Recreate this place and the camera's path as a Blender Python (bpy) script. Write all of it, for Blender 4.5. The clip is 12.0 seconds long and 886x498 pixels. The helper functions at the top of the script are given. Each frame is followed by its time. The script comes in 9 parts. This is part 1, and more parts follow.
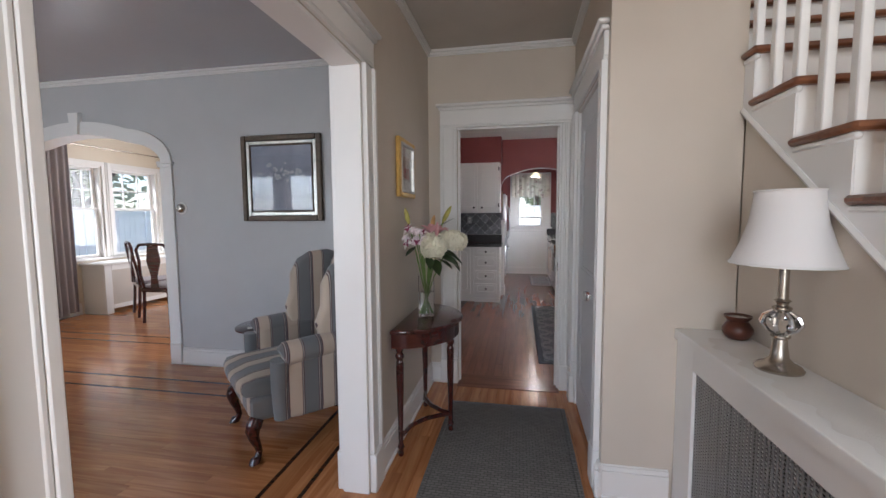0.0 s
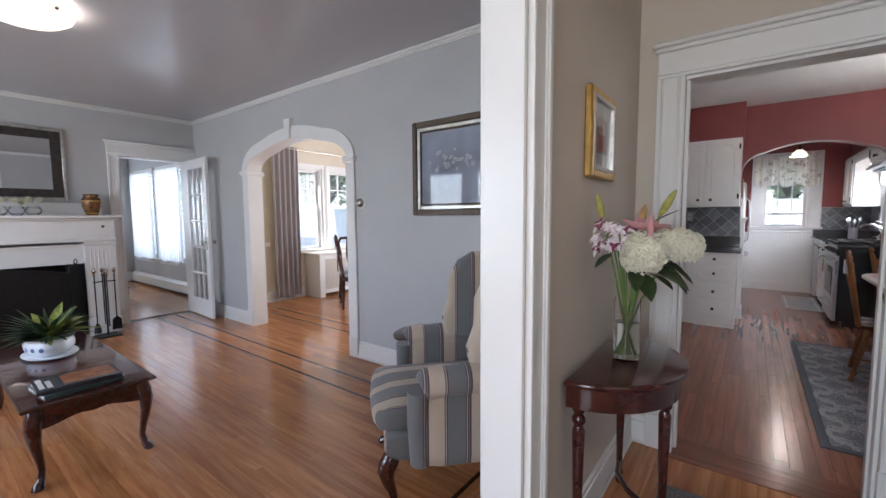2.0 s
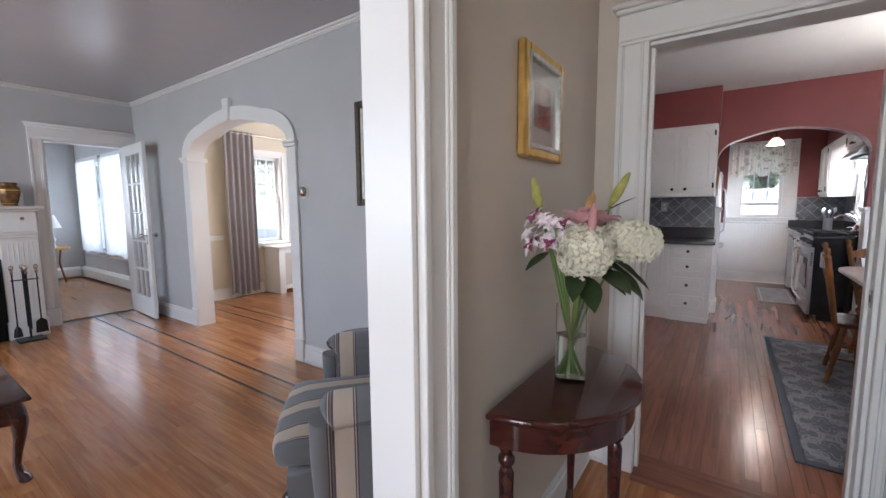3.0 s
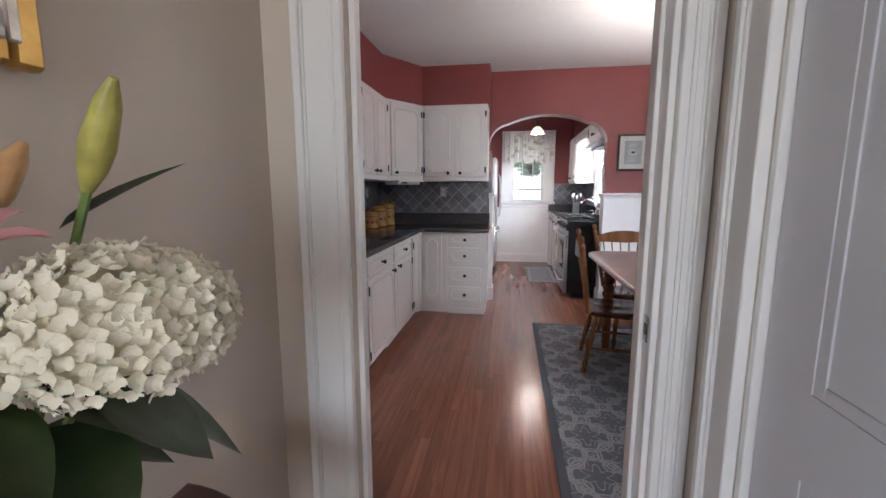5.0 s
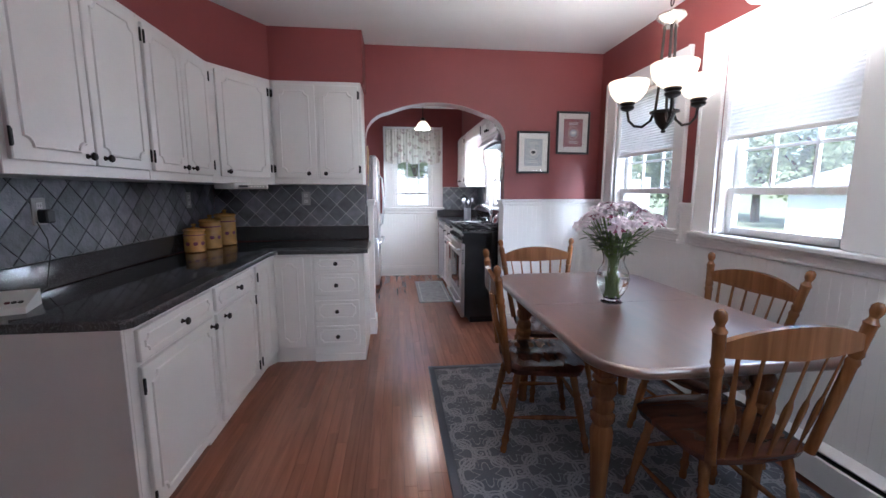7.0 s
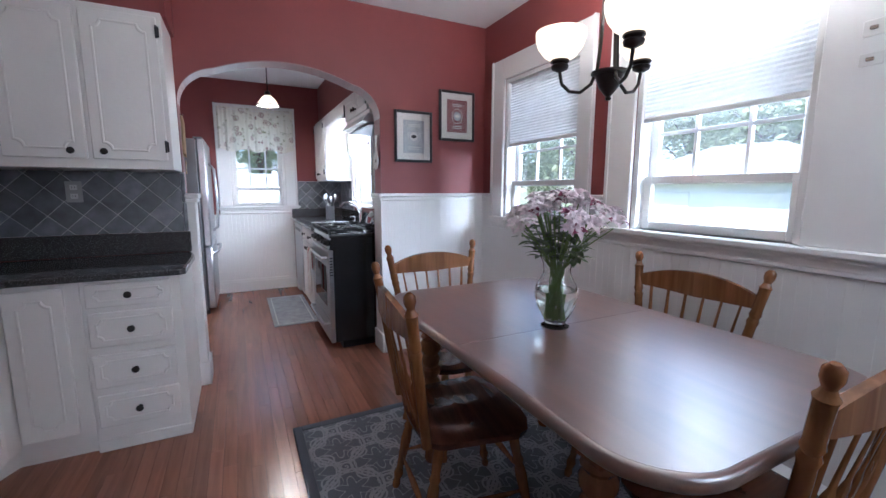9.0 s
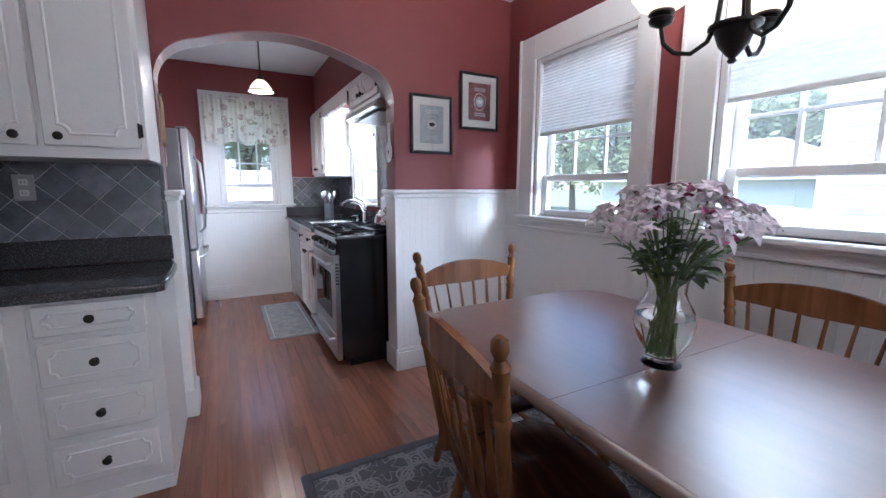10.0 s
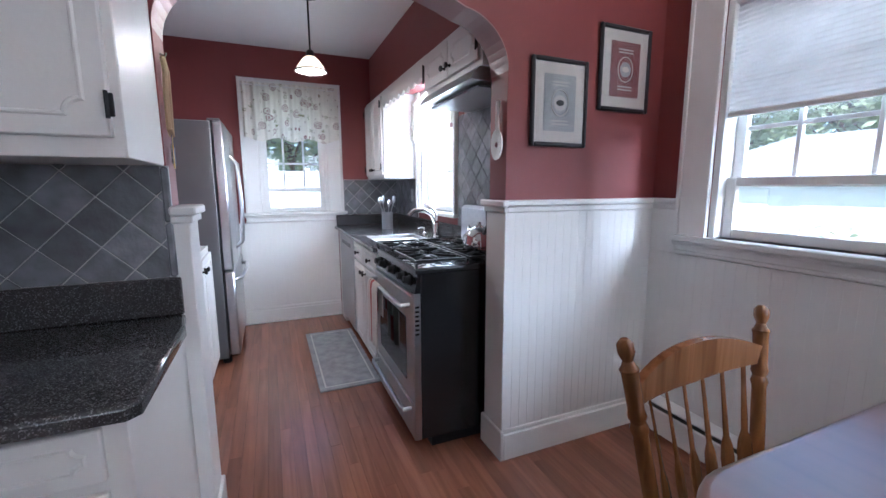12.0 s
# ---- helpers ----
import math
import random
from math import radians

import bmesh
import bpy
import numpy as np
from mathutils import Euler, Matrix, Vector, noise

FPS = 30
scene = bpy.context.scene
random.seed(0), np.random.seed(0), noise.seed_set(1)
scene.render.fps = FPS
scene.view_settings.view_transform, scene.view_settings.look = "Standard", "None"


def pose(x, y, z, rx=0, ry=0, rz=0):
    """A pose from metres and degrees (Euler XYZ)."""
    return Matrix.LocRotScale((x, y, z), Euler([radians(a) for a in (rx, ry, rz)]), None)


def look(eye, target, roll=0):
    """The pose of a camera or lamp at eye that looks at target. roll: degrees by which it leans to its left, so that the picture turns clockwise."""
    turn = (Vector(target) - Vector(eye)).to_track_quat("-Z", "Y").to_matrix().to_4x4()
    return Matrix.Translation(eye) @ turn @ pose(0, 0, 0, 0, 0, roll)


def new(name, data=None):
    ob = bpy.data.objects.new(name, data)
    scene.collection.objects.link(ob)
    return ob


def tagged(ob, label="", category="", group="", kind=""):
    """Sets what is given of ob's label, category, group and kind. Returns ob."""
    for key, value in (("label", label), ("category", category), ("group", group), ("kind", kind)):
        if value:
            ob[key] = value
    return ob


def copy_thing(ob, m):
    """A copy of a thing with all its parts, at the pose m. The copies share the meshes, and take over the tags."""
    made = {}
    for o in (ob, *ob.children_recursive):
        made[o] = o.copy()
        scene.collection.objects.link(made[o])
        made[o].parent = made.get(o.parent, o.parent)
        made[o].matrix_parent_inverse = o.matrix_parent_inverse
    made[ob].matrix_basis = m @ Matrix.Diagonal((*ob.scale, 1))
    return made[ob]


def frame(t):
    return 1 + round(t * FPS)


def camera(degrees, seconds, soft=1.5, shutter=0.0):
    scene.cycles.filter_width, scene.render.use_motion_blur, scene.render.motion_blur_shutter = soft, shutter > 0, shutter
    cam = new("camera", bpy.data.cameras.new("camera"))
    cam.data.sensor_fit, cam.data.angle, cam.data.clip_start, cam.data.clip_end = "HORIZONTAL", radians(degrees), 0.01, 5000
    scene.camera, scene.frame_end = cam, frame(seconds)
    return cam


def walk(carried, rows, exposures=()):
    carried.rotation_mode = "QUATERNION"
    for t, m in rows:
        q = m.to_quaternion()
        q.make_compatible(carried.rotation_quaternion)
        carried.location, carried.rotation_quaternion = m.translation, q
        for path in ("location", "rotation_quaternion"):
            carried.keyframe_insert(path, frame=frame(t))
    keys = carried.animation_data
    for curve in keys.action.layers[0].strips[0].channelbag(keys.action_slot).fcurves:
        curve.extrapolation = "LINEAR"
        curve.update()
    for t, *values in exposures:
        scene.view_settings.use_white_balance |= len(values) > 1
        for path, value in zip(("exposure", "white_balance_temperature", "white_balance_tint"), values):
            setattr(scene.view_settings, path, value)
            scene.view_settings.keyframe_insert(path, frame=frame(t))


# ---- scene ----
# camera and walk: seconds, eye x y z, turn x y z in degrees
cam = camera(94.64, 12.0)
PATH = [
    (0.0, 0.018, 0.026, 1.312, 85.42, 0.42, 10.56),
    (0.5, -0.006, 0.212, 1.324, 85.50, 0.49, 18.62),
    (1.0, -0.076, 0.366, 1.299, 85.67, 0.47, 27.32),
    (1.5, -0.140, 0.529, 1.296, 85.72, 0.47, 34.40),
    (2.0, -0.153, 0.703, 1.282, 85.32, 0.40, 37.08),
    (2.5, -0.141, 0.900, 1.282, 84.75, 0.42, 37.23),
    (4.5, -0.073, 1.830, 1.240, 81.71, -0.03, 15.45),
    (5.0, -0.040, 2.126, 1.275, 81.70, 0.03, 9.22),
    (5.5, -0.039, 2.397, 1.307, 81.66, 0.07, 4.11),
    (6.0, -0.052, 2.649, 1.325, 81.76, 0.08, 0.01),
    (6.5, -0.033, 2.901, 1.313, 81.82, 0.05, -3.25),
    (7.0, -0.029, 3.104, 1.309, 81.93, -0.02, -6.66),
    (7.5, -0.014, 3.295, 1.281, 82.07, -0.10, -12.01),
    (9.5, 0.017, 4.062, 1.253, 81.64, -0.07, -27.88),
    (10.0, -0.007, 4.297, 1.246, 81.49, -0.03, -27.88),
    (10.5, -0.028, 4.531, 1.258, 81.39, -0.07, -27.89),
    (11.0, -0.017, 4.769, 1.257, 81.29, 0.09, -27.45),
    (11.5, 0.007, 5.010, 1.285, 81.31, 0.15, -25.50),
    (12.0, 0.019, 5.257, 1.293, 81.37, 0.19, -22.85),
]
EXPOSURES = [(0.0, 1.12, 5800, 12), (1.0, 1.42, 5700, 11), (2.7, 1.5, 5650, 11), (4.3, 1.80, 5800, 13), (6.2, 1.76, 5550, 12), (7.7, 1.68, 5300, 12), (9.5, 1.65, 5200, 11), (12.0, 1.69, 5200, 11)]
walk(cam, [(t, pose(x, y, z, rx, ry, rz)) for t, x, y, z, rx, ry, rz in PATH], EXPOSURES)

# world, sun, window light and added fill lamps
world = bpy.data.worlds.new("sky")
scene.world = world
world.use_nodes = True
wn = world.node_tree.nodes
sky = wn.new("ShaderNodeTexSky")
sky.sky_type, sky.sun_disc = "NISHITA", False
sky.sun_elevation, sky.sun_rotation = radians(57), radians(225)
world.node_tree.links.new(sky.outputs[0], wn["Background"].inputs[0])
wn["Background"].inputs[1].default_value = 0.15
sun = new("sun", bpy.data.lights.new("sun", "SUN"))
sun.data.energy, sun.data.angle, sun.data.color = 5.0, radians(0.5), (1.0, 0.95, 0.88)
sun.matrix_world = look((-6, -6, 13), (0, 0, 0))


def area_lamp(name, at, toward, w, h, watts, color=(0.93, 0.97, 1.0)):
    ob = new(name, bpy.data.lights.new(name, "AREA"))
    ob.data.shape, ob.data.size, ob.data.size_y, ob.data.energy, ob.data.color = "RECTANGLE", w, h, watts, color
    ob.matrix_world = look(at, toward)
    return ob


def bulb(name, at, watts, radius=0.04, color=(1.0, 0.88, 0.74)):
    ob = new(name, bpy.data.lights.new(name, "POINT"))
    ob.data.energy, ob.data.shadow_soft_size, ob.data.color = watts, radius, color
    ob.location = at
    return ob


# daylight in the openings that stay behind the walker, and added fill
area_lamp("daylight_living_south", (-3.4, -1.50, 1.45), (-3.4, 3, 1.3), 2.3, 1.5, 27)
area_lamp("daylight_living_south_b", (-5.3, -1.50, 1.45), (-5.0, 3, 1.3), 0.9, 1.5, 7)
area_lamp("daylight_entry", (0.08, -1.62, 1.55), (-0.1, 3, 2.1), 0.92, 1.5, 18, (1.0, 0.97, 0.92))
# added fill high in the stairwell, where no window is built
area_lamp("fill_stair", (1.5, 0.6, 3.3), (1.4, 1.4, 1.2), 0.6, 1.0, 6, (1.0, 0.97, 0.92))
# added fill lamp; no window is known in the south wall
area_lamp("fill_kitchen_south", (1.3, 3.245, 1.67), (1.0, 6, 1.0), 0.85, 0.8, 4.6)
# unseen lamps added outside, for more light under the drawn shades
area_lamp("fill_over_lawn", (2.75, 5.45, 2.45), (1.1, 6.4, 0.7), 0.9, 0.7, 15)
area_lamp("fill_over_lawn", (2.75, 4.15, 2.45), (1.1, 5.6, 0.7), 0.9, 0.7, 15)
area_lamp("fill_over_garden", (2.9, 3.2, 1.9), (1.4, 6.8, 0.75), 0.8, 0.8, 75)
# daylight that falls into the curtained rooms
area_lamp("daylight_sunroom", (-8.7, 3.78, 1.4), (-8.7, 1, 1.0), 2.2, 1.4, 13)
# added fill through a made-up opening in the end wall
area_lamp("fill_sunroom_west", (-10.16, 2.2, 1.5), (-6, 2.4, 1.2), 1.5, 1.2, 12)
# added fill at the unseen north wall of the dining room
area_lamp("fill_dining_north", (-3.6, 6.22, 1.5), (-3.6, 3, 1.0), 2.2, 1.4, 34, (1.0, 0.96, 0.90))
area_lamp("daylight_sink_window", (1.52, 8.36, 1.60), (0, 8.3, 1.0), 0.68, 0.9, 20)

# ---- materials ----
def mat(name, col, rough=0.5, metal=0.0, var=0.06, scale=3.0, bump=0.03, bscale=150.0, trans=0.0, sheen=0.0, rnd=0.0, ior=1.5, coat=0.0, emit=None, power=0.0):
    m = bpy.data.materials.new(name)
    m.use_nodes = True
    nt = m.node_tree
    n, l = nt.nodes, nt.links
    b = n["Principled BSDF"]
    b.inputs["Roughness"].default_value, b.inputs["Metallic"].default_value = rough, metal
    b.inputs["Transmission Weight"].default_value, b.inputs["IOR"].default_value = trans, ior
    b.inputs["Sheen Weight"].default_value, b.inputs["Coat Weight"].default_value = sheen, coat
    b.inputs["Base Color"].default_value = (*col, 1)
    tc = n.new("ShaderNodeTexCoord")
    no = n.new("ShaderNodeTexNoise")
    no.inputs["Scale"].default_value, no.inputs["Detail"].default_value = scale, 5
    l.new(tc.outputs["Object"], no.inputs["Vector"])
    mr = n.new("ShaderNodeMapRange")
    mr.inputs[1].default_value, mr.inputs[2].default_value = 0.3, 0.7
    mr.inputs[3].default_value, mr.inputs[4].default_value = 1 - var, 1 + var
    l.new(no.outputs[0], mr.inputs[0])
    val = mr.outputs[0]
    if rnd:
        oi = n.new("ShaderNodeObjectInfo")
        r2 = n.new("ShaderNodeMapRange")
        r2.inputs[3].default_value, r2.inputs[4].default_value = 1 - rnd, 1 + rnd
        l.new(oi.outputs["Random"], r2.inputs[0])
        mu = n.new("ShaderNodeMath")
        mu.operation = "MULTIPLY"
        l.new(val, mu.inputs[0]), l.new(r2.outputs[0], mu.inputs[1])
        val = mu.outputs[0]
    hs = n.new("ShaderNodeHueSaturation")
    hs.inputs["Color"].default_value = (*col, 1)
    l.new(val, hs.inputs["Value"])
    l.new(hs.outputs[0], b.inputs["Base Color"])
    if bump:
        n2 = n.new("ShaderNodeTexNoise")
        n2.inputs["Scale"].default_value, n2.inputs["Detail"].default_value = bscale, 3
        l.new(tc.outputs["Object"], n2.inputs["Vector"])
        bu = n.new("ShaderNodeBump")
        bu.inputs["Strength"].default_value, bu.inputs["Distance"].default_value = bump, 0.01
        l.new(n2.outputs[0], bu.inputs["Height"])
        l.new(bu.outputs[0], b.inputs["Normal"])
    if emit:
        b.inputs["Emission Color"].default_value, b.inputs["Emission Strength"].default_value = (*emit, 1), power
    return m


def wood(name, dark, light, rough, along="x", rnd=0.0, coat=0.0, ring=1.0, bump=0.04):
    """Wood with its grain along one axis of the object."""
    m = mat(name, light, rough, bump=0, coat=coat)
    n, l = m.node_tree.nodes, m.node_tree.links
    b = n["Principled BSDF"]
    tc = n["Texture Coordinate"]
    mp = n.new("ShaderNodeMapping")
    mp.inputs["Scale"].default_value = {"x": (2.2, 34, 34), "y": (34, 2.2, 34), "z": (34, 34, 2.2)}[along]
    l.new(tc.outputs["Object"], mp.inputs["Vector"])
    oi = n.new("ShaderNodeObjectInfo")
    ad = n.new("ShaderNodeVectorMath")
    ad.operation = "MULTIPLY_ADD"
    cx = n.new("ShaderNodeCombineXYZ")
    for k in range(3):
        l.new(oi.outputs["Random"], cx.inputs[k])
    l.new(cx.outputs[0], ad.inputs[0])
    ad.inputs[1].default_value = (37, 53, 71)
    l.new(mp.outputs[0], ad.inputs[2])
    g = n.new("ShaderNodeTexNoise")
    g.inputs["Scale"].default_value, g.inputs["Detail"].default_value, g.inputs["Distortion"].default_value = ring, 7, 0.6
    l.new(ad.outputs[0], g.inputs["Vector"])
    cr = n.new("ShaderNodeValToRGB")
    cr.color_ramp.elements[0].position, cr.color_ramp.elements[1].position = 0.32, 0.68
    cr.color_ramp.elements[0].color, cr.color_ramp.elements[1].color = (*dark, 1), (*light, 1)
    l.new(g.outputs[0], cr.inputs[0])
    hs = n["Hue/Saturation/Value"]
    l.new(cr.outputs[0], hs.inputs["Color"])
    if rnd:
        r2 = n.new("ShaderNodeMapRange")
        r2.inputs[3].default_value, r2.inputs[4].default_value = 1 - rnd, 1 + rnd
        l.new(oi.outputs["Random"], r2.inputs[0])
        l.new(r2.outputs[0], hs.inputs["Value"])
    bu = n.new("ShaderNodeBump")
    bu.inputs["Strength"].default_value, bu.inputs["Distance"].default_value = bump, 0.004
    l.new(g.outputs[0], bu.inputs["Height"])
    l.new(bu.outputs[0], b.inputs["Normal"])
    return m


M_HALL = mat("hall_wall_paint", (0.60, 0.53, 0.45), 0.55, var=0.03, bump=0.05, bscale=90)
M_LIVING = mat("living_wall_paint", (0.50, 0.50, 0.50), 0.5, var=0.03, bump=0.05, bscale=90)
M_RED = mat("red_wall_paint", (0.225, 0.050, 0.048), 0.5, var=0.05, bump=0.05, bscale=90)
M_CREAM = mat("cream_wall_paint", (0.70, 0.62, 0.50), 0.55, var=0.03, bump=0.05, bscale=90)
M_WHITE = mat("white_trim_paint", (0.80, 0.79, 0.77), 0.32, var=0.02, bump=0.03, bscale=40)
M_CAB = mat("white_cabinet_paint", (0.74, 0.72, 0.69), 0.35, var=0.025, bump=0.04, bscale=60)
M_CEIL = mat("white_ceiling_paint", (0.76, 0.76, 0.76), 0.7, var=0.02, bump=0.03)
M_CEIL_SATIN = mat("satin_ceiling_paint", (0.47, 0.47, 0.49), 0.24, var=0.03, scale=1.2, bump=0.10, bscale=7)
M_HONEY = wood("honey_oak_floor", (0.34, 0.130, 0.046), (0.52, 0.235, 0.095), 0.16, "x", 0.18, bump=0.012)
M_HONEY_Y = wood("honey_oak_floor_hall", (0.31, 0.110, 0.034), (0.48, 0.200, 0.072), 0.15, "x", 0.18, bump=0.012)
M_INLAY = wood("dark_inlay_strip", (0.035, 0.014, 0.008), (0.07, 0.028, 0.015), 0.2, "x")
M_CHERRY = wood("red_brown_oak_floor", (0.210, 0.086, 0.051), (0.300, 0.126, 0.075), 0.21, "x", 0.15, bump=0.003)
M_GAP = mat("floor_gap_dark", (0.05, 0.02, 0.01), 0.6)
M_MAHOG = wood("dark_mahogany", (0.030, 0.007, 0.006), (0.072, 0.016, 0.012), 0.16, "x", coat=0.4)
M_TABLE = wood("brown_cherry_tabletop", (0.088, 0.032, 0.017), (0.150, 0.060, 0.032), 0.34, "y", coat=1.0, ring=0.6, bump=0.012)
M_TABLE.node_tree.nodes["Principled BSDF"].inputs["Coat Roughness"].default_value = 0.31
M_TABLE.node_tree.nodes["Principled BSDF"].inputs["Coat IOR"].default_value = 2.5
M_OAK = wood("golden_oak", (0.15, 0.056, 0.017), (0.27, 0.115, 0.040), 0.26, "z")
M_SEAT = wood("dark_stained_seat", (0.07, 0.024, 0.012), (0.13, 0.048, 0.024), 0.24, "x", coat=0.0)
M_STEEL = mat("brushed_stainless_steel", (0.52, 0.52, 0.53), 0.28, 1.0, var=0.05, scale=40)
M_STEELSIDE = mat("grey_appliance_side", (0.20, 0.20, 0.21), 0.42, 0.3)
M_CHROME = mat("chrome", (0.75, 0.75, 0.76), 0.08, 1.0, bump=0)
M_NICKEL = mat("brushed_nickel", (0.46, 0.42, 0.37), 0.27, 1.0, var=0.1, scale=20)
M_BRONZE = mat("oiled_bronze", (0.025, 0.020, 0.018), 0.38, 0.7, var=0.15, scale=30)
M_IRON = mat("black_iron", (0.012, 0.012, 0.013), 0.45, 0.5, var=0.2, scale=30)
M_ENAMEL = mat("black_enamel", (0.012, 0.012, 0.013), 0.16, bump=0)
M_OVENGLASS = mat("dark_oven_glass", (0.010, 0.010, 0.011), 0.05, bump=0)
M_GLASS = mat("clear_glass", (1, 1, 1), 0.0, trans=1.0, var=0.0, bump=0, ior=1.45)
M_WATER = mat("water", (0.95, 1, 0.97), 0.0, trans=1.0, var=0.0, bump=0, ior=1.33)
M_MIRROR = mat("mirror", (0.86, 0.87, 0.88), 0.02, 1.0, var=0.0, bump=0)
M_PLASTIC = mat("white_plastic", (0.74, 0.73, 0.70), 0.4, bump=0)
M_DARKPLASTIC = mat("black_plastic", (0.02, 0.02, 0.02), 0.45)
M_GOLD = mat("gilt_frame", (0.62, 0.40, 0.12), 0.33, 0.8, var=0.15, scale=25)
M_BROWNFRAME = mat("antique_bronze_frame", (0.085, 0.058, 0.036), 0.42, 0.25, var=0.35, scale=30, bump=0.3, bscale=80)
M_SILVER = mat("silver_leaf_edge", (0.55, 0.54, 0.50), 0.32, 0.85, var=0.2, scale=30)
M_BLACKFRAME = mat("black_wood_frame", (0.018, 0.018, 0.022), 0.35)
M_MATBOARD = mat("pale_mat_board", (0.62, 0.60, 0.56), 0.8)
M_TERRA = mat("brown_glazed_clay", (0.095, 0.030, 0.018), 0.28, var=0.3, scale=15)
M_OUTLET = mat("outlet_plate", (0.42, 0.41, 0.39), 0.4)
M_SHADE = mat("white_lamp_shade", (0.82, 0.80, 0.79), 0.75, var=0.03, bump=0.05, sheen=0.2)


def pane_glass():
    """Thin window glass: mostly see-through, a little gloss, a pale veil in place of haze."""
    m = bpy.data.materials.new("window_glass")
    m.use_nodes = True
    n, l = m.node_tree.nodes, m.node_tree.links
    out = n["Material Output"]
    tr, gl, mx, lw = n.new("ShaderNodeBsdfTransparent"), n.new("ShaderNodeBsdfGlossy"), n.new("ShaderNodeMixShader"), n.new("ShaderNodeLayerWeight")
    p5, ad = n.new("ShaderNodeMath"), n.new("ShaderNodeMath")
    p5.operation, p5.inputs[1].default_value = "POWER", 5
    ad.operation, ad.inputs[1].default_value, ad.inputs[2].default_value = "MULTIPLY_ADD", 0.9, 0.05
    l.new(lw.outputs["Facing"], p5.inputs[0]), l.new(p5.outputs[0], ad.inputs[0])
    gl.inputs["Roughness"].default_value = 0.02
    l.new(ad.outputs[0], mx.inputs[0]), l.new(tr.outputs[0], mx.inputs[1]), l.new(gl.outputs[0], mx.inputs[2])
    # white veil mixed into the glass stands in for haze and glare
    veil, veil_mix = n.new("ShaderNodeBsdfTranslucent"), n.new("ShaderNodeMixShader")
    veil.inputs[0].default_value, veil_mix.inputs[0].default_value = (0.9, 0.92, 0.95, 1), 0.03
    l.new(mx.outputs[0], veil_mix.inputs[1]), l.new(veil.outputs[0], veil_mix.inputs[2])
    l.new(veil_mix.outputs[0], out.inputs["Surface"])
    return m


def cloth(name, col, through_part=0.5, rough=0.9, pattern=None):
    """Thin cloth or paper that lets light through."""
    m = mat(name, col, rough, var=0.05, scale=12, bump=0.08, bscale=400)
    n, l = m.node_tree.nodes, m.node_tree.links
    tl, mx = n.new("ShaderNodeBsdfTranslucent"), n.new("ShaderNodeMixShader")
    l.new(n["Hue/Saturation/Value"].outputs[0], tl.inputs[0])
    mx.inputs[0].default_value = through_part
    l.new(n["Principled BSDF"].outputs[0], mx.inputs[1]), l.new(tl.outputs[0], mx.inputs[2])
    l.new(mx.outputs[0], n["Material Output"].inputs["Surface"])
    return m


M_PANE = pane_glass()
M_BLIND = cloth("cellular_shade_fabric", (0.80, 0.81, 0.82), 0.13)
M_SHEER = cloth("sheer_white_curtain", (0.86, 0.87, 0.88), 0.6)
M_DRAPE = mat("grey_drape", (0.30, 0.27, 0.28), 0.85, sheen=0.3, bump=0.2, bscale=300)
M_FROST = mat("frosted_glass_bowl", (0.80, 0.74, 0.62), 0.4, bump=0, emit=(1.0, 0.78, 0.50), power=0.6)
M_FROST_DIM = mat("frosted_ceiling_bowl", (0.85, 0.82, 0.76), 0.4, bump=0, emit=(1.0, 0.86, 0.66), power=0.6)


def speckle(name, a, b, scale, rough):
    m = mat(name, a, rough, bump=0.0)
    n, l = m.node_tree.nodes, m.node_tree.links
    vo = n.new("ShaderNodeTexVoronoi")
    vo.inputs["Scale"].default_value = scale
    l.new(n["Texture Coordinate"].outputs["Object"], vo.inputs["Vector"])
    cr = n.new("ShaderNodeValToRGB")
    cr.color_ramp.interpolation = "CONSTANT"
    e = cr.color_ramp.elements
    e[0].color, e[1].color, e[1].position = (*a, 1), (*b, 1), 0.72
    k = e.new(0.9)
    k.color = (b[0] * 2.2, b[1] * 2.2, b[2] * 2.3, 1)
    sx = n.new("ShaderNodeSeparateColor")
    l.new(vo.outputs["Color"], sx.inputs[0]), l.new(sx.outputs[0], cr.inputs[0])
    l.new(cr.outputs[0], n["Hue/Saturation/Value"].inputs["Color"])
    return m


M_GRANITE = speckle("dark_speckled_granite", (0.042, 0.040, 0.041), (0.080, 0.077, 0.076), 400, 0.08)
M_SLATE = mat("grey_slate_tile", (0.165, 0.168, 0.182), 0.36, var=0.35, scale=14, bump=0.35, bscale=45, rnd=0.38)
M_GROUT = mat("pale_grout", (0.58, 0.57, 0.55), 0.85, bump=0.2)


def math_node(n, l, op, a, b=None, c=None):
    k = n.new("ShaderNodeMath")
    k.operation = op
    for i, v in enumerate((a, b, c)):
        if v is None:
            continue
        if isinstance(v, (int, float)):
            k.inputs[i].default_value = v
        else:
            l.new(v, k.inputs[i])
    return k.outputs[0]


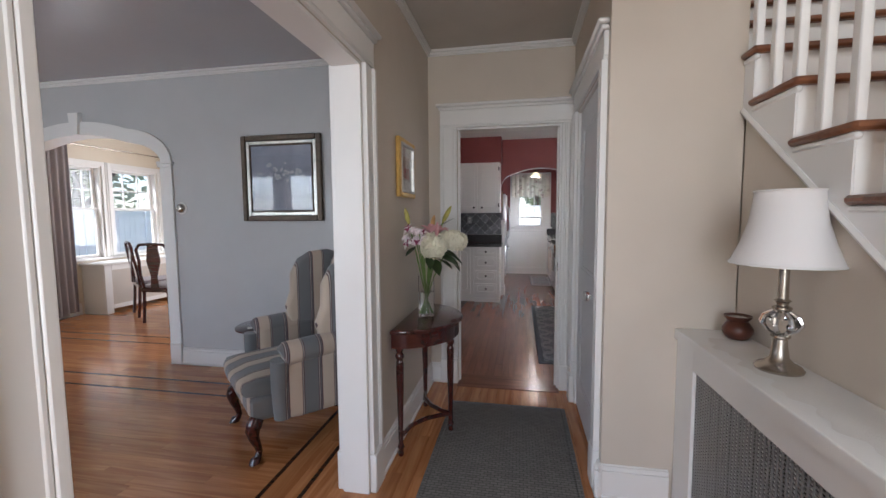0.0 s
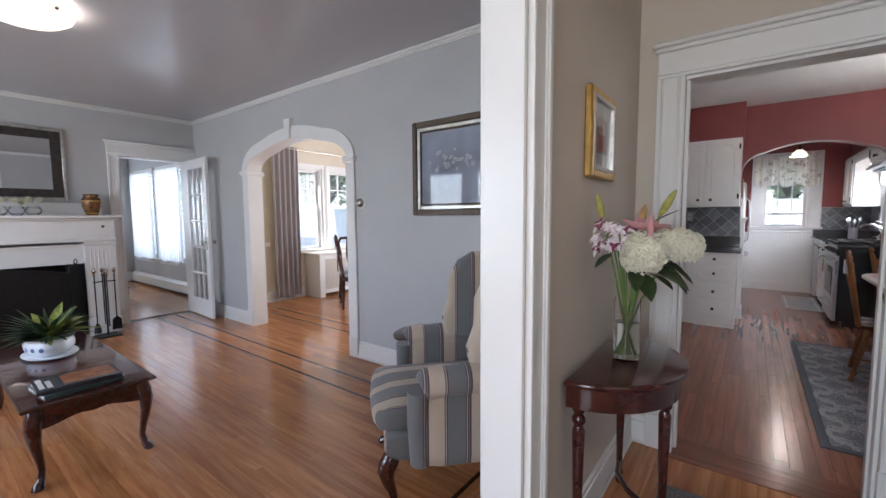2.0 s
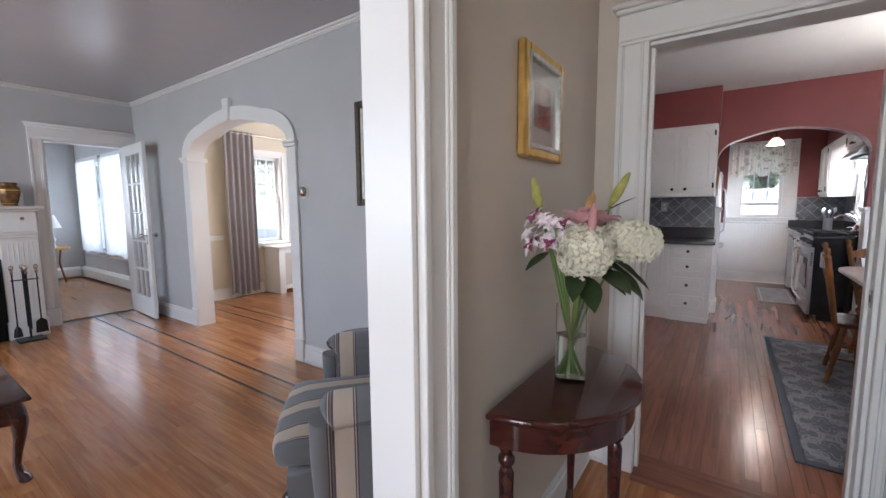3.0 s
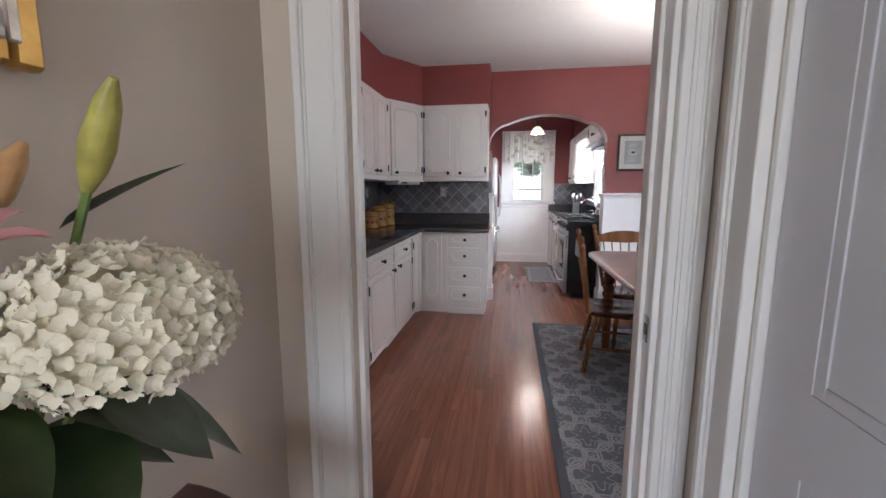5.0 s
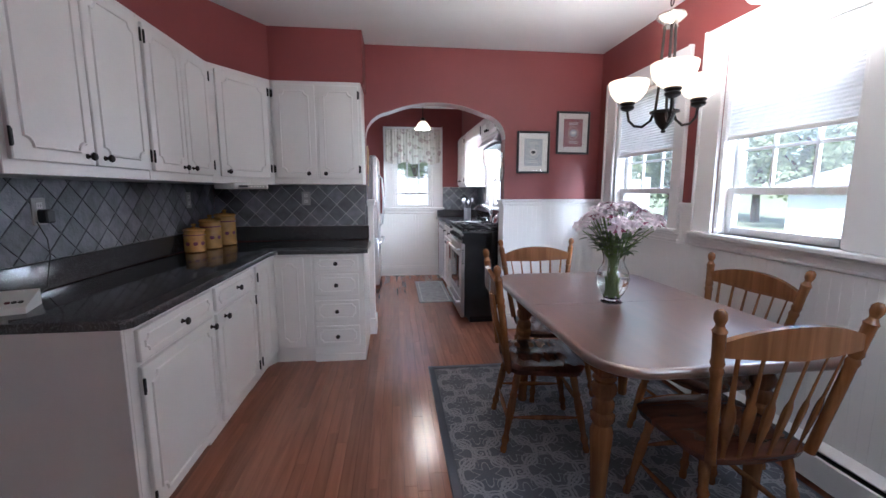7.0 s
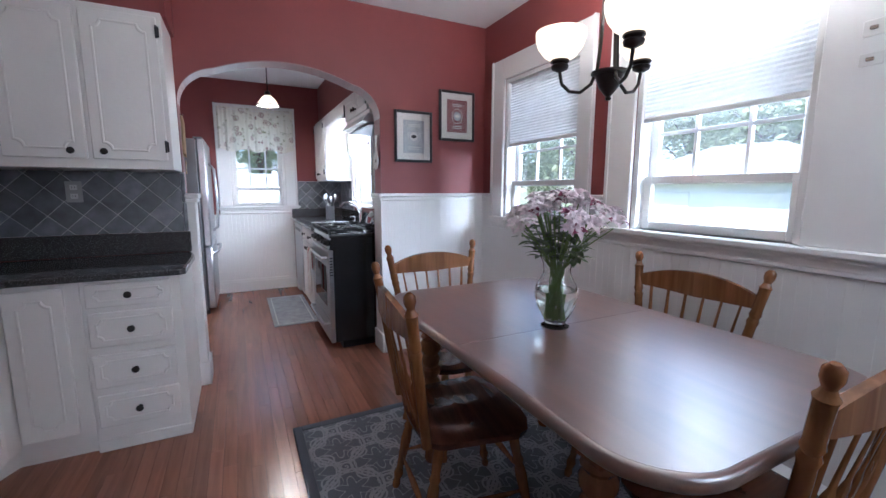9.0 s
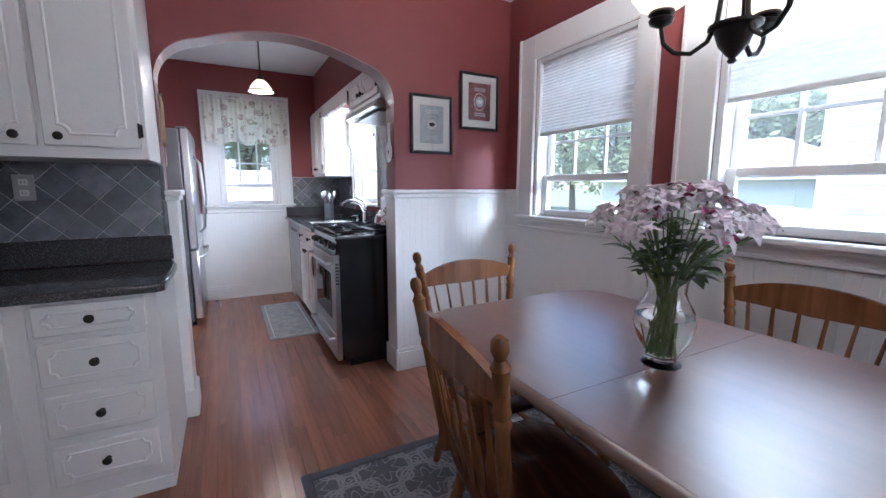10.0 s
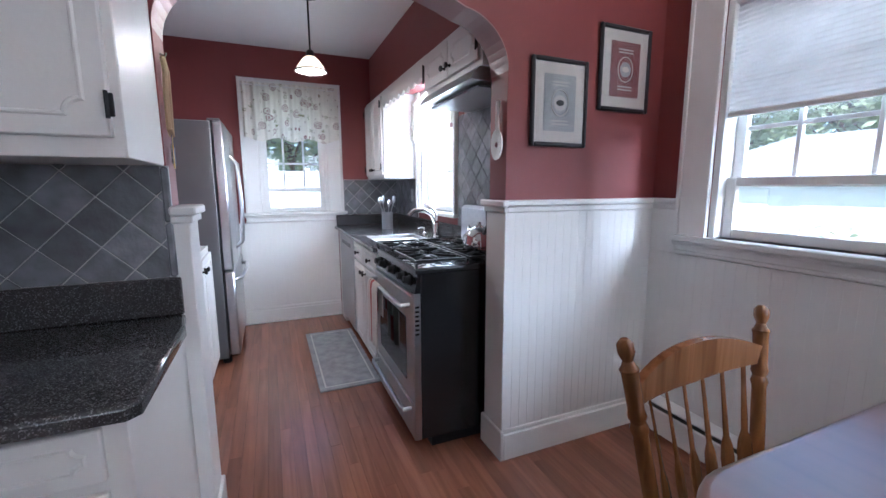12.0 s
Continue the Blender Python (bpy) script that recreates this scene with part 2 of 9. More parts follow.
def scroll_rug():
    """Grey rug with paler interlaced rings and petals."""
    m = mat("scroll_rug", (0.1, 0.1, 0.1), 0.95, bump=0.0, sheen=0.2)
    n, l = m.node_tree.nodes, m.node_tree.links
    sp = n.new("ShaderNodeSeparateXYZ")
    no = n.new("ShaderNodeTexNoise")
    no.inputs["Scale"].default_value = 9
    l.new(n["Texture Coordinate"].outputs["Object"], no.inputs["Vector"])
    wob = n.new("ShaderNodeVectorMath")
    wob.operation = "MULTIPLY_ADD"
    l.new(no.outputs["Color"], wob.inputs[0])
    wob.inputs[1].default_value = (0.005, 0.005, 0)
    l.new(n["Texture Coordinate"].outputs["Object"], wob.inputs[2])
    l.new(wob.outputs[0], sp.inputs[0])
    tile = 0.31
    lines = None
    # ring centres: offset x, offset y, radius, line width, spiral turns
    for ox, oy, r, w, turns in ((0, 0, 0.128, 0.007, 0), (0.5, 0.5, 0.128, 0.007, 0), (0, 0, 0.112, 0.004, 0), (0.5, 0.5, 0.112, 0.004, 0),
                                (0.5, 0, 0.052, 0.008, 1), (0, 0.5, 0.052, 0.008, -1), (0.25, 0.25, 0.05, 0.008, -1), (0.75, 0.75, 0.05, 0.008, 1),
                                (0.25, 0.75, 0.05, 0.008, 1), (0.75, 0.25, 0.05, 0.008, -1), (0, 0, 0.06, 0.008, 6), (0.5, 0.5, 0.06, 0.008, 6)):
        ds = []
        for k, o in ((0, ox), (1, oy)):
            u = math_node(n, l, "MULTIPLY_ADD", sp.outputs[k], 1 / tile, 10.5 - o)
            ds.append(math_node(n, l, "SUBTRACT", math_node(n, l, "FRACT", u), 0.5))
        d2 = math_node(n, l, "ADD", math_node(n, l, "MULTIPLY", ds[0], ds[0]), math_node(n, l, "MULTIPLY", ds[1], ds[1]))
        d = math_node(n, l, "MULTIPLY", math_node(n, l, "SQRT", d2), tile)
        if turns == 0:
            ring = math_node(n, l, "LESS_THAN", math_node(n, l, "ABSOLUTE", math_node(n, l, "SUBTRACT", d, r)), w * 0.85)
        else:
            ang = math_node(n, l, "ARCTAN2", ds[0], ds[1])
            if turns == 6:
                edge = math_node(n, l, "MULTIPLY_ADD", math_node(n, l, "COSINE", math_node(n, l, "MULTIPLY", ang, 6.0)), r * 0.38, r)
                ring = math_node(n, l, "LESS_THAN", math_node(n, l, "ABSOLUTE", math_node(n, l, "SUBTRACT", d, edge)), w * 0.55)
            else:
                arm = math_node(n, l, "FRACT", math_node(n, l, "MULTIPLY_ADD", ang, turns / (2 * math.pi), math_node(n, l, "MULTIPLY_ADD", d, 1 / 0.021, 8.0)))
                ring = math_node(n, l, "MULTIPLY", math_node(n, l, "LESS_THAN", arm, 0.42), math_node(n, l, "LESS_THAN", d, r))
        lines = ring if lines is None else math_node(n, l, "MAXIMUM", lines, ring)
    fib = n.new("ShaderNodeTexNoise")
    fib.inputs["Scale"].default_value, fib.inputs["Detail"].default_value = 260, 2
    l.new(n["Texture Coordinate"].outputs["Object"], fib.inputs["Vector"])
    fac = math_node(n, l, "MULTIPLY", lines, math_node(n, l, "MULTIPLY_ADD", fib.outputs[0], 0.8, 0.45))
    mx = n.new("ShaderNodeMix")
    mx.data_type = "RGBA"
    mx.inputs["A"].default_value, mx.inputs["B"].default_value = (0.110, 0.115, 0.135, 1), (0.33, 0.33, 0.335, 1)
    l.new(fac, mx.inputs["Factor"])
    l.new(mx.outputs["Result"], n["Hue/Saturation/Value"].inputs["Color"])
    bu = n.new("ShaderNodeBump")
    bu.inputs["Strength"].default_value, bu.inputs["Distance"].default_value = 0.5, 0.004
    l.new(math_node(n, l, "ADD", fac, fib.outputs[0]), bu.inputs["Height"])
    l.new(bu.outputs[0], n["Principled BSDF"].inputs["Normal"])
    return m


def stripes(name, bands, width, axis=0, rough=0.85):
    """Upright fabric stripes. bands: (start 0..1, colour)."""
    m = mat(name, bands[0][1], rough, sheen=0.25, bump=0.15, bscale=350)
    n, l = m.node_tree.nodes, m.node_tree.links
    sp = n.new("ShaderNodeSeparateXYZ")
    l.new(n["Texture Coordinate"].outputs["Object"], sp.inputs[0])
    u = math_node(n, l, "FRACT", math_node(n, l, "MULTIPLY_ADD", sp.outputs[axis], 1 / width, 20.0))
    cr = n.new("ShaderNodeValToRGB")
    cr.color_ramp.interpolation = "CONSTANT"
    e = cr.color_ramp.elements
    for k, (p, c) in enumerate(bands):
        q = e[k] if k < 2 else e.new(p)
        q.position, q.color = p, (*c, 1)
    l.new(u, cr.inputs[0])
    l.new(cr.outputs[0], n["Hue/Saturation/Value"].inputs["Color"])
    return m


TAN, GREY, PLUM, PALE = (0.50, 0.41, 0.32), (0.165, 0.170, 0.172), (0.09, 0.05, 0.055), (0.40, 0.37, 0.34)
BANDS = [(0.0, TAN), (0.36, PLUM), (0.385, PALE), (0.41, PLUM), (0.435, GREY), (0.86, PLUM), (0.885, PALE), (0.91, PLUM), (0.935, GREY), (0.96, PLUM)]
M_STRIPE = stripes("striped_upholstery", BANDS, 0.18, 1)
M_STRIPE_X = stripes("striped_upholstery_arm", BANDS, 0.18, 0)
M_RUG = scroll_rug()
M_RUGEDGE = mat("rug_binding", (0.095, 0.10, 0.115), 0.95, bump=0.4, bscale=250)


def woven_mat(name, a, b):
    m = mat(name, a, 0.95, bump=0.0)
    n, l = m.node_tree.nodes, m.node_tree.links
    br = n.new("ShaderNodeTexBrick")
    br.inputs["Scale"].default_value, br.inputs["Mortar Size"].default_value = 14, 0.025
    br.inputs["Color1"].default_value, br.inputs["Color2"].default_value, br.inputs["Mortar"].default_value = (*a, 1), (*b, 1), (a[0] * 0.5, a[1] * 0.5, a[2] * 0.5, 1)
    l.new(n["Texture Coordinate"].outputs["Object"], br.inputs["Vector"])
    l.new(br.outputs[0], n["Hue/Saturation/Value"].inputs["Color"])
    bu = n.new("ShaderNodeBump")
    bu.inputs["Strength"].default_value, bu.inputs["Distance"].default_value, bu.invert = 0.8, 0.006, True
    l.new(br.outputs[1], bu.inputs["Height"])
    l.new(bu.outputs[0], n["Principled BSDF"].inputs["Normal"])
    return m


M_RUNNER = woven_mat("grey_woven_runner", (0.145, 0.137, 0.127), (0.185, 0.175, 0.163))
M_KMAT = mat("pale_grey_mat", (0.30, 0.30, 0.31), 0.95, var=0.25, scale=14, bump=0.5, bscale=120)
M_LEAF = mat("dark_leaf", (0.036, 0.062, 0.022), 0.42, var=0.35, scale=25)
M_LEAF3 = mat("fresh_leaf", (0.075, 0.125, 0.042), 0.45, var=0.3, scale=25)
M_LEAF2 = mat("yellow_edged_leaf", (0.22, 0.26, 0.05), 0.42, var=0.5, scale=45)
M_STEM = mat("green_stem", (0.17, 0.27, 0.075), 0.45)
M_HYDR = cloth("cream_hydrangea_petal", (0.94, 0.91, 0.76), 0.25, 0.6)
M_LILY = cloth("pink_lily_petal", (0.72, 0.38, 0.40), 0.25, 0.5)
M_PEACH = mat("peach_lily_bud", (0.62, 0.36, 0.16), 0.45, var=0.3, scale=30)
M_BUD = mat("green_lily_bud", (0.42, 0.40, 0.10), 0.45, var=0.3, scale=30)
M_ALST = mat("pale_pink_petal", (0.86, 0.76, 0.80), 0.55, var=0.22, scale=60)
M_ALSTW = mat("whitish_petal", (0.86, 0.83, 0.82), 0.55, var=0.12, scale=60)
M_ALSTD = mat("purple_throat_petal", (0.28, 0.06, 0.13), 0.55, var=0.4, scale=70)
M_BRICKDARK = mat("sooty_firebrick", (0.03, 0.028, 0.026), 0.9, var=0.4, scale=12)
M_GRASS = mat("lawn", (0.17, 0.19, 0.095), 0.9, var=0.35, scale=2.0, bump=0.6, bscale=40)
M_SIDING = mat("white_siding", (0.78, 0.79, 0.80), 0.5)
M_ROOF = mat("grey_shingles", (0.27, 0.27, 0.28), 0.85, var=0.3, scale=20)
M_BARK = mat("bark", (0.10, 0.075, 0.055), 0.9, var=0.4, scale=14, bump=0.6, bscale=30)
M_TREE = cloth("tree_leaves", (0.32, 0.37, 0.22), 0.5, 0.6)
M_DRIVE = mat("pale_concrete", (0.55, 0.54, 0.52), 0.85, var=0.12)

# ---- mesh tools ----
class Geo:
    """Gathers faces for one mesh."""

    def __init__(self):
        self.v, self.f, self.weld = [], [], False

    def add(self, v, f, m=None):
        k = len(self.v)
        self.v += [tuple(m @ Vector(p)) for p in v] if m else [tuple(p) for p in v]
        self.f += [tuple(i + k for i in q) for q in f]
        return self

    def box(self, x0, y0, z0, x1, y1, z1, b=0.0, m=None):
        x0, x1, y0, y1, z0, z1 = min(x0, x1), max(x0, x1), min(y0, y1), max(y0, y1), min(z0, z1), max(z0, z1)
        b = min(b, (x1 - x0) * 0.49, (y1 - y0) * 0.49, (z1 - z0) * 0.49)
        if b <= 0:
            v = [(x, y, z) for z in (z0, z1) for y in (y0, y1) for x in (x0, x1)]
            return self.add(v, [(0, 2, 3, 1), (4, 5, 7, 6), (0, 1, 5, 4), (2, 6, 7, 3), (0, 4, 6, 2), (1, 3, 7, 5)], m)
        v, idx = [], {}
        for sx in (0, 1):
            for sy in (0, 1):
                for sz in (0, 1):
                    c = ((x0, x1)[sx], (y0, y1)[sy], (z0, z1)[sz])
                    d = (b if not sx else -b, b if not sy else -b, b if not sz else -b)
                    for a in range(3):
                        idx[sx, sy, sz, a] = len(v)
                        v.append(tuple(c[k] + (0 if k == a else d[k]) for k in range(3)))
        f = []
        for a in range(3):
            o = [k for k in range(3) if k != a]
            for s in (0, 1):
                q = []
                for u, w in ((0, 0), (1, 0), (1, 1), (0, 1)):
                    k = [0, 0, 0]
                    k[a], k[o[0]], k[o[1]] = s, u, w
                    q.append(idx[(*k, a)])
                flip = (s == 0) != (a == 1)
                f.append(tuple(reversed(q)) if flip else tuple(q))
            for s in (0, 1):
                for t in (0, 1):
                    k0, k1 = [0, 0, 0], [0, 0, 0]
                    k0[o[0]] = k1[o[0]] = s
                    k0[o[1]] = k1[o[1]] = t
                    k1[a] = 1
                    q = (idx[(*k0, o[0])], idx[(*k1, o[0])], idx[(*k1, o[1])], idx[(*k0, o[1])])
                    f.append(q)
        for sx in (0, 1):
            for sy in (0, 1):
                for sz in (0, 1):
                    f.append(tuple(idx[sx, sy, sz, a] for a in range(3)))
        return self.add(v, f, m)

    def lathe(self, prof, n=14, m=None, cap=True, squash=(1, 1)):
        v, f = [], []
        for r, z in prof:
            for i in range(n):
                a = 2 * math.pi * i / n
                v.append((r * math.cos(a) * squash[0], r * math.sin(a) * squash[1], z))
        for j in range(len(prof) - 1):
            for i in range(n):
                k = (i + 1) % n
                f.append((j * n + i, j * n + k, (j + 1) * n + k, (j + 1) * n + i))
        if cap:
            f.append(tuple(reversed(range(n))))
            f.append(tuple(range((len(prof) - 1) * n, len(prof) * n)))
        return self.add(v, f, m)

    def tube(self, pts, r, n=8, m=None):
        """A round bar along points; r is one radius or one a point."""
        rs = r if isinstance(r, (list, tuple)) else [r] * len(pts)
        v, f = [], []
        P = [Vector(p) for p in pts]
        up = None
        for i, p in enumerate(P):
            d = (P[min(i + 1, len(P) - 1)] - P[max(i - 1, 0)]).normalized()
            if up is None:
                up = Vector((0, 0, 1)) if abs(d.z) < 0.9 else Vector((1, 0, 0))
            s = d.cross(up).normalized()
            up = s.cross(d).normalized()
            for k in range(n):
                a = 2 * math.pi * k / n
                v.append(p + rs[i] * (math.cos(a) * s + math.sin(a) * up))
        for j in range(len(P) - 1):
            for k in range(n):
                q = (k + 1) % n
                f.append((j * n + k, j * n + q, (j + 1) * n + q, (j + 1) * n + k))
        f.append(tuple(reversed(range(n))))
        f.append(tuple(range((len(P) - 1) * n, len(P) * n)))
        return self.add(v, f, m)

    def prism(self, pts, d0, d1, axis="y", m=None):
        """A flat outline pulled along an axis: pts are (x, z) for y, (y, z) for x, (x, y) for z."""
        put = {"y": lambda a, b, d: (a, d, b), "x": lambda a, b, d: (d, a, b), "z": lambda a, b, d: (a, b, d)}[axis]
        n = len(pts)
        v = [put(a, b, d0) for a, b in pts] + [put(a, b, d1) for a, b in pts]
        f = [tuple(range(n)), tuple(reversed(range(n, 2 * n)))] + [(i, i + n, (i + 1) % n + n, (i + 1) % n) for i in range(n)]
        return self.add(v, f, m)

    def grid(self, fn, nu, nv, m=None, thick=None):
        """A sheet from fn(u, v), u and v from 0 to 1."""
        v = [fn(i / nu, j / nv) for j in range(nv + 1) for i in range(nu + 1)]
        f = [(j * (nu + 1) + i, j * (nu + 1) + i + 1, (j + 1) * (nu + 1) + i + 1, (j + 1) * (nu + 1) + i) for j in range(nv) for i in range(nu)]
        return self.add(v, f, m)

    def mesh(self, name, shift=None, smooth=True, angle=38):
        me = bpy.data.meshes.new(name)
        v = self.v if shift is None else [(a - shift[0], b - shift[1], c - shift[2]) for a, b, c in self.v]
        me.from_pydata(v, [], self.f)
        bm = bmesh.new()
        bm.from_mesh(me)
        if self.weld:
            bmesh.ops.remove_doubles(bm, verts=bm.verts, dist=1e-5)
        bmesh.ops.recalc_face_normals(bm, faces=bm.faces)
        bm.to_mesh(me)
        bm.free()
        if smooth:
            me.polygons.foreach_set("use_smooth", [True] * len(me.polygons))
            me.set_sharp_from_angle(angle=radians(angle))
        return me


ORIGIN = {}


def thing(name, label, category, at=(0, 0, 0), group="", world_coords=True):
    """An Empty at a thing's base. With world_coords its parts are given in the world's metres."""
    ob = new(name)
    ob.empty_display_size = 0.1
    ob.location = at
    if world_coords:
        ORIGIN[ob] = at
    return tagged(ob, label, category, group)


def part(name, geo, material, parent=None, label="", smooth=True, angle=38):
    shift = ORIGIN.get(parent)
    ob = new(name, geo.mesh(name, shift, smooth, angle))
    ob.data.materials.append(material)
    if parent:
        ob.parent = parent
        if shift is not None:
            ORIGIN[ob] = shift
            # a sub-part shares the thing's origin
    return tagged(ob, label)


def single(name, geo, material, label, category, group="", kind="", at=None):
    """A thing that is one mesh."""
    ob = new(name, geo.mesh(name, at))
    if at:
        ob.location = at
    ob.data.materials.append(material)
    return tagged(ob, label, category, group, kind)


def setting(name, geo, material, label, category="wall", smooth=True):
    ob = new(name, geo.mesh(name, None, smooth))
    ob.data.materials.append(material)
    ORIGIN[ob] = (0, 0, 0)
    return tagged(ob, label, category, "", "structure")


def wall_geo(axis, c0, c1, a0, a1, z0, z1, holes=(), geo=None):
    """A wall from a0 to a1 along an axis, between c0 and c1 across, with holes (a0, a1, z0, z1)."""
    g = geo or Geo()
    cuts = sorted({a0, a1, *[h[0] for h in holes], *[h[1] for h in holes]})
    for p, q in zip(cuts, cuts[1:]):
        spans = sorted((h[2], h[3]) for h in holes if h[0] <= p and h[1] >= q)
        z = z0
        for s, e in spans + [(z1, z1)]:
            if s > z + 1e-6:
                if axis == "x":
                    g.box(p, c0, z, q, c1, s)
                else:
                    g.box(c0, p, z, c1, q, s)
            z = max(z, e)
    return g


def arc(cx, cz, rx, rz, a0, a1, n):
    return [(cx + rx * math.cos(radians(a0 + (a1 - a0) * i / n)), cz + rz * math.sin(radians(a0 + (a1 - a0) * i / n))) for i in range(n + 1)]


def arch_line(a0, a1, spring, top, corner=0.26, n=10):
    """The inner line of a flat arch with rounded shoulders, from a0 to a1."""
    rise = top - spring
    cz = spring
    left = arc(a0 + corner, cz, corner, rise * 0.72, 180, 100, n)
    mid_l, mid_r = left[-1], (a0 + a1 - left[-1][0], left[-1][1])
    c = (a0 + a1) / 2
    half = (mid_r[0] - mid_l[0]) / 2
    mid = []
    for i in range(1, 12):
        u = -1 + 2 * i / 12
        mid.append((c + half * u, mid_l[1] + (top - mid_l[1]) * (1 - u * u)))
    right = [(a0 + a1 - x, z) for x, z in reversed(left)]
    return left + mid + right

# ---- the large structure ----
HC, KC = 2.552, 2.535  # ceilings of hall and living room, of the kitchen


def slab(name, x0, y0, x1, y1, z0, z1, material, label, category):
    return setting(name, Geo().box(x0, y0, z0, x1, y1, z1), material, label, category)


# floors: dark bed under the boards
floor_hall = slab("floor_hall", -0.80, -1.65, 1.88, 3.21, -0.12, -0.012, M_GAP, "narrow honey oak boards of the hall floor", "floor")
floor_living = slab("floor_living", -6.32, -1.45, -0.80, 3.21, -0.12, -0.012, M_GAP, "glossy honey oak strip floor with dark inlaid border lines", "floor")
floor_dining = slab("floor_dining", -6.0, 3.21, -1.70, 6.35, -0.12, -0.012, M_GAP, "glossy honey oak dining room floor with inlaid border", "floor")
floor_sunroom = slab("floor_sunroom", -10.22, 1.0, -6.32, 3.65, -0.12, 0.0, wood("sunroom_floor", (0.36, 0.17, 0.06), (0.52, 0.27, 0.11), 0.2, "x"), "pale honey wood floor of the sunroom", "floor")
floor_kitchen = slab("floor_kitchen", -1.70, 3.21, 2.05, 9.60, -0.12, -0.012, M_GAP, "red-brown oak strip floor of the kitchen and pantry", "floor")
# ceilings
slab("ceiling_hall", -0.735, -1.65, 0.93, 3.21, HC, HC + 0.1, mat("greige_ceiling_paint", (0.50, 0.46, 0.41), 0.6), "greige painted hall ceiling", "ceiling")
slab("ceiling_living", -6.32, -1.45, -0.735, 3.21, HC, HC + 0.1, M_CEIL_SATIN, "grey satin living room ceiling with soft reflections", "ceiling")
slab("ceiling_dining", -6.0, 3.21, -1.63, 6.35, HC, HC + 0.1, M_CEIL, "white dining room ceiling", "ceiling")
slab("ceiling_sunroom", -10.22, 1.0, -6.32, 3.65, HC, HC + 0.1, M_CEIL, "white sunroom ceiling", "ceiling")
slab("ceiling_kitchen", -1.63, 3.21, 2.05, 9.60, KC, KC + 0.1, M_CEIL, "smooth white kitchen ceiling", "ceiling")
slab("ceiling_stairwell", 0.93, -1.65, 2.0, 3.21, 4.6, 4.7, M_CEIL, "white ceiling high above the stairs", "ceiling")

# hall
OPEN_Y0, OPEN_Y1, OPEN_Z = 0.505, 1.78, 1.99
DOOR_X0, DOOR_X1, DOOR_Z = -0.450, 0.318, 1.975
setting("wall_hall_west", wall_geo("y", -0.735, -0.67, -1.65, 3.14, 0, HC, [(OPEN_Y0, OPEN_Y1, 0, OPEN_Z)]), M_HALL, "warm greige painted hall wall beside the wide opening")
setting("wall_living_east", wall_geo("y", -0.80, -0.735, -1.35, 3.14, 0, HC, [(OPEN_Y0, OPEN_Y1, 0, OPEN_Z)]), M_LIVING, "grey painted living room wall beside the wide opening")
setting("wall_hall_north", wall_geo("x", 3.14, 3.21, -0.735, 0.47, 0, HC, [(DOOR_X0, DOOR_X1, 0, DOOR_Z)]), M_HALL, "warm greige painted wall over the kitchen doorway")
setting("wall_hall_closet", wall_geo("y", 0.40, 0.47, 1.95, 3.14, 0, HC, [(2.10, 2.92, 0, 2.00)]), M_HALL, "warm greige painted wall round the closet door")
setting("wall_closet_back", wall_geo("y", 0.84, 0.90, 2.02, 3.14, 0, HC), M_HALL, "plain back wall of the closet")
setting("wall_hall_nook", wall_geo("x", 1.95, 2.02, 0.47, 0.93, 0, HC), M_HALL, "warm greige painted end wall of the radiator nook")
setting("wall_hall_south", wall_geo("x", -1.75, -1.65, -0.80, 2.0, 0, 4.6, [(-0.40, 0.55, 0.05, 2.35)]), M_HALL, "hall wall round the front door")
setting("wall_stair_east", wall_geo("y", 1.88, 2.0, -1.65, 3.21, 0, 4.6), M_CREAM, "pale painted wall along the stairs")
setting("wall_stair_north", wall_geo("x", 3.14, 3.21, 0.93, 1.88, 0, 4.6), M_CREAM, "pale painted wall at the head of the stairs")
setting("wall_stair_west", wall_geo("y", 0.86, 0.925, -1.65, 3.14, HC, 4.6), M_HALL, "upper landing wall over the hall")
# wall below the stair's stringer
NOSE_Y, NOSE_Z, RUN, RISE = 1.066, 1.362, 0.26, 0.2
setting("wall_stair_side", Geo().prism([(-1.65, 0), (1.95, 0), (1.95, 1.70), (-0.26, 0)], 0.935, 1.0, "x"), M_HALL, "warm greige painted triangle of wall under the stairs")

# living room
ARCH = dict(a0=-4.79, a1=-3.06, spring=1.80, top=2.08)
ARCH_IN = arch_line(corner=0.42, **ARCH)


def arched_wall(name, y0, y1, x0, x1, h, line, material, label):
    g = wall_geo("x", y0, y1, x0, x1, 0, h, [(line[0][0], line[-1][0], 0, h)])
    for (xa, za), (xb, zb) in zip(line, line[1:]):
        g.prism([(xa, za), (xb, zb), (xb, h), (xa, h)], y0, y1, "y")
    return setting(name, g, material, label)


arched_wall("wall_living_north", 3.14, 3.21, -6.32, -0.735, HC, ARCH_IN, M_LIVING, "grey painted living room wall with a rounded archway")
arched_wall("wall_dining_south", 3.21, 3.28, -6.0, -1.63, HC, ARCH_IN, M_CREAM, "cream painted dining room side of the archway wall")
SUN_Y0, SUN_Y1 = 2.30, 3.03
setting("wall_living_west", wall_geo("y", -6.32, -6.18, -1.35, 3.14, 0, HC, [(SUN_Y0, SUN_Y1, 0, 2.02)]), M_LIVING, "grey painted chimney wall of the living room")
setting("wall_living_south", wall_geo("x", -1.45, -1.35, -6.32, -0.735, 0, HC, [(-4.6, -2.2, 0.7, 2.2), (-5.8, -4.85, 0.7, 2.2)]), M_LIVING, "grey painted window wall of the living room")

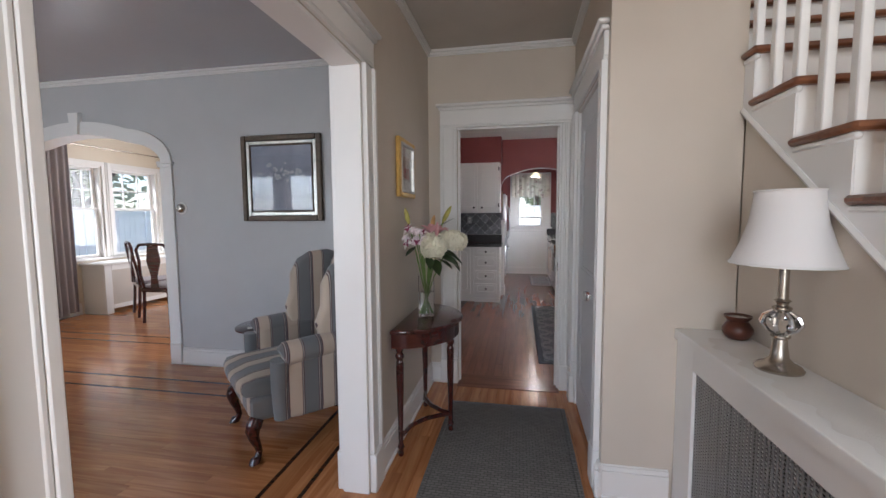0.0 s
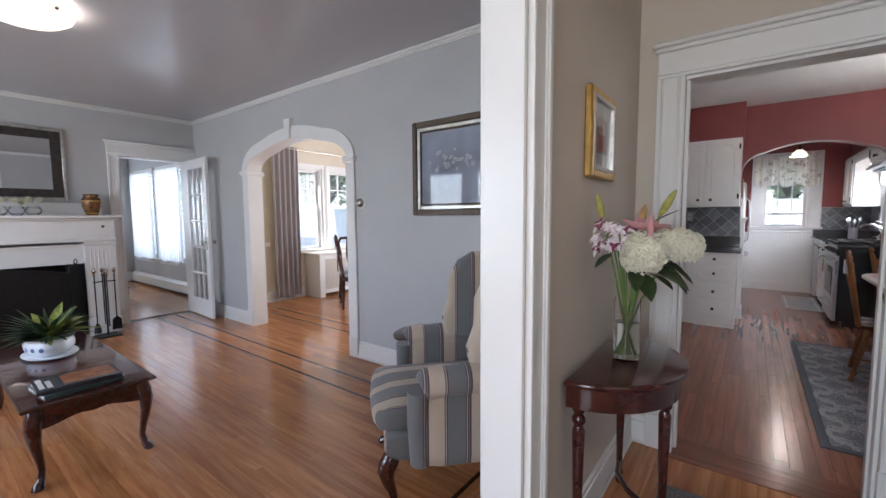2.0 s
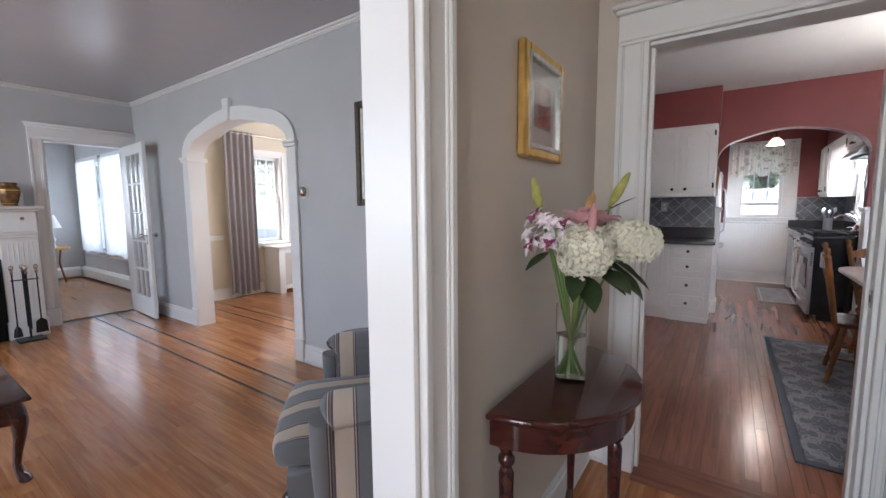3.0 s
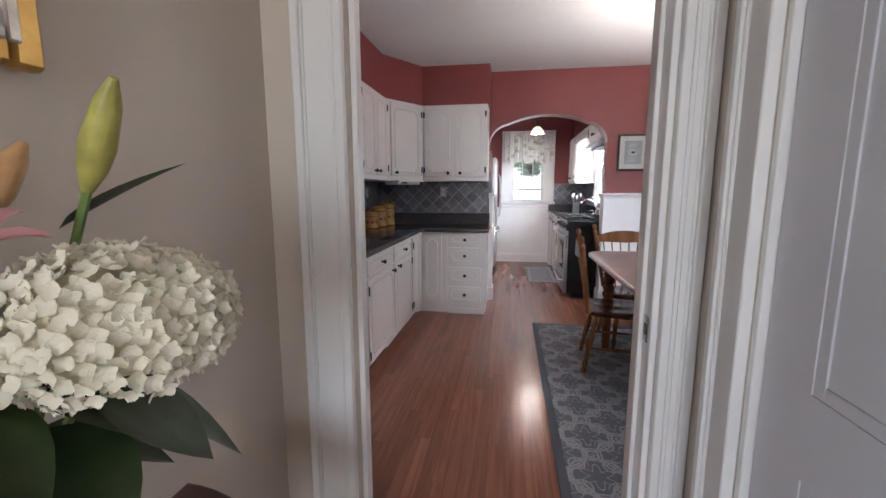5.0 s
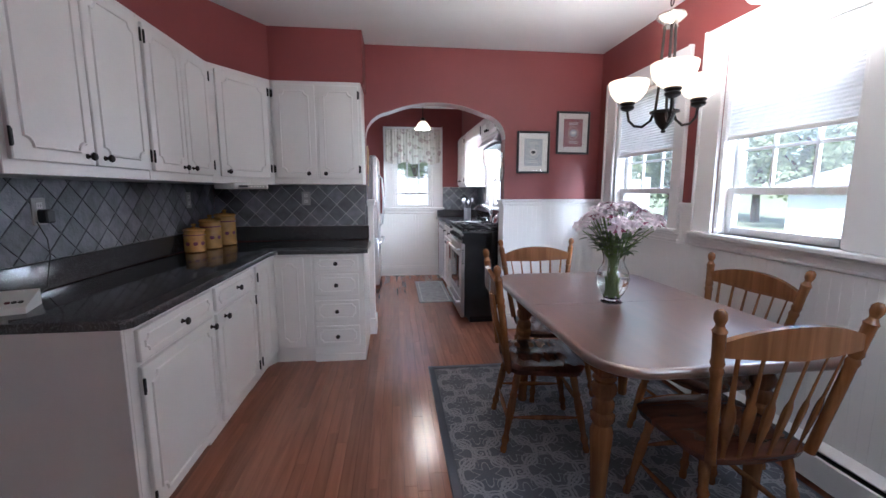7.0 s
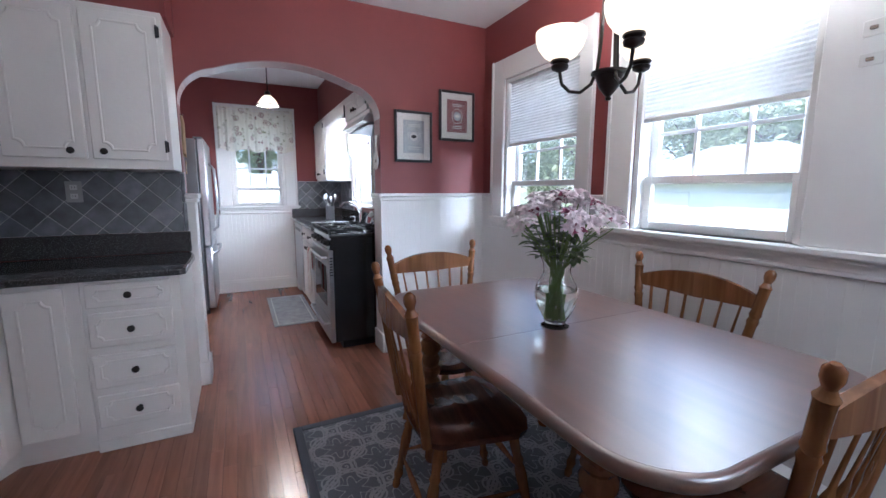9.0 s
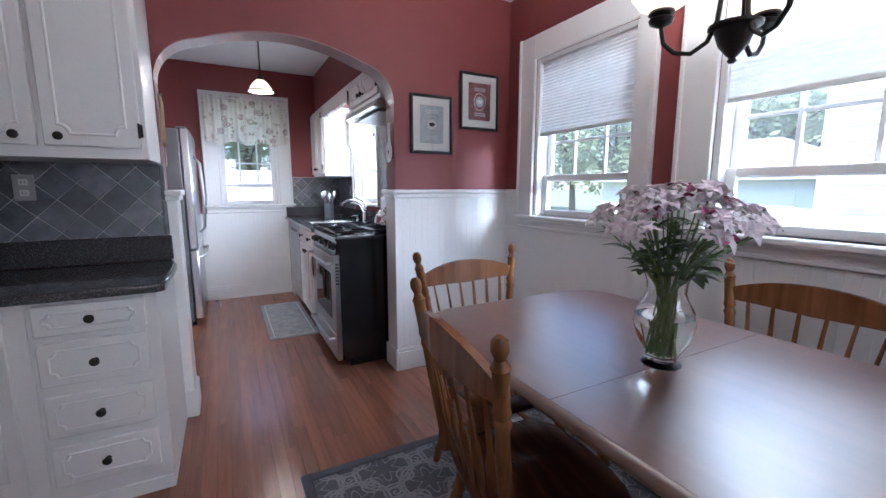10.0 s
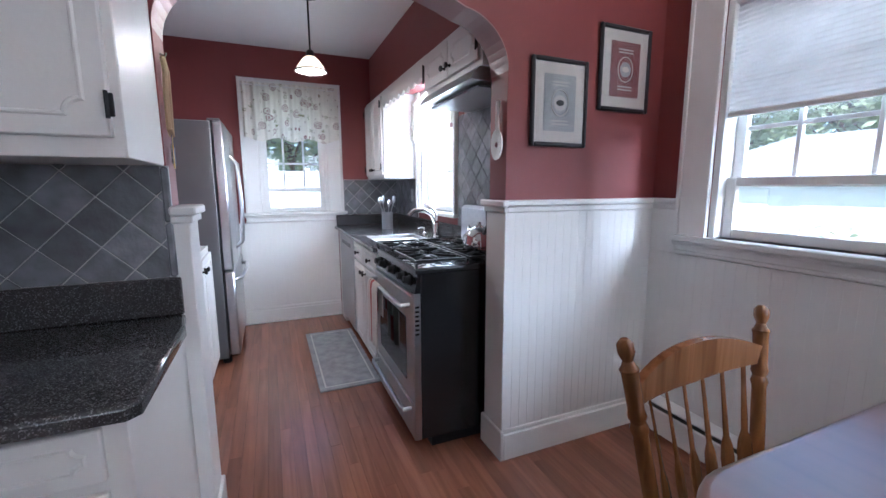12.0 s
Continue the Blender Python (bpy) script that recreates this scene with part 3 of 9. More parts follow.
# dining room
DW = [(4.42, 4.96, 0.76, 2.06), (5.10, 5.88, 0.76, 2.06)]
setting("wall_dining_west", wall_geo("y", -6.05, -5.90, 3.28, 6.35, 0, HC, DW), M_CREAM, "cream painted dining room wall with two windows")
# opening behind the fill lamp is made up and never in view
setting("wall_dining_north", wall_geo("x", 6.25, 6.35, -6.0, -1.63, 0, HC, [(-4.8, -2.4, 0.75, 2.25)]), M_CREAM, "cream painted north wall of the dining room")
setting("wall_dining_east", wall_geo("y", -1.70, -1.63, 3.28, 6.35, 0, HC), M_CREAM, "cream painted east wall of the dining room")

# sunroom
SW = [(-9.85, -8.82, 0.55, 2.10), (-8.62, -7.55, 0.55, 2.10)]
setting("wall_sunroom_north", wall_geo("x", 3.50, 3.62, -10.22, -6.18, 0, HC, SW), M_LIVING, "pale grey sunroom wall with curtained windows")
# the hole is made up, out of view, for the fill lamp
setting("wall_sunroom_west", wall_geo("y", -10.22, -10.1, 1.0, 3.5, 0, HC, [(1.4, 3.0, 0.8, 2.1)]), M_LIVING, "pale grey end wall of the sunroom")
setting("wall_sunroom_south", wall_geo("x", 0.9, 1.0, -10.22, -6.32, 0, HC), M_LIVING, "pale grey south wall of the sunroom")
setting("wall_sunroom_east", wall_geo("y", -6.32, -6.18, 3.21, 3.5, 0, HC), M_LIVING, "short grey wall of the sunroom")

# kitchen and pantry
EX = 1.862  # room face of the kitchen window wall
E1, E2 = (5.735, 6.505, 1.06, 2.075), (4.60, 5.345, 1.06, 2.085)
# the hole right of the doorway is made up for the fill lamp
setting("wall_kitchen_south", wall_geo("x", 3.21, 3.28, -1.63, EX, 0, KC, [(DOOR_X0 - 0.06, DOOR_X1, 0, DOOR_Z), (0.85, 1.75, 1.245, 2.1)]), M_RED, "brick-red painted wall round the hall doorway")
setting("wall_kitchen_west", wall_geo("y", -1.63, -1.57, 3.28, 6.81, 0, KC), M_RED, "brick-red painted wall behind the cabinets")
setting("wall_kitchen_east", wall_geo("y", EX, 2.00, 3.28, 6.95, 0, KC, [E1, E2]), M_RED, "brick-red painted kitchen wall with two windows")
KARCH = arch_line(-0.277, 0.970, 1.78, 2.080, corner=0.24)
arched_wall("wall_kitchen_north", 6.81, 6.95, -1.63, EX, KC, KARCH, M_RED, "brick-red painted wall with a rounded archway to the pantry")
NW = (-0.05, 0.56, 1.06, 2.12)
PE = (8.00, 8.72, 1.10, 2.10)
setting("wall_pantry_north", wall_geo("x", 9.45, 9.58, -1.15, 1.40, 0, KC, [NW]), M_RED, "brick-red painted pantry wall round a small window")
setting("wall_pantry_east", wall_geo("y", 1.27, 1.40, 6.95, 9.45, 0, KC, [PE]), M_RED, "brick-red painted pantry wall over the sink")
setting("wall_pantry_west", wall_geo("y", -1.15, -1.05, 6.95, 9.45, 0, KC), M_RED, "brick-red painted pantry wall behind the refrigerator")


# ---- trim ----
def run_box(g, axis, c, out, a0, a1, d0, d1, z0, z1, b=0.003):
    """A bar along a wall: c is the wall's face, out the side it stands on, d0 to d1 its reach."""
    lo, hi = c + out * d0, c + out * d1
    if axis == "x":
        g.box(a0, lo, z0, a1, hi, z1, b)
    else:
        g.box(lo, a0, z0, hi, a1, z1, b)


def baseboard(axis, c, out, a0, a1, h=0.155):
    g = Geo()
    run_box(g, axis, c, out, a0, a1, 0, 0.018, 0, h - 0.03)
    run_box(g, axis, c, out, a0, a1, 0, 0.013, h - 0.03, h - 0.008)
    run_box(g, axis, c, out, a0, a1, 0, 0.008, h - 0.008, h)
    run_box(g, axis, c, out, a0, a1, 0.018, 0.030, 0, 0.018, 0.005)
    return setting("baseboard", g, M_WHITE, "white painted baseboard with a moulded top edge", "baseboard")


def crown(axis, c, out, a0, a1, top=HC):
    g = Geo()
    run_box(g, axis, c, out, a0, a1, 0, 0.014, top - 0.046, top - 0.034)
    run_box(g, axis, c, out, a0, a1, 0, 0.022, top - 0.034, top - 0.016, 0.006)
    run_box(g, axis, c, out, a0, a1, 0, 0.034, top - 0.016, top, 0.005)
    return setting("trim", g, M_WHITE, "white painted crown moulding", "moulding")


def casing(axis, c, out, a0, a1, h, width=0.115, head=0.15, plinth=True, sides=(1, 1), name="trim", cap=0.045, right=None):
    """Flat door casing with plinths, a frieze and a small cornice."""
    g = Geo()
    right = right or width
    for s, e, on in ((a0 - width, a0, sides[0]), (a1, a1 + right, sides[1])):
        if not on:
            continue
        run_box(g, axis, c, out, s + 0.012, e - 0.012, 0, 0.018, 0.19, h)
        outer, inner = (s, e) if s < a0 - 0.001 else (e, s)
        k = 1 if outer < inner else -1
        for p, q, d in ((outer, outer + k * 0.022, 0.030), (outer + k * 0.022, outer + k * 0.030, 0.024), (inner - k * 0.022, inner, 0.024), (inner - k * 0.034, inner - k * 0.022, 0.021)):
            run_box(g, axis, c, out, min(p, q), max(p, q), 0, d, 0.19, h)
        if plinth:
            run_box(g, axis, c, out, s - 0.004, e + 0.002, 0, 0.034, 0, 0.19, 0.005)
    l, r = a0 - width * sides[0], a1 + right * sides[1]
    run_box(g, axis, c, out, l, r, 0, 0.022, h, h + 0.018, 0.004)
    run_box(g, axis, c, out, l, r, 0, 0.020, h + 0.018, h + head - cap)
    run_box(g, axis, c, out, l - 0.012, min(r + 0.012, 0.395) if right < width else r + 0.012, 0, 0.034, h + head - cap, h + head - cap * 0.5, 0.006)
    run_box(g, axis, c, out, l - 0.028, min(r + 0.028, 0.395) if right < width else r + 0.028, 0, 0.052, h + head - cap * 0.5, h + head, 0.008)
    return setting(name, g, M_WHITE, "white painted flat casing with a moulded cornice", "door casing")


def jambs(axis, c0, c1, a0, a1, h, t=0.016):
    g = Geo()
    if axis == "x":
        g.box(a0, c0, 0, a0 + t, c1, h, 0.002), g.box(a1 - t, c0, 0, a1, c1, h, 0.002), g.box(a0 + t, c0, h - t, a1 - t, c1, h, 0.002)
    else:
        g.box(c0, a0, 0, c1, a0 + t, h, 0.002), g.box(c0, a1 - t, 0, c1, a1, h, 0.002), g.box(c0, a0 + t, h - t, c1, a1 - t, h, 0.002)
    return setting("trim", g, M_WHITE, "white painted jamb lining the opening", "door jamb")


# wide opening between hall and living room
casing("y", -0.67, 1, OPEN_Y0, OPEN_Y1, OPEN_Z, head=0.165)
casing("y", -0.80, -1, OPEN_Y0, OPEN_Y1, OPEN_Z, head=0.165)
jambs("y", -0.80, -0.67, OPEN_Y0, OPEN_Y1, OPEN_Z)
# kitchen doorway
casing("x", 3.14, -1, DOOR_X0, DOOR_X1, DOOR_Z, width=0.128, head=0.175, right=0.078)
casing("x", 3.28, 1, DOOR_X0 - 0.06, DOOR_X1, DOOR_Z, width=0.11, head=0.17)
lining = Geo().box(DOOR_X0 - 0.012, 3.1402, 0, DOOR_X0 - 0.0003, 3.21, DOOR_Z, 0.002).box(DOOR_X0 - 0.06, 3.212, 0, DOOR_X0 - 0.046, 3.28, DOOR_Z, 0.002)
lining.box(DOOR_X1 - 0.016, 3.14, 0, DOOR_X1, 3.28, DOOR_Z, 0.002).box(DOOR_X0, 3.14, DOOR_Z - 0.016, DOOR_X1 - 0.016, 3.28, DOOR_Z, 0.002)
setting("trim", lining, M_WHITE, "white painted jamb lining the kitchen doorway", "door jamb")
stops = Geo()
for a, b, c, d in ((DOOR_X0, DOOR_X0 + 0.016, 3.172, 3.2095), (DOOR_X1 - 0.028, DOOR_X1 - 0.016, 3.19, 3.23)):
    stops.box(a, c, 0, b, d, DOOR_Z - 0.016, 0.002)
setting("trim", stops, M_WHITE, "white painted door stops", "door jamb")
saddle = Geo().box(DOOR_X0, 3.06, -0.006, DOOR_X1, 3.302, 0.006, 0.005)
setting("threshold", saddle, wood("threshold_wood", (0.17, 0.065, 0.036), (0.26, 0.105, 0.060), 0.2, "x"), "red-brown wooden threshold of the doorway", "threshold")
plate = thing("strike_plate", "small brass strike plate on the white door jamb", "strike plate", (DOOR_X1 - 0.016, 3.17, 0.93))
part("plate", Geo().box(DOOR_X1 - 0.0185, 3.155, 0.90, DOOR_X1 - 0.016, 3.185, 0.965, 0.001), M_NICKEL, plate)
part("slot", Geo().box(DOOR_X1 - 0.0195, 3.163, 0.918, DOOR_X1 - 0.0185, 3.178, 0.945), M_IRON, plate)
# closet door casing
casing("y", 0.40, -1, 2.10, 2.92, 2.00, width=0.105, head=0.17)
jambs("y", 0.40, 0.47, 2.10, 2.92, 2.00)
# living room to sunroom
casing("y", -6.18, 1, SUN_Y0, SUN_Y1, 2.02, width=0.11, head=0.17, sides=(1, 1))
jambs("y", -6.32, -6.18, SUN_Y0, SUN_Y1, 2.02)
# hall
baseboard("y", -0.67, 1, OPEN_Y1 + 0.115, 3.14)
baseboard("y", -0.67, 1, -1.65, OPEN_Y0 - 0.115)
baseboard("x", 3.14, -1, -0.67, DOOR_X0 - 0.132)
baseboard("y", 0.40, -1, 1.92, 1.995, 0.16)
baseboard("x", 1.95, -1, 0.37, 0.69, 0.16)
crown("y", -0.67, 1, -1.65, 3.14), crown("x", 3.14, -1, -0.67, 0.40), crown("y", 0.40, -1, 1.95, 3.14)
# living room
baseboard("x", 3.14, -1, -2.98, -0.80), baseboard("x", 3.14, -1, -6.18, -4.90)
baseboard("y", -0.80, -1, OPEN_Y1 + 0.115, 3.14), baseboard("x", -1.35, 1, -6.18, -0.80)
crown("x", 3.14, -1, -6.18, -0.80), crown("y", -6.18, 1, -1.35, 3.14), crown("y", -0.80, -1, -1.35, 3.14)
# dining room
baseboard("y", -5.90, 1, 3.28, 4.56), baseboard("x", 3.28, 1, -5.9, -4.9), baseboard("x", 6.25, -1, -5.9, -1.7)
rail = Geo()
run_box(rail, "y", -5.90, 1, 3.28, 4.0, 0, 0.03, 0.83, 0.90, 0.008)
setting("trim", rail, M_WHITE, "white chair rail of the dining room", "moulding")


def arch_band(line, y, out, width, depth, base):
    """Moulded band round an arch with capitals and a keystone."""
    g = Geo()
    c = (line[0][0] + line[-1][0]) / 2
    outer = []
    for i, (x, z) in enumerate(line):
        a, b = line[max(i - 1, 0)], line[min(i + 1, len(line) - 1)]
        d = Vector((b[0] - a[0], b[1] - a[1])).normalized()
        outer.append((x - d.y * width, z + d.x * width))
    outer[0], outer[-1] = (line[0][0] - width, line[0][1]), (line[-1][0] + width, line[-1][1])
    for i in range(len(line) - 1):
        g.prism([line[i], line[i + 1], outer[i + 1], outer[i]], y, y + out * depth, "y")
    for a, s in ((line[0][0], -1), (line[-1][0], 1)):
        x0, x1 = sorted((a, a + s * width))
        g.box(x0, y, 0.19, x1, y + out * depth, line[0][1] - 0.045, 0.003)
        g.box(x0 - 0.006, y, 0, x1 + 0.006, y + out * (depth + 0.012), 0.19, 0.005)
        g.box(x0 - 0.012, y, line[0][1] - 0.045, x1 + 0.012, y + out * (depth + 0.014), line[0][1] - 0.02, 0.005)
        g.box(x0 - 0.024, y, line[0][1] - 0.02, x1 + 0.024, y + out * (depth + 0.024), line[0][1] + 0.004, 0.005)
    top = max(z for _, z in line)
    g.prism([(c - 0.035, top - 0.01), (c + 0.035, top - 0.01), (c + 0.055, top + width + 0.075), (c - 0.055, top + width + 0.075)], y, y + out * (depth + 0.022), "y")
    return g


setting("trim", arch_band(ARCH_IN, 3.14, -1, 0.105, 0.02, True), M_WHITE, "white painted arch moulding with capitals and a keystone", "arch moulding")
# lining of the arch
lin = Geo()
for (xa, za), (xb, zb) in zip(ARCH_IN, ARCH_IN[1:]):
    lin.prism([(xa, za), (xb, zb), (xb, zb - 0.012), (xa, za - 0.012)], 3.125, 3.295, "y")
for x, s in ((ARCH["a0"], 1), (ARCH["a1"], -1)):
    lin.box(x, 3.125, 0, x + s * 0.012, 3.295, 1.80)
    lin.box(x, 3.105, 1.755, x + s * 0.030, 3.315, 1.80, 0.006)
setting("trim", lin, M_WHITE, "white painted lining of the archway", "arch moulding")
# lower part of the front door; the opening above it stays free
setting("door_1", Geo().box(-0.40, -1.72, 0, 0.55, -1.67, 0.45, 0.003), M_WHITE, "white front door behind the hall", "door")

# ---- kitchen: windows and wainscot ----
def sash_window(name, axis, c, out, a0, a1, z0, z1, label, rail_z, cols=3, rows=(0.25,), apron=True, width=0.115, glass_in=0.05, back=0.13, near=None, reach=0.03):
    """A double-hung window in a wall's opening. c: room face of the wall; out: side of the room."""
    w = new(name)
    ORIGIN[w] = (0, 0, 0)
    tagged(w, label, "window", "", "structure")
    g = Geo()
    near = near or width
    run_box(g, axis, c, out, a0 - near, a0, 0, 0.022, z0, z1 + width)
    run_box(g, axis, c, out, a1, a1 + width, 0, 0.022, z0, z1 + width)
    run_box(g, axis, c, out, a0, a1, 0, 0.022, z1, z1 + width)
    for a, k in ((a0 - near, 1), (a1 + width, -1)):
        p, q = sorted((a, a + k * 0.02))
        run_box(g, axis, c, out, p, q, 0.022, 0.034, z0, z1 + width, 0.003)
    part("window_casing", g, M_WHITE, w)
    g = Geo()
    run_box(g, axis, c, out, a0 - near - reach, a1 + width + reach, -0.06, 0.055, z0 - 0.028, z0, 0.006)
    part("window_sill", g, M_WHITE, w)
    if apron:
        g = Geo()
        run_box(g, axis, c, out, a0 - near, a1 + width, 0, 0.018, z0 - 0.075, z0 - 0.028)
        run_box(g, axis, c, out, a0 - near - 0.01, a1 + width + 0.01, 0, 0.030, z0 - 0.045, z0 - 0.028, 0.005)
        run_box(g, axis, c, out, a0 - near - 0.004, a1 + width + 0.004, 0, 0.024, z0 - 0.092, z0 - 0.072, 0.005)
        part("window_apron", g, M_WHITE, w)
    g = Geo()
    for p, q in ((a0, a0 + 0.03), (a1 - 0.03, a1)):
        run_box(g, axis, c, -out, p, q, 0, back, z0, z1)
    run_box(g, axis, c, -out, a0 + 0.03, a1 - 0.03, 0, back, z1 - 0.03, z1)
    part("window_frame", g, M_WHITE, w)
    i0, i1 = a0 + 0.03, a1 - 0.03
    for nm, s0, s1, d in (("lower_sash", z0, rail_z + 0.02, glass_in), ("upper_sash", rail_z - 0.02, z1 - 0.03, glass_in + 0.035)):
        g = Geo()
        t = 0.042
        run_box(g, axis, c, -out, i0, i0 + t, d, d + 0.03, s0, s1), run_box(g, axis, c, -out, i1 - t, i1, d, d + 0.03, s0, s1)
        run_box(g, axis, c, -out, i0 + t, i1 - t, d, d + 0.03, s0, s0 + t), run_box(g, axis, c, -out, i0 + t, i1 - t, d, d + 0.03, s1 - 0.035, s1)
        s = part(nm, g, M_WHITE, w)
        if nm == "upper_sash":
            for k in range(1, cols):
                a = i0 + (i1 - i0) * k / cols
                m = Geo()
                run_box(m, axis, c, -out, a - 0.009, a + 0.009, d + 0.004, d + 0.026, s0 + t, s1 - 0.035)
                part("muntin", m, M_WHITE, s)
            for r in rows:
                m = Geo()
                run_box(m, axis, c, -out, i0 + t, i1 - t, d + 0.006, d + 0.024, s0 + r - 0.009, s0 + r + 0.009)
                part("muntin", m, M_WHITE, s)
        p = Geo()
        run_box(p, axis, c, -out, i0 + t, i1 - t, d + 0.014, d + 0.015, s0 + t, s1 - 0.035, 0)
        pane = part("pane", p, M_PANE, s)
        pane.visible_shadow = False
    return w


sash_window("window_1", "y", EX, -1, *E1, "white double-hung kitchen window with divided upper panes", 1.31, rows=(0.25, 0.50), width=0.15, near=0.112, reach=-0.004)
sash_window("window_2", "y", EX, -1, *E2, "white double-hung kitchen window with divided upper panes", 1.31, rows=(0.25, 0.50), width=0.16, near=0.30, reach=-0.004)
sash_window("window_3", "x", 9.45, -1, *NW, "small white double-hung pantry window with divided panes", 1.27, rows=(0.27, 0.52), width=0.14)
sash_window("window_4", "y", 1.27, -1, *PE, "white pantry window over the sink", 1.45, rows=(), cols=1, apron=False, width=0.06)
for a0, a1, z0, z1 in DW:
    sash_window("window_5", "y", -5.90, 1, a0, a1, z0, z1, "white double-hung dining room window with divided upper panes", 1.45, rows=(0.3,), apron=False, width=0.065)
for a0, a1, z0, z1 in SW:
    sash_window("window_6", "x", 3.50, -1, a0, a1, z0, z1, "white sunroom window behind sheer curtains", 1.4, rows=(), cols=1, width=0.07)

for a0, a1 in ((-4.6, -3.42), (-3.38, -2.2), (-5.8, -4.85)):
    sash_window("window_7", "x", -1.35, 1, a0, a1, 0.7, 2.2, "white double-hung living room window with divided upper panes", 1.45, rows=(0.3,), width=0.02, back=0.09, glass_in=0.02)


def cell_shade(a0, a1, z0, z1):
    """A pleated cellular shade, half drawn."""
    s = thing("cellular_shade", "white pleated cellular shade drawn half down the window", "window shade", (EX + 0.02, (a0 + a1) / 2, z1), "kitchen shades")
    n = int((z1 - 0.03 - z0 - 0.02) / 0.019)
    g = Geo()
    pts = []
    for k in range(2 * n + 1):
        pts.append((EX + 0.022 + (0.006 if k % 2 else 0), z1 - 0.03 - k * (z1 - 0.05 - z0) / (2 * n)))
    for (xa, za), (xb, zb) in zip(pts, pts[1:]):
        g.add([(xa, a0, za), (xa, a1, za), (xb, a1, zb), (xb, a0, zb)], [(0, 1, 2, 3)])
    part("fabric", g, M_BLIND, s, smooth=False)
    part("head_rail", Geo().box(EX + 0.010, a0, z1 - 0.03, EX + 0.045, a1, z1, 0.003), M_WHITE, s)
    part("bottom_rail", Geo().box(EX + 0.015, a0, z0, EX + 0.035, a1, z0 + 0.024, 0.004), M_WHITE, s)
    return s


cell_shade(E1[0] + 0.004, E1[1] - 0.004, 1.585, E1[3])
cell_shade(E2[0] + 0.004, E2[1] - 0.004, 1.595, E2[3])

WT = 1.235  # top of the wainscot's cap


def wainscot(name, axis, c, out, a0, a1, top=WT, base=True, cap=True, low=0.0, label="white painted beadboard wainscot with a moulded cap", cap_ends=(0.0, 0.0)):
    w = new(name)
    ORIGIN[w] = (0, 0, 0)
    tagged(w, label, "wainscot", "", "structure")
    n = max(1, round((a1 - a0) / 0.045))
    for k in range(n):
        p, q = a0 + (a1 - a0) * k / n, a0 + (a1 - a0) * (k + 1) / n
        g = Geo()
        run_box(g, axis, c, out, p, q, 0, 0.012, low, top - 0.03, 0.0009)
        part("bead_board", g, M_WHITE, w)
    if not cap:
        return w
    g = Geo()
    run_box(g, axis, c, out, a0, a1, 0.012, 0.020, top - 0.055, top - 0.028, 0.004)
    run_box(g, axis, c, out, a0 - cap_ends[0], a1 + cap_ends[1], 0, 0.036, top - 0.028, top, 0.007)
    part("cap", g, M_WHITE, w)
    if base:
        g = Geo()
        run_box(g, axis, c, out, a0, a1, 0.012, 0.030, 0, 0.13, 0.003)
        run_box(g, axis, c, out, a0, a1, 0.012, 0.022, 0.13, 0.155, 0.005)
        part("baseboard", g, M_WHITE, w)
    return w


wainscot("wainscot_north", "x", 6.81, -1, 0.970, EX, cap_ends=(0.03, 0))
wainscot("wainscot_east", "y", EX, -1, 3.28, 6.81, top=0.995, base=False, cap=False)
for p, q in ((5.508, 5.621), (6.658, 6.81), (3.28, 4.298)):
    wainscot("wainscot_east", "y", EX, -1, p, q, base=False, low=0.966)
wainscot("wainscot_west", "y", -1.57, 1, 3.28, 4.50, top=1.16)
wainscot("wainscot_south", "x", 3.28, 1, 0.405, EX)
wainscot("wainscot_pantry", "x", 9.45, -1, -1.05, 0.638, top=0.995, cap=False)
baseboard("x", 9.438, -1, -1.05, 0.638)


def arch_post(x0, x1, side):
    """White panelled end of the wall below the arch, with a cap."""
    g = Geo()
    g.box(x0, 6.795, 0, x1, 6.965, 1.20, 0.003)
    g.box(x0 - (0.012 if side > 0 else 0), 6.78, 0, x1 + (0.012 if side < 0 else 0), 6.98, 0.15, 0.004)
    g.box(x0 - (0.024 if side > 0 else 0), 6.772, 1.205, x1 + (0.024 if side < 0 else 0), 6.988, 1.235, 0.006)
    g.box(x0 - (0.012 if side > 0 else 0), 6.785, 1.18, x1 + (0.012 if side < 0 else 0), 6.975, 1.205, 0.004)
    return setting("trim", g, M_WHITE, "white painted post under the pantry arch", "arch post")


arch_post(0.962, 0.9695, 1)
arch_post(-0.2768, -0.226, -1)
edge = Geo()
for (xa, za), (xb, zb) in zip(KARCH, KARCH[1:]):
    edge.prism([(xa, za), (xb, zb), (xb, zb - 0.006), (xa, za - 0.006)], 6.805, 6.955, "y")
# red lightened so its colour carries the sheen seen at grazing angles
setting("trim", edge, mat("arch_edge_sheen_red", (0.30, 0.16, 0.16), 0.28), "red inner face of the kitchen arch, lightened for grazing sheen", "arch")

# ---- kitchen: cabinets ----
def notch_outline(w, h, c):
    """A rectangle with scooped corners, as (a, b) points."""
    pts = []
    for cx, cz, s in ((0, 0, 0), (w, 0, 1), (w, h, 2), (0, h, 3)):
        a0 = (90, 180, 270, 0)[s]
        q = []
        for i in range(6):
            a = radians(a0 - 90 * i / 5)
            q.append((cx + c * math.cos(a), cz + c * math.sin(a)))
        pts += q
    return pts


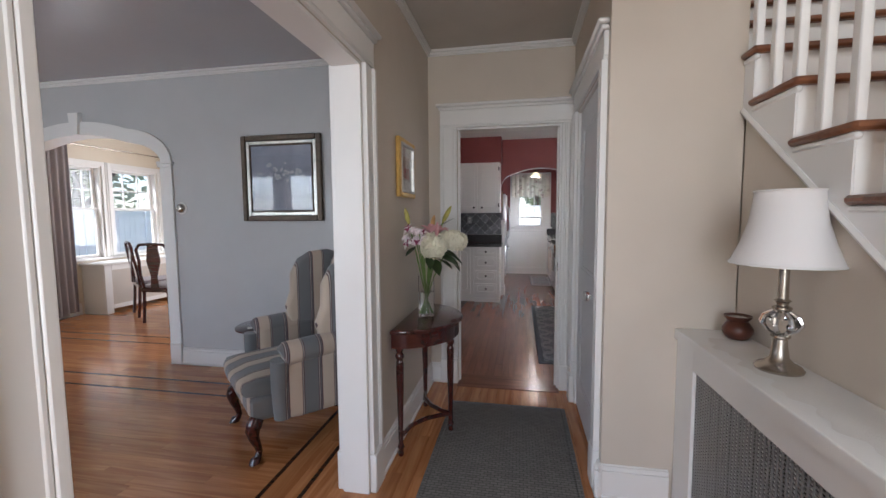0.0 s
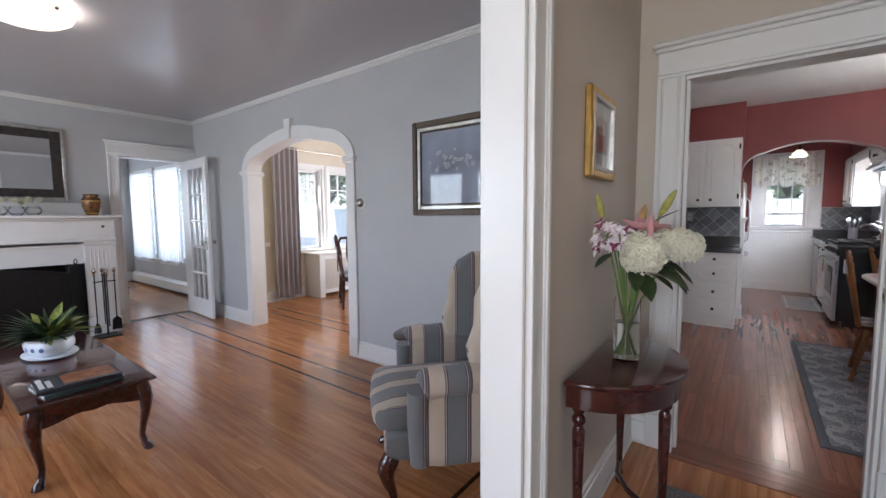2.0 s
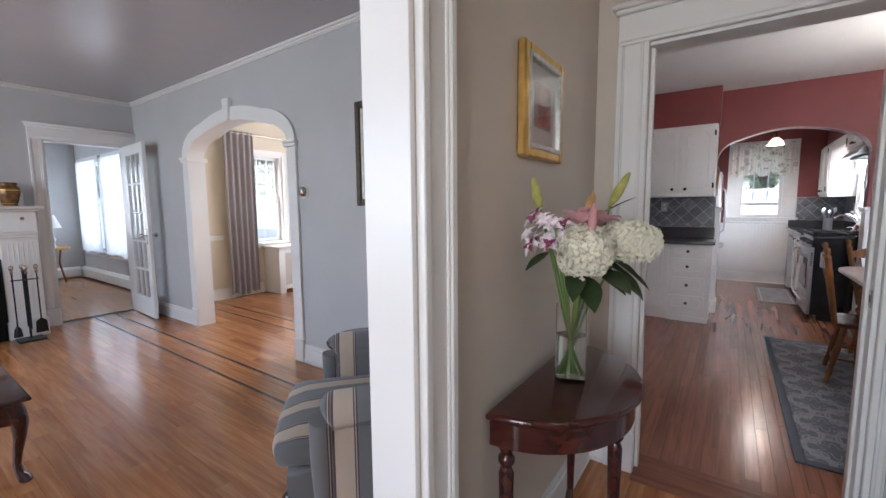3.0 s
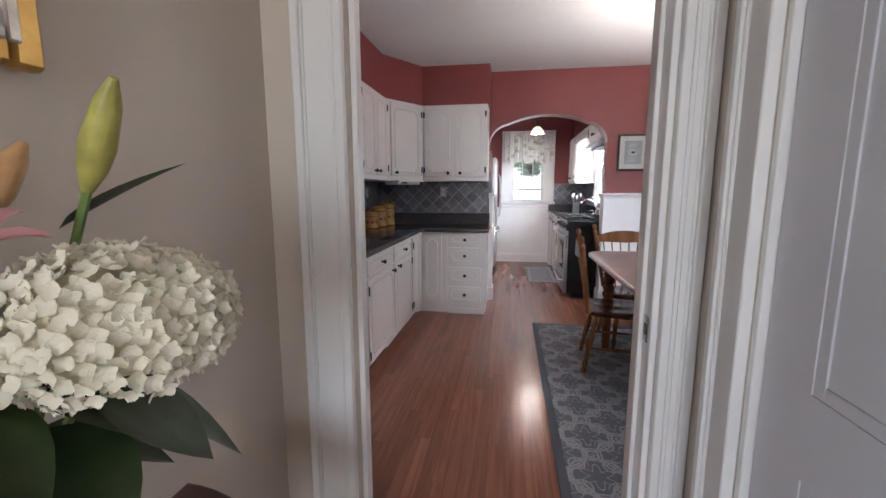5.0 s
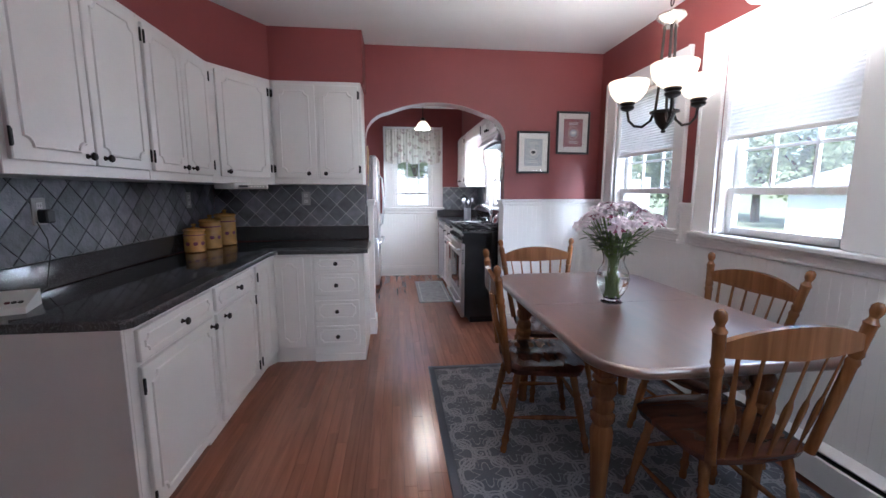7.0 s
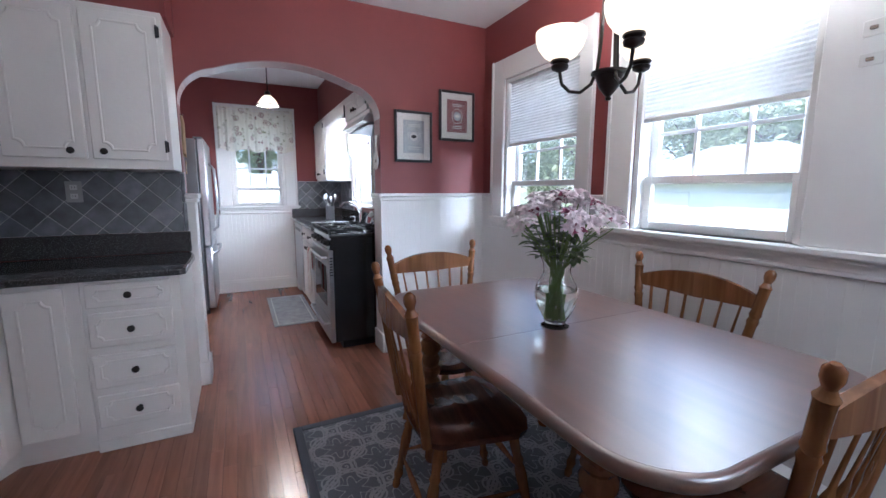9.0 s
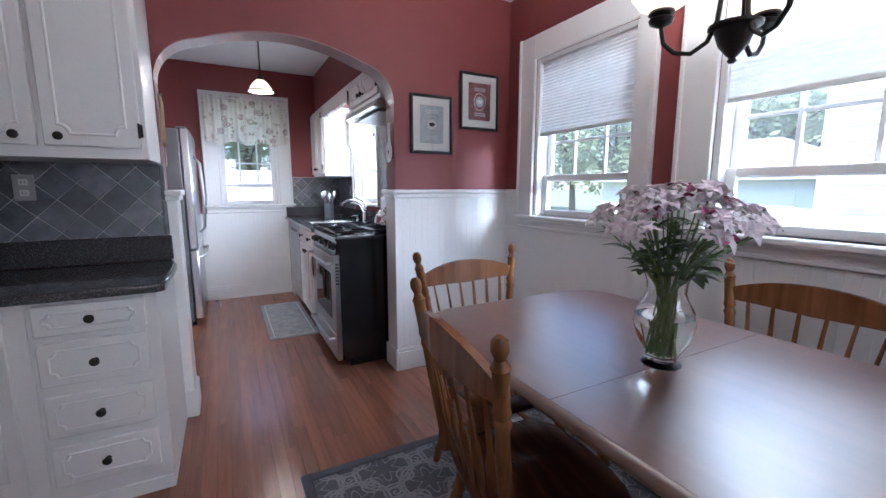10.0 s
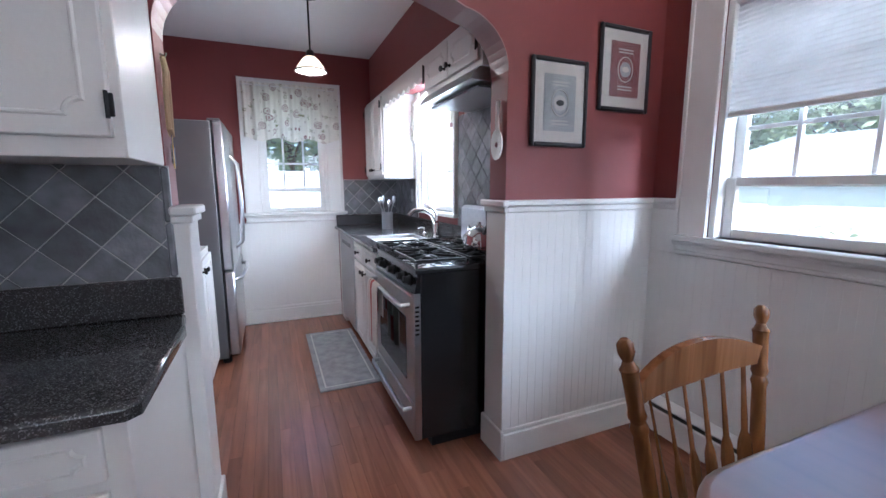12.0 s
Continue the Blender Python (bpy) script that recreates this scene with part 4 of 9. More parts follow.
def panel_door(g, w, h, t=0.019, inset=0.042, scoop=0.034, bead=0.011):
    """A cabinet door in x (width), y (0 is the front, t the back), z (height), with a raised scooped moulding line."""
    g.box(0, 0, 0, w, t, h, 0.004)
    iw, ih = w - 2 * inset, h - 2 * inset
    sc = min(scoop, iw * 0.25, ih * 0.3)
    outer = notch_outline(iw, ih, sc)
    cx, cz = iw / 2, ih / 2
    n = len(outer)
    v, f = [], []
    for x, z in outer:
        d = Vector((cx - x, cz - z))
        k = Vector((max(-1, min(1, d.x / (iw * 0.2))), max(-1, min(1, d.y / (ih * 0.2))))) * bead
        for s, y in ((0.0, 0.0), (0.35, -0.006), (0.75, -0.005), (1.0, 0.0)):
            v.append((x + k.x * s + inset, y, z + k.y * s + inset))
    for i in range(n):
        j = (i + 1) % n
        for s in range(3):
            f.append((i * 4 + s, j * 4 + s, j * 4 + s + 1, i * 4 + s + 1))
    g.add(v, f)
    return g


def placed(g, m):
    o = Geo()
    return o.add(g.v, g.f, m)


def knob_geo(m):
    return Geo().lathe([(0.010, 0), (0.010, 0.003), (0.006, 0.006), (0.006, 0.016), (0.014, 0.020), (0.0165, 0.025), (0.013, 0.031), (0.006, 0.033)], 12, m @ pose(0, 0, 0, 90))


def hinge_geo(m):
    g = Geo().box(-0.007, -0.006, -0.026, 0.007, 0.0, 0.026, 0.002, m)
    g.lathe([(0.0045, -0.03), (0.0045, 0.03)], 8, m @ pose(-0.006, -0.006, 0))
    return g


def cab_door(cab, m, w, h, knob=None, hinges="", name="door"):
    """m puts the door's lower left front corner; knob (x, z); hinges l or r."""
    d = part(name, placed(panel_door(Geo(), w, h), m), M_CAB, cab)
    if knob:
        part("knob", knob_geo(m @ pose(knob[0], 0, knob[1])), M_BRONZE, d, "dark bronze knob")
    for side in hinges:
        for z in (0.07, h - 0.07):
            x = -0.004 if side == "l" else w + 0.004
            part("hinge", hinge_geo(m @ pose(x, -0.002, z)), M_IRON, d, "black hinge")
    return d


def drawer(cab, m, w, h):
    d = part("drawer_front", placed(panel_door(Geo(), w, h, inset=0.026, scoop=0.022, bead=0.009), m), M_CAB, cab)
    part("knob", knob_geo(m @ pose(w / 2, 0, h / 2)), M_BRONZE, d, "dark bronze knob")
    return d


def front_at(x, y, z, facing):
    """A frame for a door: facing e (front looks to +x, width runs along +y), s (to -y, width runs along +x) or degrees."""
    turn = {"e": 90, "s": 0, "w": -90}.get(facing, facing)
    return pose(x, y, z, 0, 0, turn)


# lower cabinets along the west wall
FX, TOP = -0.945, 0.847
low1 = thing("base_cabinet", "white painted base cabinet with scooped panels under dark granite", "cabinet", (-1.26, 4.88, 0), "base cabinets")
g = Geo().box(-1.565, 4.545, 0.10, FX, 5.190, TOP, 0.002)
g.box(-1.565, 4.545, 0, FX - 0.075, 5.190, 0.10)
g.prism([(-1.565, 0.0), (FX, 0.0), (FX, 0.06), (FX - 0.05, 0.09), (FX - 0.05, 0.11), (-1.565, 0.11)], 4.530, 4.545, "y")
g.box(-1.565, 4.530, 0.11, FX, 4.545, TOP, 0.002)
part("body", g, M_CAB, low1)
drawer(low1, front_at(FX + 0.019, 4.590, 0.708, "e"), 0.575, 0.120)
cab_door(low1, front_at(FX + 0.019, 4.590, 0.115, "e"), 0.585, 0.578, (0.545, 0.540), "l")
low2 = thing("base_cabinet", "white painted base cabinet with scooped panels under dark granite", "cabinet", (-1.26, 5.53, 0), "base cabinets")
g = Geo().box(-1.565, 5.191, 0.10, FX, 5.800, TOP, 0.002)
g.box(-1.565, 5.191, 0, FX - 0.055, 5.800, 0.10)
part("body", g, M_CAB, low2)
drawer(low2, front_at(FX + 0.019, 5.213, 0.708, "e"), 0.550, 0.120)
cab_door(low2, front_at(FX + 0.019, 5.213, 0.115, "e"), 0.550, 0.578, (0.085, 0.545), "r")
# corner and north run
FY = 6.205
corner_cab = thing("corner_base_cabinet", "white painted corner base cabinet under dark granite", "cabinet", (-1.2, 6.3, 0), "base cabinets")
g = Geo().prism([(-1.565, 5.801), (FX, 5.801), (FX, 6.13), (-0.925, FY), (-0.66, FY), (-0.66, 6.80), (-1.565, 6.80)], 0.10, TOP, "z")
g.prism([(-1.565, 5.801), (FX - 0.05, 5.801), (FX - 0.05, 6.15), (-0.95, FY + 0.03), (-0.66, FY + 0.03), (-0.66, 6.80), (-1.565, 6.80)], 0, 0.10, "z")
part("body", g, M_CAB, corner_cab)
cab_door(corner_cab, front_at(FX + 0.019, 5.825, 0.115, "e"), 0.270, 0.710, None, "l", "filler_door")
cab_door(corner_cab, front_at(-0.918, FY - 0.019, 0.125, "s"), 0.205, 0.695)
low3 = thing("drawer_base_cabinet", "white painted cabinet of four small drawers", "cabinet", (-0.46, 6.5, 0), "base cabinets")
g = Geo().box(-0.659, FY, 0.06, -0.272, 6.80, TOP, 0.002)
g.box(-0.659, FY - 0.004, 0, -0.272, 6.80, 0.06, 0.004)
part("body", g, M_CAB, low3)
for z, h in ((0.130, 0.158), (0.326, 0.162), (0.528, 0.164), (0.718, 0.112)):
    drawer(low3, front_at(-0.640, FY - 0.019, z, "s"), 0.328, h)

# granite worktop with its upstand
outline = [(-1.567, 4.530), (-0.945, 4.530), (-0.918, 4.557), (-0.918, 6.10), (-0.885, 6.165), (-0.262, 6.165), (-0.240, 6.187), (-0.240, 6.66), (-0.262, 6.77), (-0.262, 6.808), (-1.567, 6.808)]


def inset_outline(pts, d):
    out = []
    n = len(pts)
    for i in range(n):
        p0, p1, p2 = Vector(pts[i - 1]), Vector(pts[i]), Vector(pts[(i + 1) % n])
        a, b = (p1 - p0).normalized(), (p2 - p1).normalized()
        na, nb = Vector((-a.y, a.x)), Vector((-b.y, b.x))
        k = (na + nb) / max(0.2, 1 + na.dot(nb))
        out.append(tuple(p1 + k * d))
    return out


def slab_top(pts, z0, z1, r):
    """A worktop with a rounded upper edge."""
    g = Geo()
    rings = [(pts, z0)]
    for i in range(5):
        a = radians(90 * i / 4)
        rings.append((inset_outline(pts, r * (1 - math.cos(a))), z1 - r + r * math.sin(a)))
    n = len(pts)
    v = [(x, y, z) for ring, z in rings for x, y in ring]
    f = [tuple(reversed(range(n))), tuple(range((len(rings) - 1) * n, len(rings) * n))]
    for j in range(len(rings) - 1):
        for i in range(n):
            f.append((j * n + i, j * n + (i + 1) % n, (j + 1) * n + (i + 1) % n, (j + 1) * n + i))
    return g.add(v, f)


top = thing("granite_worktop", "polished dark speckled granite worktop on white cabinets", "worktop", (-1.2, 5.6, 0.848))
part("slab", slab_top(outline, 0.848, 0.880, 0.010), M_GRANITE, top)
part("upstand", Geo().box(-1.567, 4.530, 0.881, -1.547, 6.786, 1.005, 0.004), M_GRANITE, top)
part("upstand", Geo().box(-1.567, 6.787, 0.881, -0.263, 6.808, 1.005, 0.004), M_GRANITE, top)

# upper cabinets
UZ0, UZ1, UX, UY = 1.362, 2.134, -1.225, 6.445
HD = UZ1 - UZ0 - 0.075
for y0, y1 in ((4.53, 5.30), (5.301, 6.010)):
    u = thing("wall_cabinet", "white painted wall cabinet with two scooped doors and black hinges", "cabinet", (-1.4, (y0 + y1) / 2, UZ0), "wall cabinets")
    part("body", Geo().box(-1.567, y0, UZ0, UX, y1, UZ1, 0.003), M_CAB, u)
    mid = (y0 + y1) / 2
    dw = (y1 - y0) / 2 - 0.022
    cab_door(u, front_at(UX + 0.019, y0 + 0.018, UZ0 + 0.045, "e"), dw, HD, (dw - 0.045, 0.034), "l")
    cab_door(u, front_at(UX + 0.019, mid + 0.004, UZ0 + 0.045, "e"), dw, HD, (0.045, 0.034), "r")
u = thing("corner_wall_cabinet", "white painted diagonal corner wall cabinet", "cabinet", (-1.35, 6.5, UZ0), "wall cabinets")
DA, DB = (UX, 6.03), (-0.953, UY)
part("body", Geo().prism([(-1.567, 6.011), (UX, 6.011), DA, DB, (-0.953, 6.808), (-1.567, 6.808)], UZ0, UZ1, "z"), M_CAB, u)
dl = math.hypot(DB[0] - DA[0], DB[1] - DA[1])
ang = math.degrees(math.atan2(DB[1] - DA[1], DB[0] - DA[0]))
dm = pose(DA[0], DA[1], UZ0 + 0.045, 0, 0, ang) @ pose(0.045, -0.019, 0)
cab_door(u, dm, dl - 0.09, HD, (0.05, 0.034), "r")
u = thing("wall_cabinet", "white painted wall cabinet with two scooped doors and black hinges", "cabinet", (-0.6, 6.6, UZ0), "wall cabinets")
part("body", Geo().box(-0.952, UY, UZ0, -0.280, 6.808, UZ1, 0.003), M_CAB, u)
cab_door(u, front_at(-0.932, UY - 0.019, UZ0 + 0.045, "s"), 0.306, HD, (0.250, 0.036), "l")
cab_door(u, front_at(-0.606, UY - 0.019, UZ0 + 0.045, "s"), 0.306, HD, (0.050, 0.036), "r")
# soffit over the cabinets
setting("soffit", Geo().prism([(-1.567, 4.53), (UX - 0.03, 4.53), (UX - 0.03, 6.04), (-0.965, UY + 0.050), (-0.264, UY + 0.050), (-0.264, 6.808), (-1.567, 6.808)], UZ1 + 0.001, KC - 0.001, "z"), M_RED, "brick-red painted soffit over the wall cabinets", "soffit")
grout_w = Geo().box(-1.569, 4.530, 1.006, -1.560, 6.80, UZ0)
backsplash_w = setting("backsplash_west", grout_w, M_GROUT, "diagonal grey slate tile backsplash", "backsplash")
backsplash_n = setting("backsplash_north", Geo().box(-1.55, 6.800, 1.006, -0.270, 6.809, UZ0), M_GROUT, "diagonal grey slate tile backsplash", "backsplash")

# ---- kitchen: table, chairs, rug ----
rug = thing("area_rug", "grey rug with pale interlaced scroll pattern under the dining table", "rug", (1.0, 4.8, 0))
part("field", Geo().box(0.242, 3.70, 0.0, 1.760, 5.955, 0.009, 0.003), M_RUG, rug)
for x0, y0, x1, y1 in ((0.198, 3.655, 0.242, 6.0), (1.760, 3.655, 1.78, 6.0), (0.242, 3.655, 1.760, 3.70), (0.242, 5.955, 1.760, 6.0)):
    part("border", Geo().box(x0, y0, 0.0, x1, y1, 0.0105, 0.003), M_RUGEDGE, rug)


def round_rect(x0, y0, x1, y1, r, n=8):
    pts = []
    for cx, cy, a in ((x1 - r, y1 - r, 0), (x0 + r, y1 - r, 90), (x0 + r, y0 + r, 180), (x1 - r, y0 + r, 270)):
        pts += [(cx + r * math.cos(radians(a + 90 * i / n)), cy + r * math.sin(radians(a + 90 * i / n))) for i in range(n + 1)]
    return pts


def bowed_rect(x0, y0, x1, y1, r, bow):
    pts = round_rect(x0, y0, x1, y1, r)
    cx, cy = (x0 + x1) / 2, (y0 + y1) / 2
    out = []
    for x, y in pts:
        u, w = (x - cx) / (x1 - x0) * 2, (y - cy) / (y1 - y0) * 2
        out.append((x, y + math.copysign(bow * (1 - u * u), w)))
    return out


def rim_slab(g, pts, z0, z1, r):
    """A top with a fully rounded rim."""
    n = len(pts)
    v, rings = [], 7
    for i in range(rings):
        a = radians(-90 + 180 * i / (rings - 1))
        d = r * (1 - math.cos(a))
        zc = (z0 + z1) / 2 + (z1 - z0) / 2 * math.sin(a)
        v += [(x, y, zc) for x, y in inset_outline(pts, d)]
    f = [tuple(reversed(range(n))), tuple(range((rings - 1) * n, rings * n))]
    for j in range(rings - 1):
        f += [(j * n + i, j * n + (i + 1) % n, (j + 1) * n + (i + 1) % n, (j + 1) * n + i) for i in range(n)]
    return g.add(v, f)


LEGP = [(0.024, 0.012), (0.030, 0.03), (0.026, 0.06), (0.030, 0.12), (0.036, 0.26), (0.044, 0.40), (0.034, 0.43), (0.046, 0.45), (0.046, 0.468), (0.034, 0.48), (0.042, 0.50), (0.042, 0.52), (0.032, 0.535), (0.047, 0.56), (0.047, 0.585), (0.036, 0.60), (0.046, 0.615), (0.036, 0.63)]
tab = thing("dining_table", "oval-cornered brown cherry dining table on turned oak legs", "table", (1.07, 4.95, 0.0105))
TPTS = bowed_rect(0.60, 4.215, 1.555, 5.70, 0.17, 0.02)
half = 4.957
part("tabletop", rim_slab(Geo(), TPTS, 0.728, 0.765, 0.016), M_TABLE, tab)
part("top_inlay", Geo().prism(inset_outline(TPTS, 0.019), 0.7651, 0.7656, "z"), M_TABLE, tab)
part("seam", Geo().box(0.62, half - 0.0005, 0.7652, 1.535, half + 0.0005, 0.7658), M_SEAT, tab)
g = Geo()
for x0, y0, x1, y1 in ((0.735, 4.46, 0.755, 5.46), (1.40, 4.46, 1.42, 5.46), (0.735, 4.44, 1.42, 4.46), (0.735, 5.46, 1.42, 5.48)):
    g.box(x0, y0, 0.64, x1, y1, 0.728, 0.002)
part("apron", g, M_OAK, tab)
for x in (0.745, 1.41):
    for y in (4.48, 5.44):
        g = Geo().lathe(LEGP, 16, pose(x, y, 0))
        g.box(x - 0.042, y - 0.042, 0.63, x + 0.042, y + 0.042, 0.728, 0.006)
        part("leg", g, M_OAK, tab)

BAR = [(0.35, 0), (0.42, 0.05), (0.42, 0.10), (0.6, 0.16), (0.75, 0.30), (1.0, 0.5), (0.75, 0.70), (0.6, 0.84), (0.42, 0.90), (0.42, 0.95), (0.35, 1)]


def turned(a, b, r, prof, n=10):
    """A turned bar from a to b; prof holds radius shares along it."""
    a, b = Vector(a), Vector(b)
    m = Matrix.Translation(a) @ (b - a).to_track_quat("Z", "Y").to_matrix().to_4x4()
    h = (b - a).length
    return Geo().lathe([(r * q, h * t) for q, t in prof], n, m)


def arrow_spindle(a, b):
    """A flat arrow-shaped back spindle."""
    a, b = Vector(a), Vector(b)
    m = Matrix.Translation(a) @ (b - a).to_track_quat("Z", "Y").to_matrix().to_4x4()
    h = (b - a).length
    prof = [(0.007, 0), (0.007, 0.08), (0.010, 0.14), (0.017, 0.30), (0.0195, 0.42), (0.017, 0.50), (0.009, 0.56), (0.0085, 0.64), (0.007, 0.80), (0.006, 1.0)]
    return Geo().lathe([(r, h * t) for r, t in prof], 8, m, squash=(1, 0.5))


LEG2 = [(0.65, 0), (0.8, 0.04), (0.62, 0.09), (0.95, 0.16), (0.62, 0.22), (0.78, 0.34), (1.0, 0.55), (0.9, 0.63), (0.72, 0.66), (1.0, 0.70), (0.72, 0.74), (0.9, 0.86), (0.75, 1.0)]
POST = [(0.95, 0), (0.9, 0.2), (0.95, 0.45), (0.9, 0.60), (1.12, 0.63), (0.85, 0.655), (1.12, 0.68), (0.95, 0.71), (1.0, 0.86), (1.15, 0.875), (0.85, 0.89), (0.62, 0.91), (1.0, 0.945), (0.95, 0.98), (0.45, 1.0)]


def spindle_chair(name="dining_chair"):
    """Faces +y; the seat's centre stands over the origin."""
    c = thing(name, "golden oak dining chair with arrow spindles and dark saddle seat", "chair", (0, 0, 0), "chairs round the table", False)
    seat = Geo()
    nx, ny = 14, 12

    def outline(u, v):
        w = 0.205 + 0.03 * v
        x = (u - 0.5) * 2
        y = -0.20 + 0.42 * v
        if v > 0.8:
            w *= 1 - 0.35 * ((v - 0.8) / 0.2) ** 3
        if v < 0.15:
            w *= 1 - 0.20 * ((0.15 - v) / 0.15) ** 2
        return x * w, y - 0.015 * x * x * (1 if v > 0.5 else -1)

    def upper(u, v):
        x, y = outline(u, v)
        e = min(1, 6 * min(u, 1 - u, v, 1 - v))
        dish = 0.014 * math.exp(-((abs(x) - 0.09) / 0.07) ** 2) * math.exp(-((y + 0.03) / 0.14) ** 2)
        return (x, y, 0.432 + 0.010 * math.sqrt(e) - dish)

    def lower(u, v):
        x, y = outline(u, v)
        return (x * 0.96, y * 0.96, 0.405)

    seat.grid(upper, nx, ny)
    k = len(seat.v)
    seat.grid(lower, nx, ny)
    rim = [i for i in range(nx + 1)] + [j * (nx + 1) + nx for j in range(1, ny + 1)] + [ny * (nx + 1) + i for i in range(nx - 1, -1, -1)] + [j * (nx + 1) for j in range(ny - 1, 0, -1)]
    for a, b in zip(rim, rim[1:] + rim[:1]):
        seat.f.append((a, b, b + k, a + k))
    part("seat", seat, M_SEAT, c, angle=60)
    feet = {}
    for sx in (-1, 1):
        for sy, fy, ty in ((1, 0.215, 0.14), (-1, -0.205, -0.13)):
            a, b = (sx * 0.205, fy, 0.0), (sx * 0.155, ty, 0.412)
            feet[sx, sy] = (Vector(a), Vector(b))
            part("leg", turned(a, b, 0.021, LEG2, 12), M_OAK, c)
    for sx in (-1, 1):
        a, b = feet[sx, 1][0].lerp(feet[sx, 1][1], 0.42), feet[sx, -1][0].lerp(feet[sx, -1][1], 0.42)
        part("stretcher", turned(a, b, 0.013, BAR), M_OAK, c)
    for sy, h in ((1, 0.60), (-1, 0.36)):
        a, b = feet[-1, sy][0].lerp(feet[-1, sy][1], h), feet[1, sy][0].lerp(feet[1, sy][1], h)
        part("stretcher", turned(a, b, 0.013, BAR), M_OAK, c)
    posts = []
    for sx in (-1, 1):
        a, b = Vector((sx * 0.185, -0.185, 0.425)), Vector((sx * 0.27, -0.262, 0.962))
        posts.append((a, b))
        part("back_post", turned(a, b, 0.0185, POST, 14), M_OAK, c)
    crest = Geo()

    def crest_pt(u, v):
        x = (u - 0.5) * 2
        z0, z1 = 0.800 + 0.012 * abs(x), 0.905 - 0.045 * abs(x) ** 2.2
        a = posts[0][0].lerp(posts[0][1], 0.78)
        w = abs(posts[0][0].lerp(posts[0][1], 0.80).x) - 0.012
        return x * w, z0 + (z1 - z0) * v

    n = 12
    for side, dy in ((0, 0.010), (1, -0.012)):
        def fn(u, v, dy=dy):
            x, z = crest_pt(u, v)
            return (x, -0.245 - 0.028 * (1 - (2 * u - 1) ** 2) + dy, z)
        crest.grid(fn, n, 4)
    m = (n + 1) * 5
    edge_i = list(range(n + 1)) + [j * (n + 1) + n for j in range(1, 5)] + [4 * (n + 1) + i for i in range(n - 1, -1, -1)] + [j * (n + 1) for j in range(3, 0, -1)]
    for a, b in zip(edge_i, edge_i[1:] + edge_i[:1]):
        crest.f.append((a, b, b + m, a + m))
    part("crest_rail", crest, M_OAK, c, angle=50)
    for k in range(6):
        u = (k + 0.5) / 6
        x = (u - 0.5) * 2
        part("spindle", arrow_spindle((x * 0.165, -0.178 - 0.01 * (1 - x * x), 0.43), (x * 0.225, -0.243 - 0.028 * (1 - x * x), 0.815)), M_OAK, c)
    return c


chair = spindle_chair()
chair.matrix_basis = pose(0.719, 5.127, 0.0105, 0, 0, -97)
copy_thing(chair, pose(0.984, 5.632, 0.0105, 0, 0, -176))
copy_thing(chair, pose(1.466, 4.884, 0.0105, 0, 0, 92))
copy_thing(chair, pose(1.16, 4.405, 0.0105, 0, 0, 1))


# ---- flowers ----
def petal(g, m, length, width, curl=0.3, cup=0.15, n=4):
    def fn(u, v):
        w = width * math.sin(math.pi * min(1, (v * 0.86 + 0.08))) ** 0.8 * (u - 0.5)
        bend = curl * v * v
        return (w, length * v * math.cos(bend), length * v * math.sin(bend) * 0.9 + cup * width * (2 * u - 1) ** 2)
    g.grid(fn, 2, n, m)


def leaf_blade(g, m, length, width, droop=0.5, fold=0.25):
    def fn(u, v):
        w = width * math.sin(math.pi * v ** 0.8) ** 0.9 * (u - 0.5)
        return (w, length * v, fold * abs(w) - droop * length * v * v * 0.6)
    g.grid(fn, 4, 7, m)


def aim(at, to, spin=0.0):
    """A frame at a point whose z axis points along a direction."""
    q = Vector(to).normalized().to_track_quat("Z", "Y").to_matrix().to_4x4()
    return Matrix.Translation(at) @ q @ pose(0, 0, 0, 0, 0, spin)


def alstroemeria(parent, at, to, size, rng, dark=0.15):
    a, b = Geo(), Geo()
    m = aim(at, to, rng.uniform(0, 360))
    for k in range(3):
        petal(a, m @ pose(0, 0, 0, 0, 0, 120 * k) @ pose(0, 0, 0, 60), size, size * 0.54, -0.8, 0.25)
        petal(b, m @ pose(0, 0, 0, 0, 0, 120 * k + 60) @ pose(0, 0, 0, 70), size * 0.92, size * 0.44, -0.7, 0.3)
    f = part("flower", a, M_ALSTW if rng.random() < 0.5 else M_ALST, parent)
    part("inner_petals", b, M_ALSTD if rng.random() < dark else M_ALST, f)


rng = random.Random(4)
bq = thing("flower_vase", "clear glass urn vase of pale pink alstroemeria on the dining table", "vase", (1.03, 4.965, 0.7656))
VP = [(0.052, 0.0), (0.050, 0.006), (0.036, 0.012), (0.044, 0.030), (0.068, 0.075), (0.078, 0.118), (0.072, 0.155), (0.056, 0.182), (0.048, 0.205), (0.052, 0.235), (0.062, 0.262)]
g = Geo().lathe(VP + [(r - 0.0035, z) for r, z in reversed(VP[3:])] + [(0.004, 0.020)], 28, pose(1.03, 4.965, 0.7656))
part("vase", g, M_GLASS, bq, "clear glass")
part("water", Geo().lathe([(0.004, 0.0185), (0.0385, 0.0262), (0.0435, 0.0335), (0.0662, 0.076), (0.0762, 0.118), (0.0735, 0.138), (0.004, 0.138)], 24, pose(1.03, 4.965, 0.7656)), M_WATER, bq)
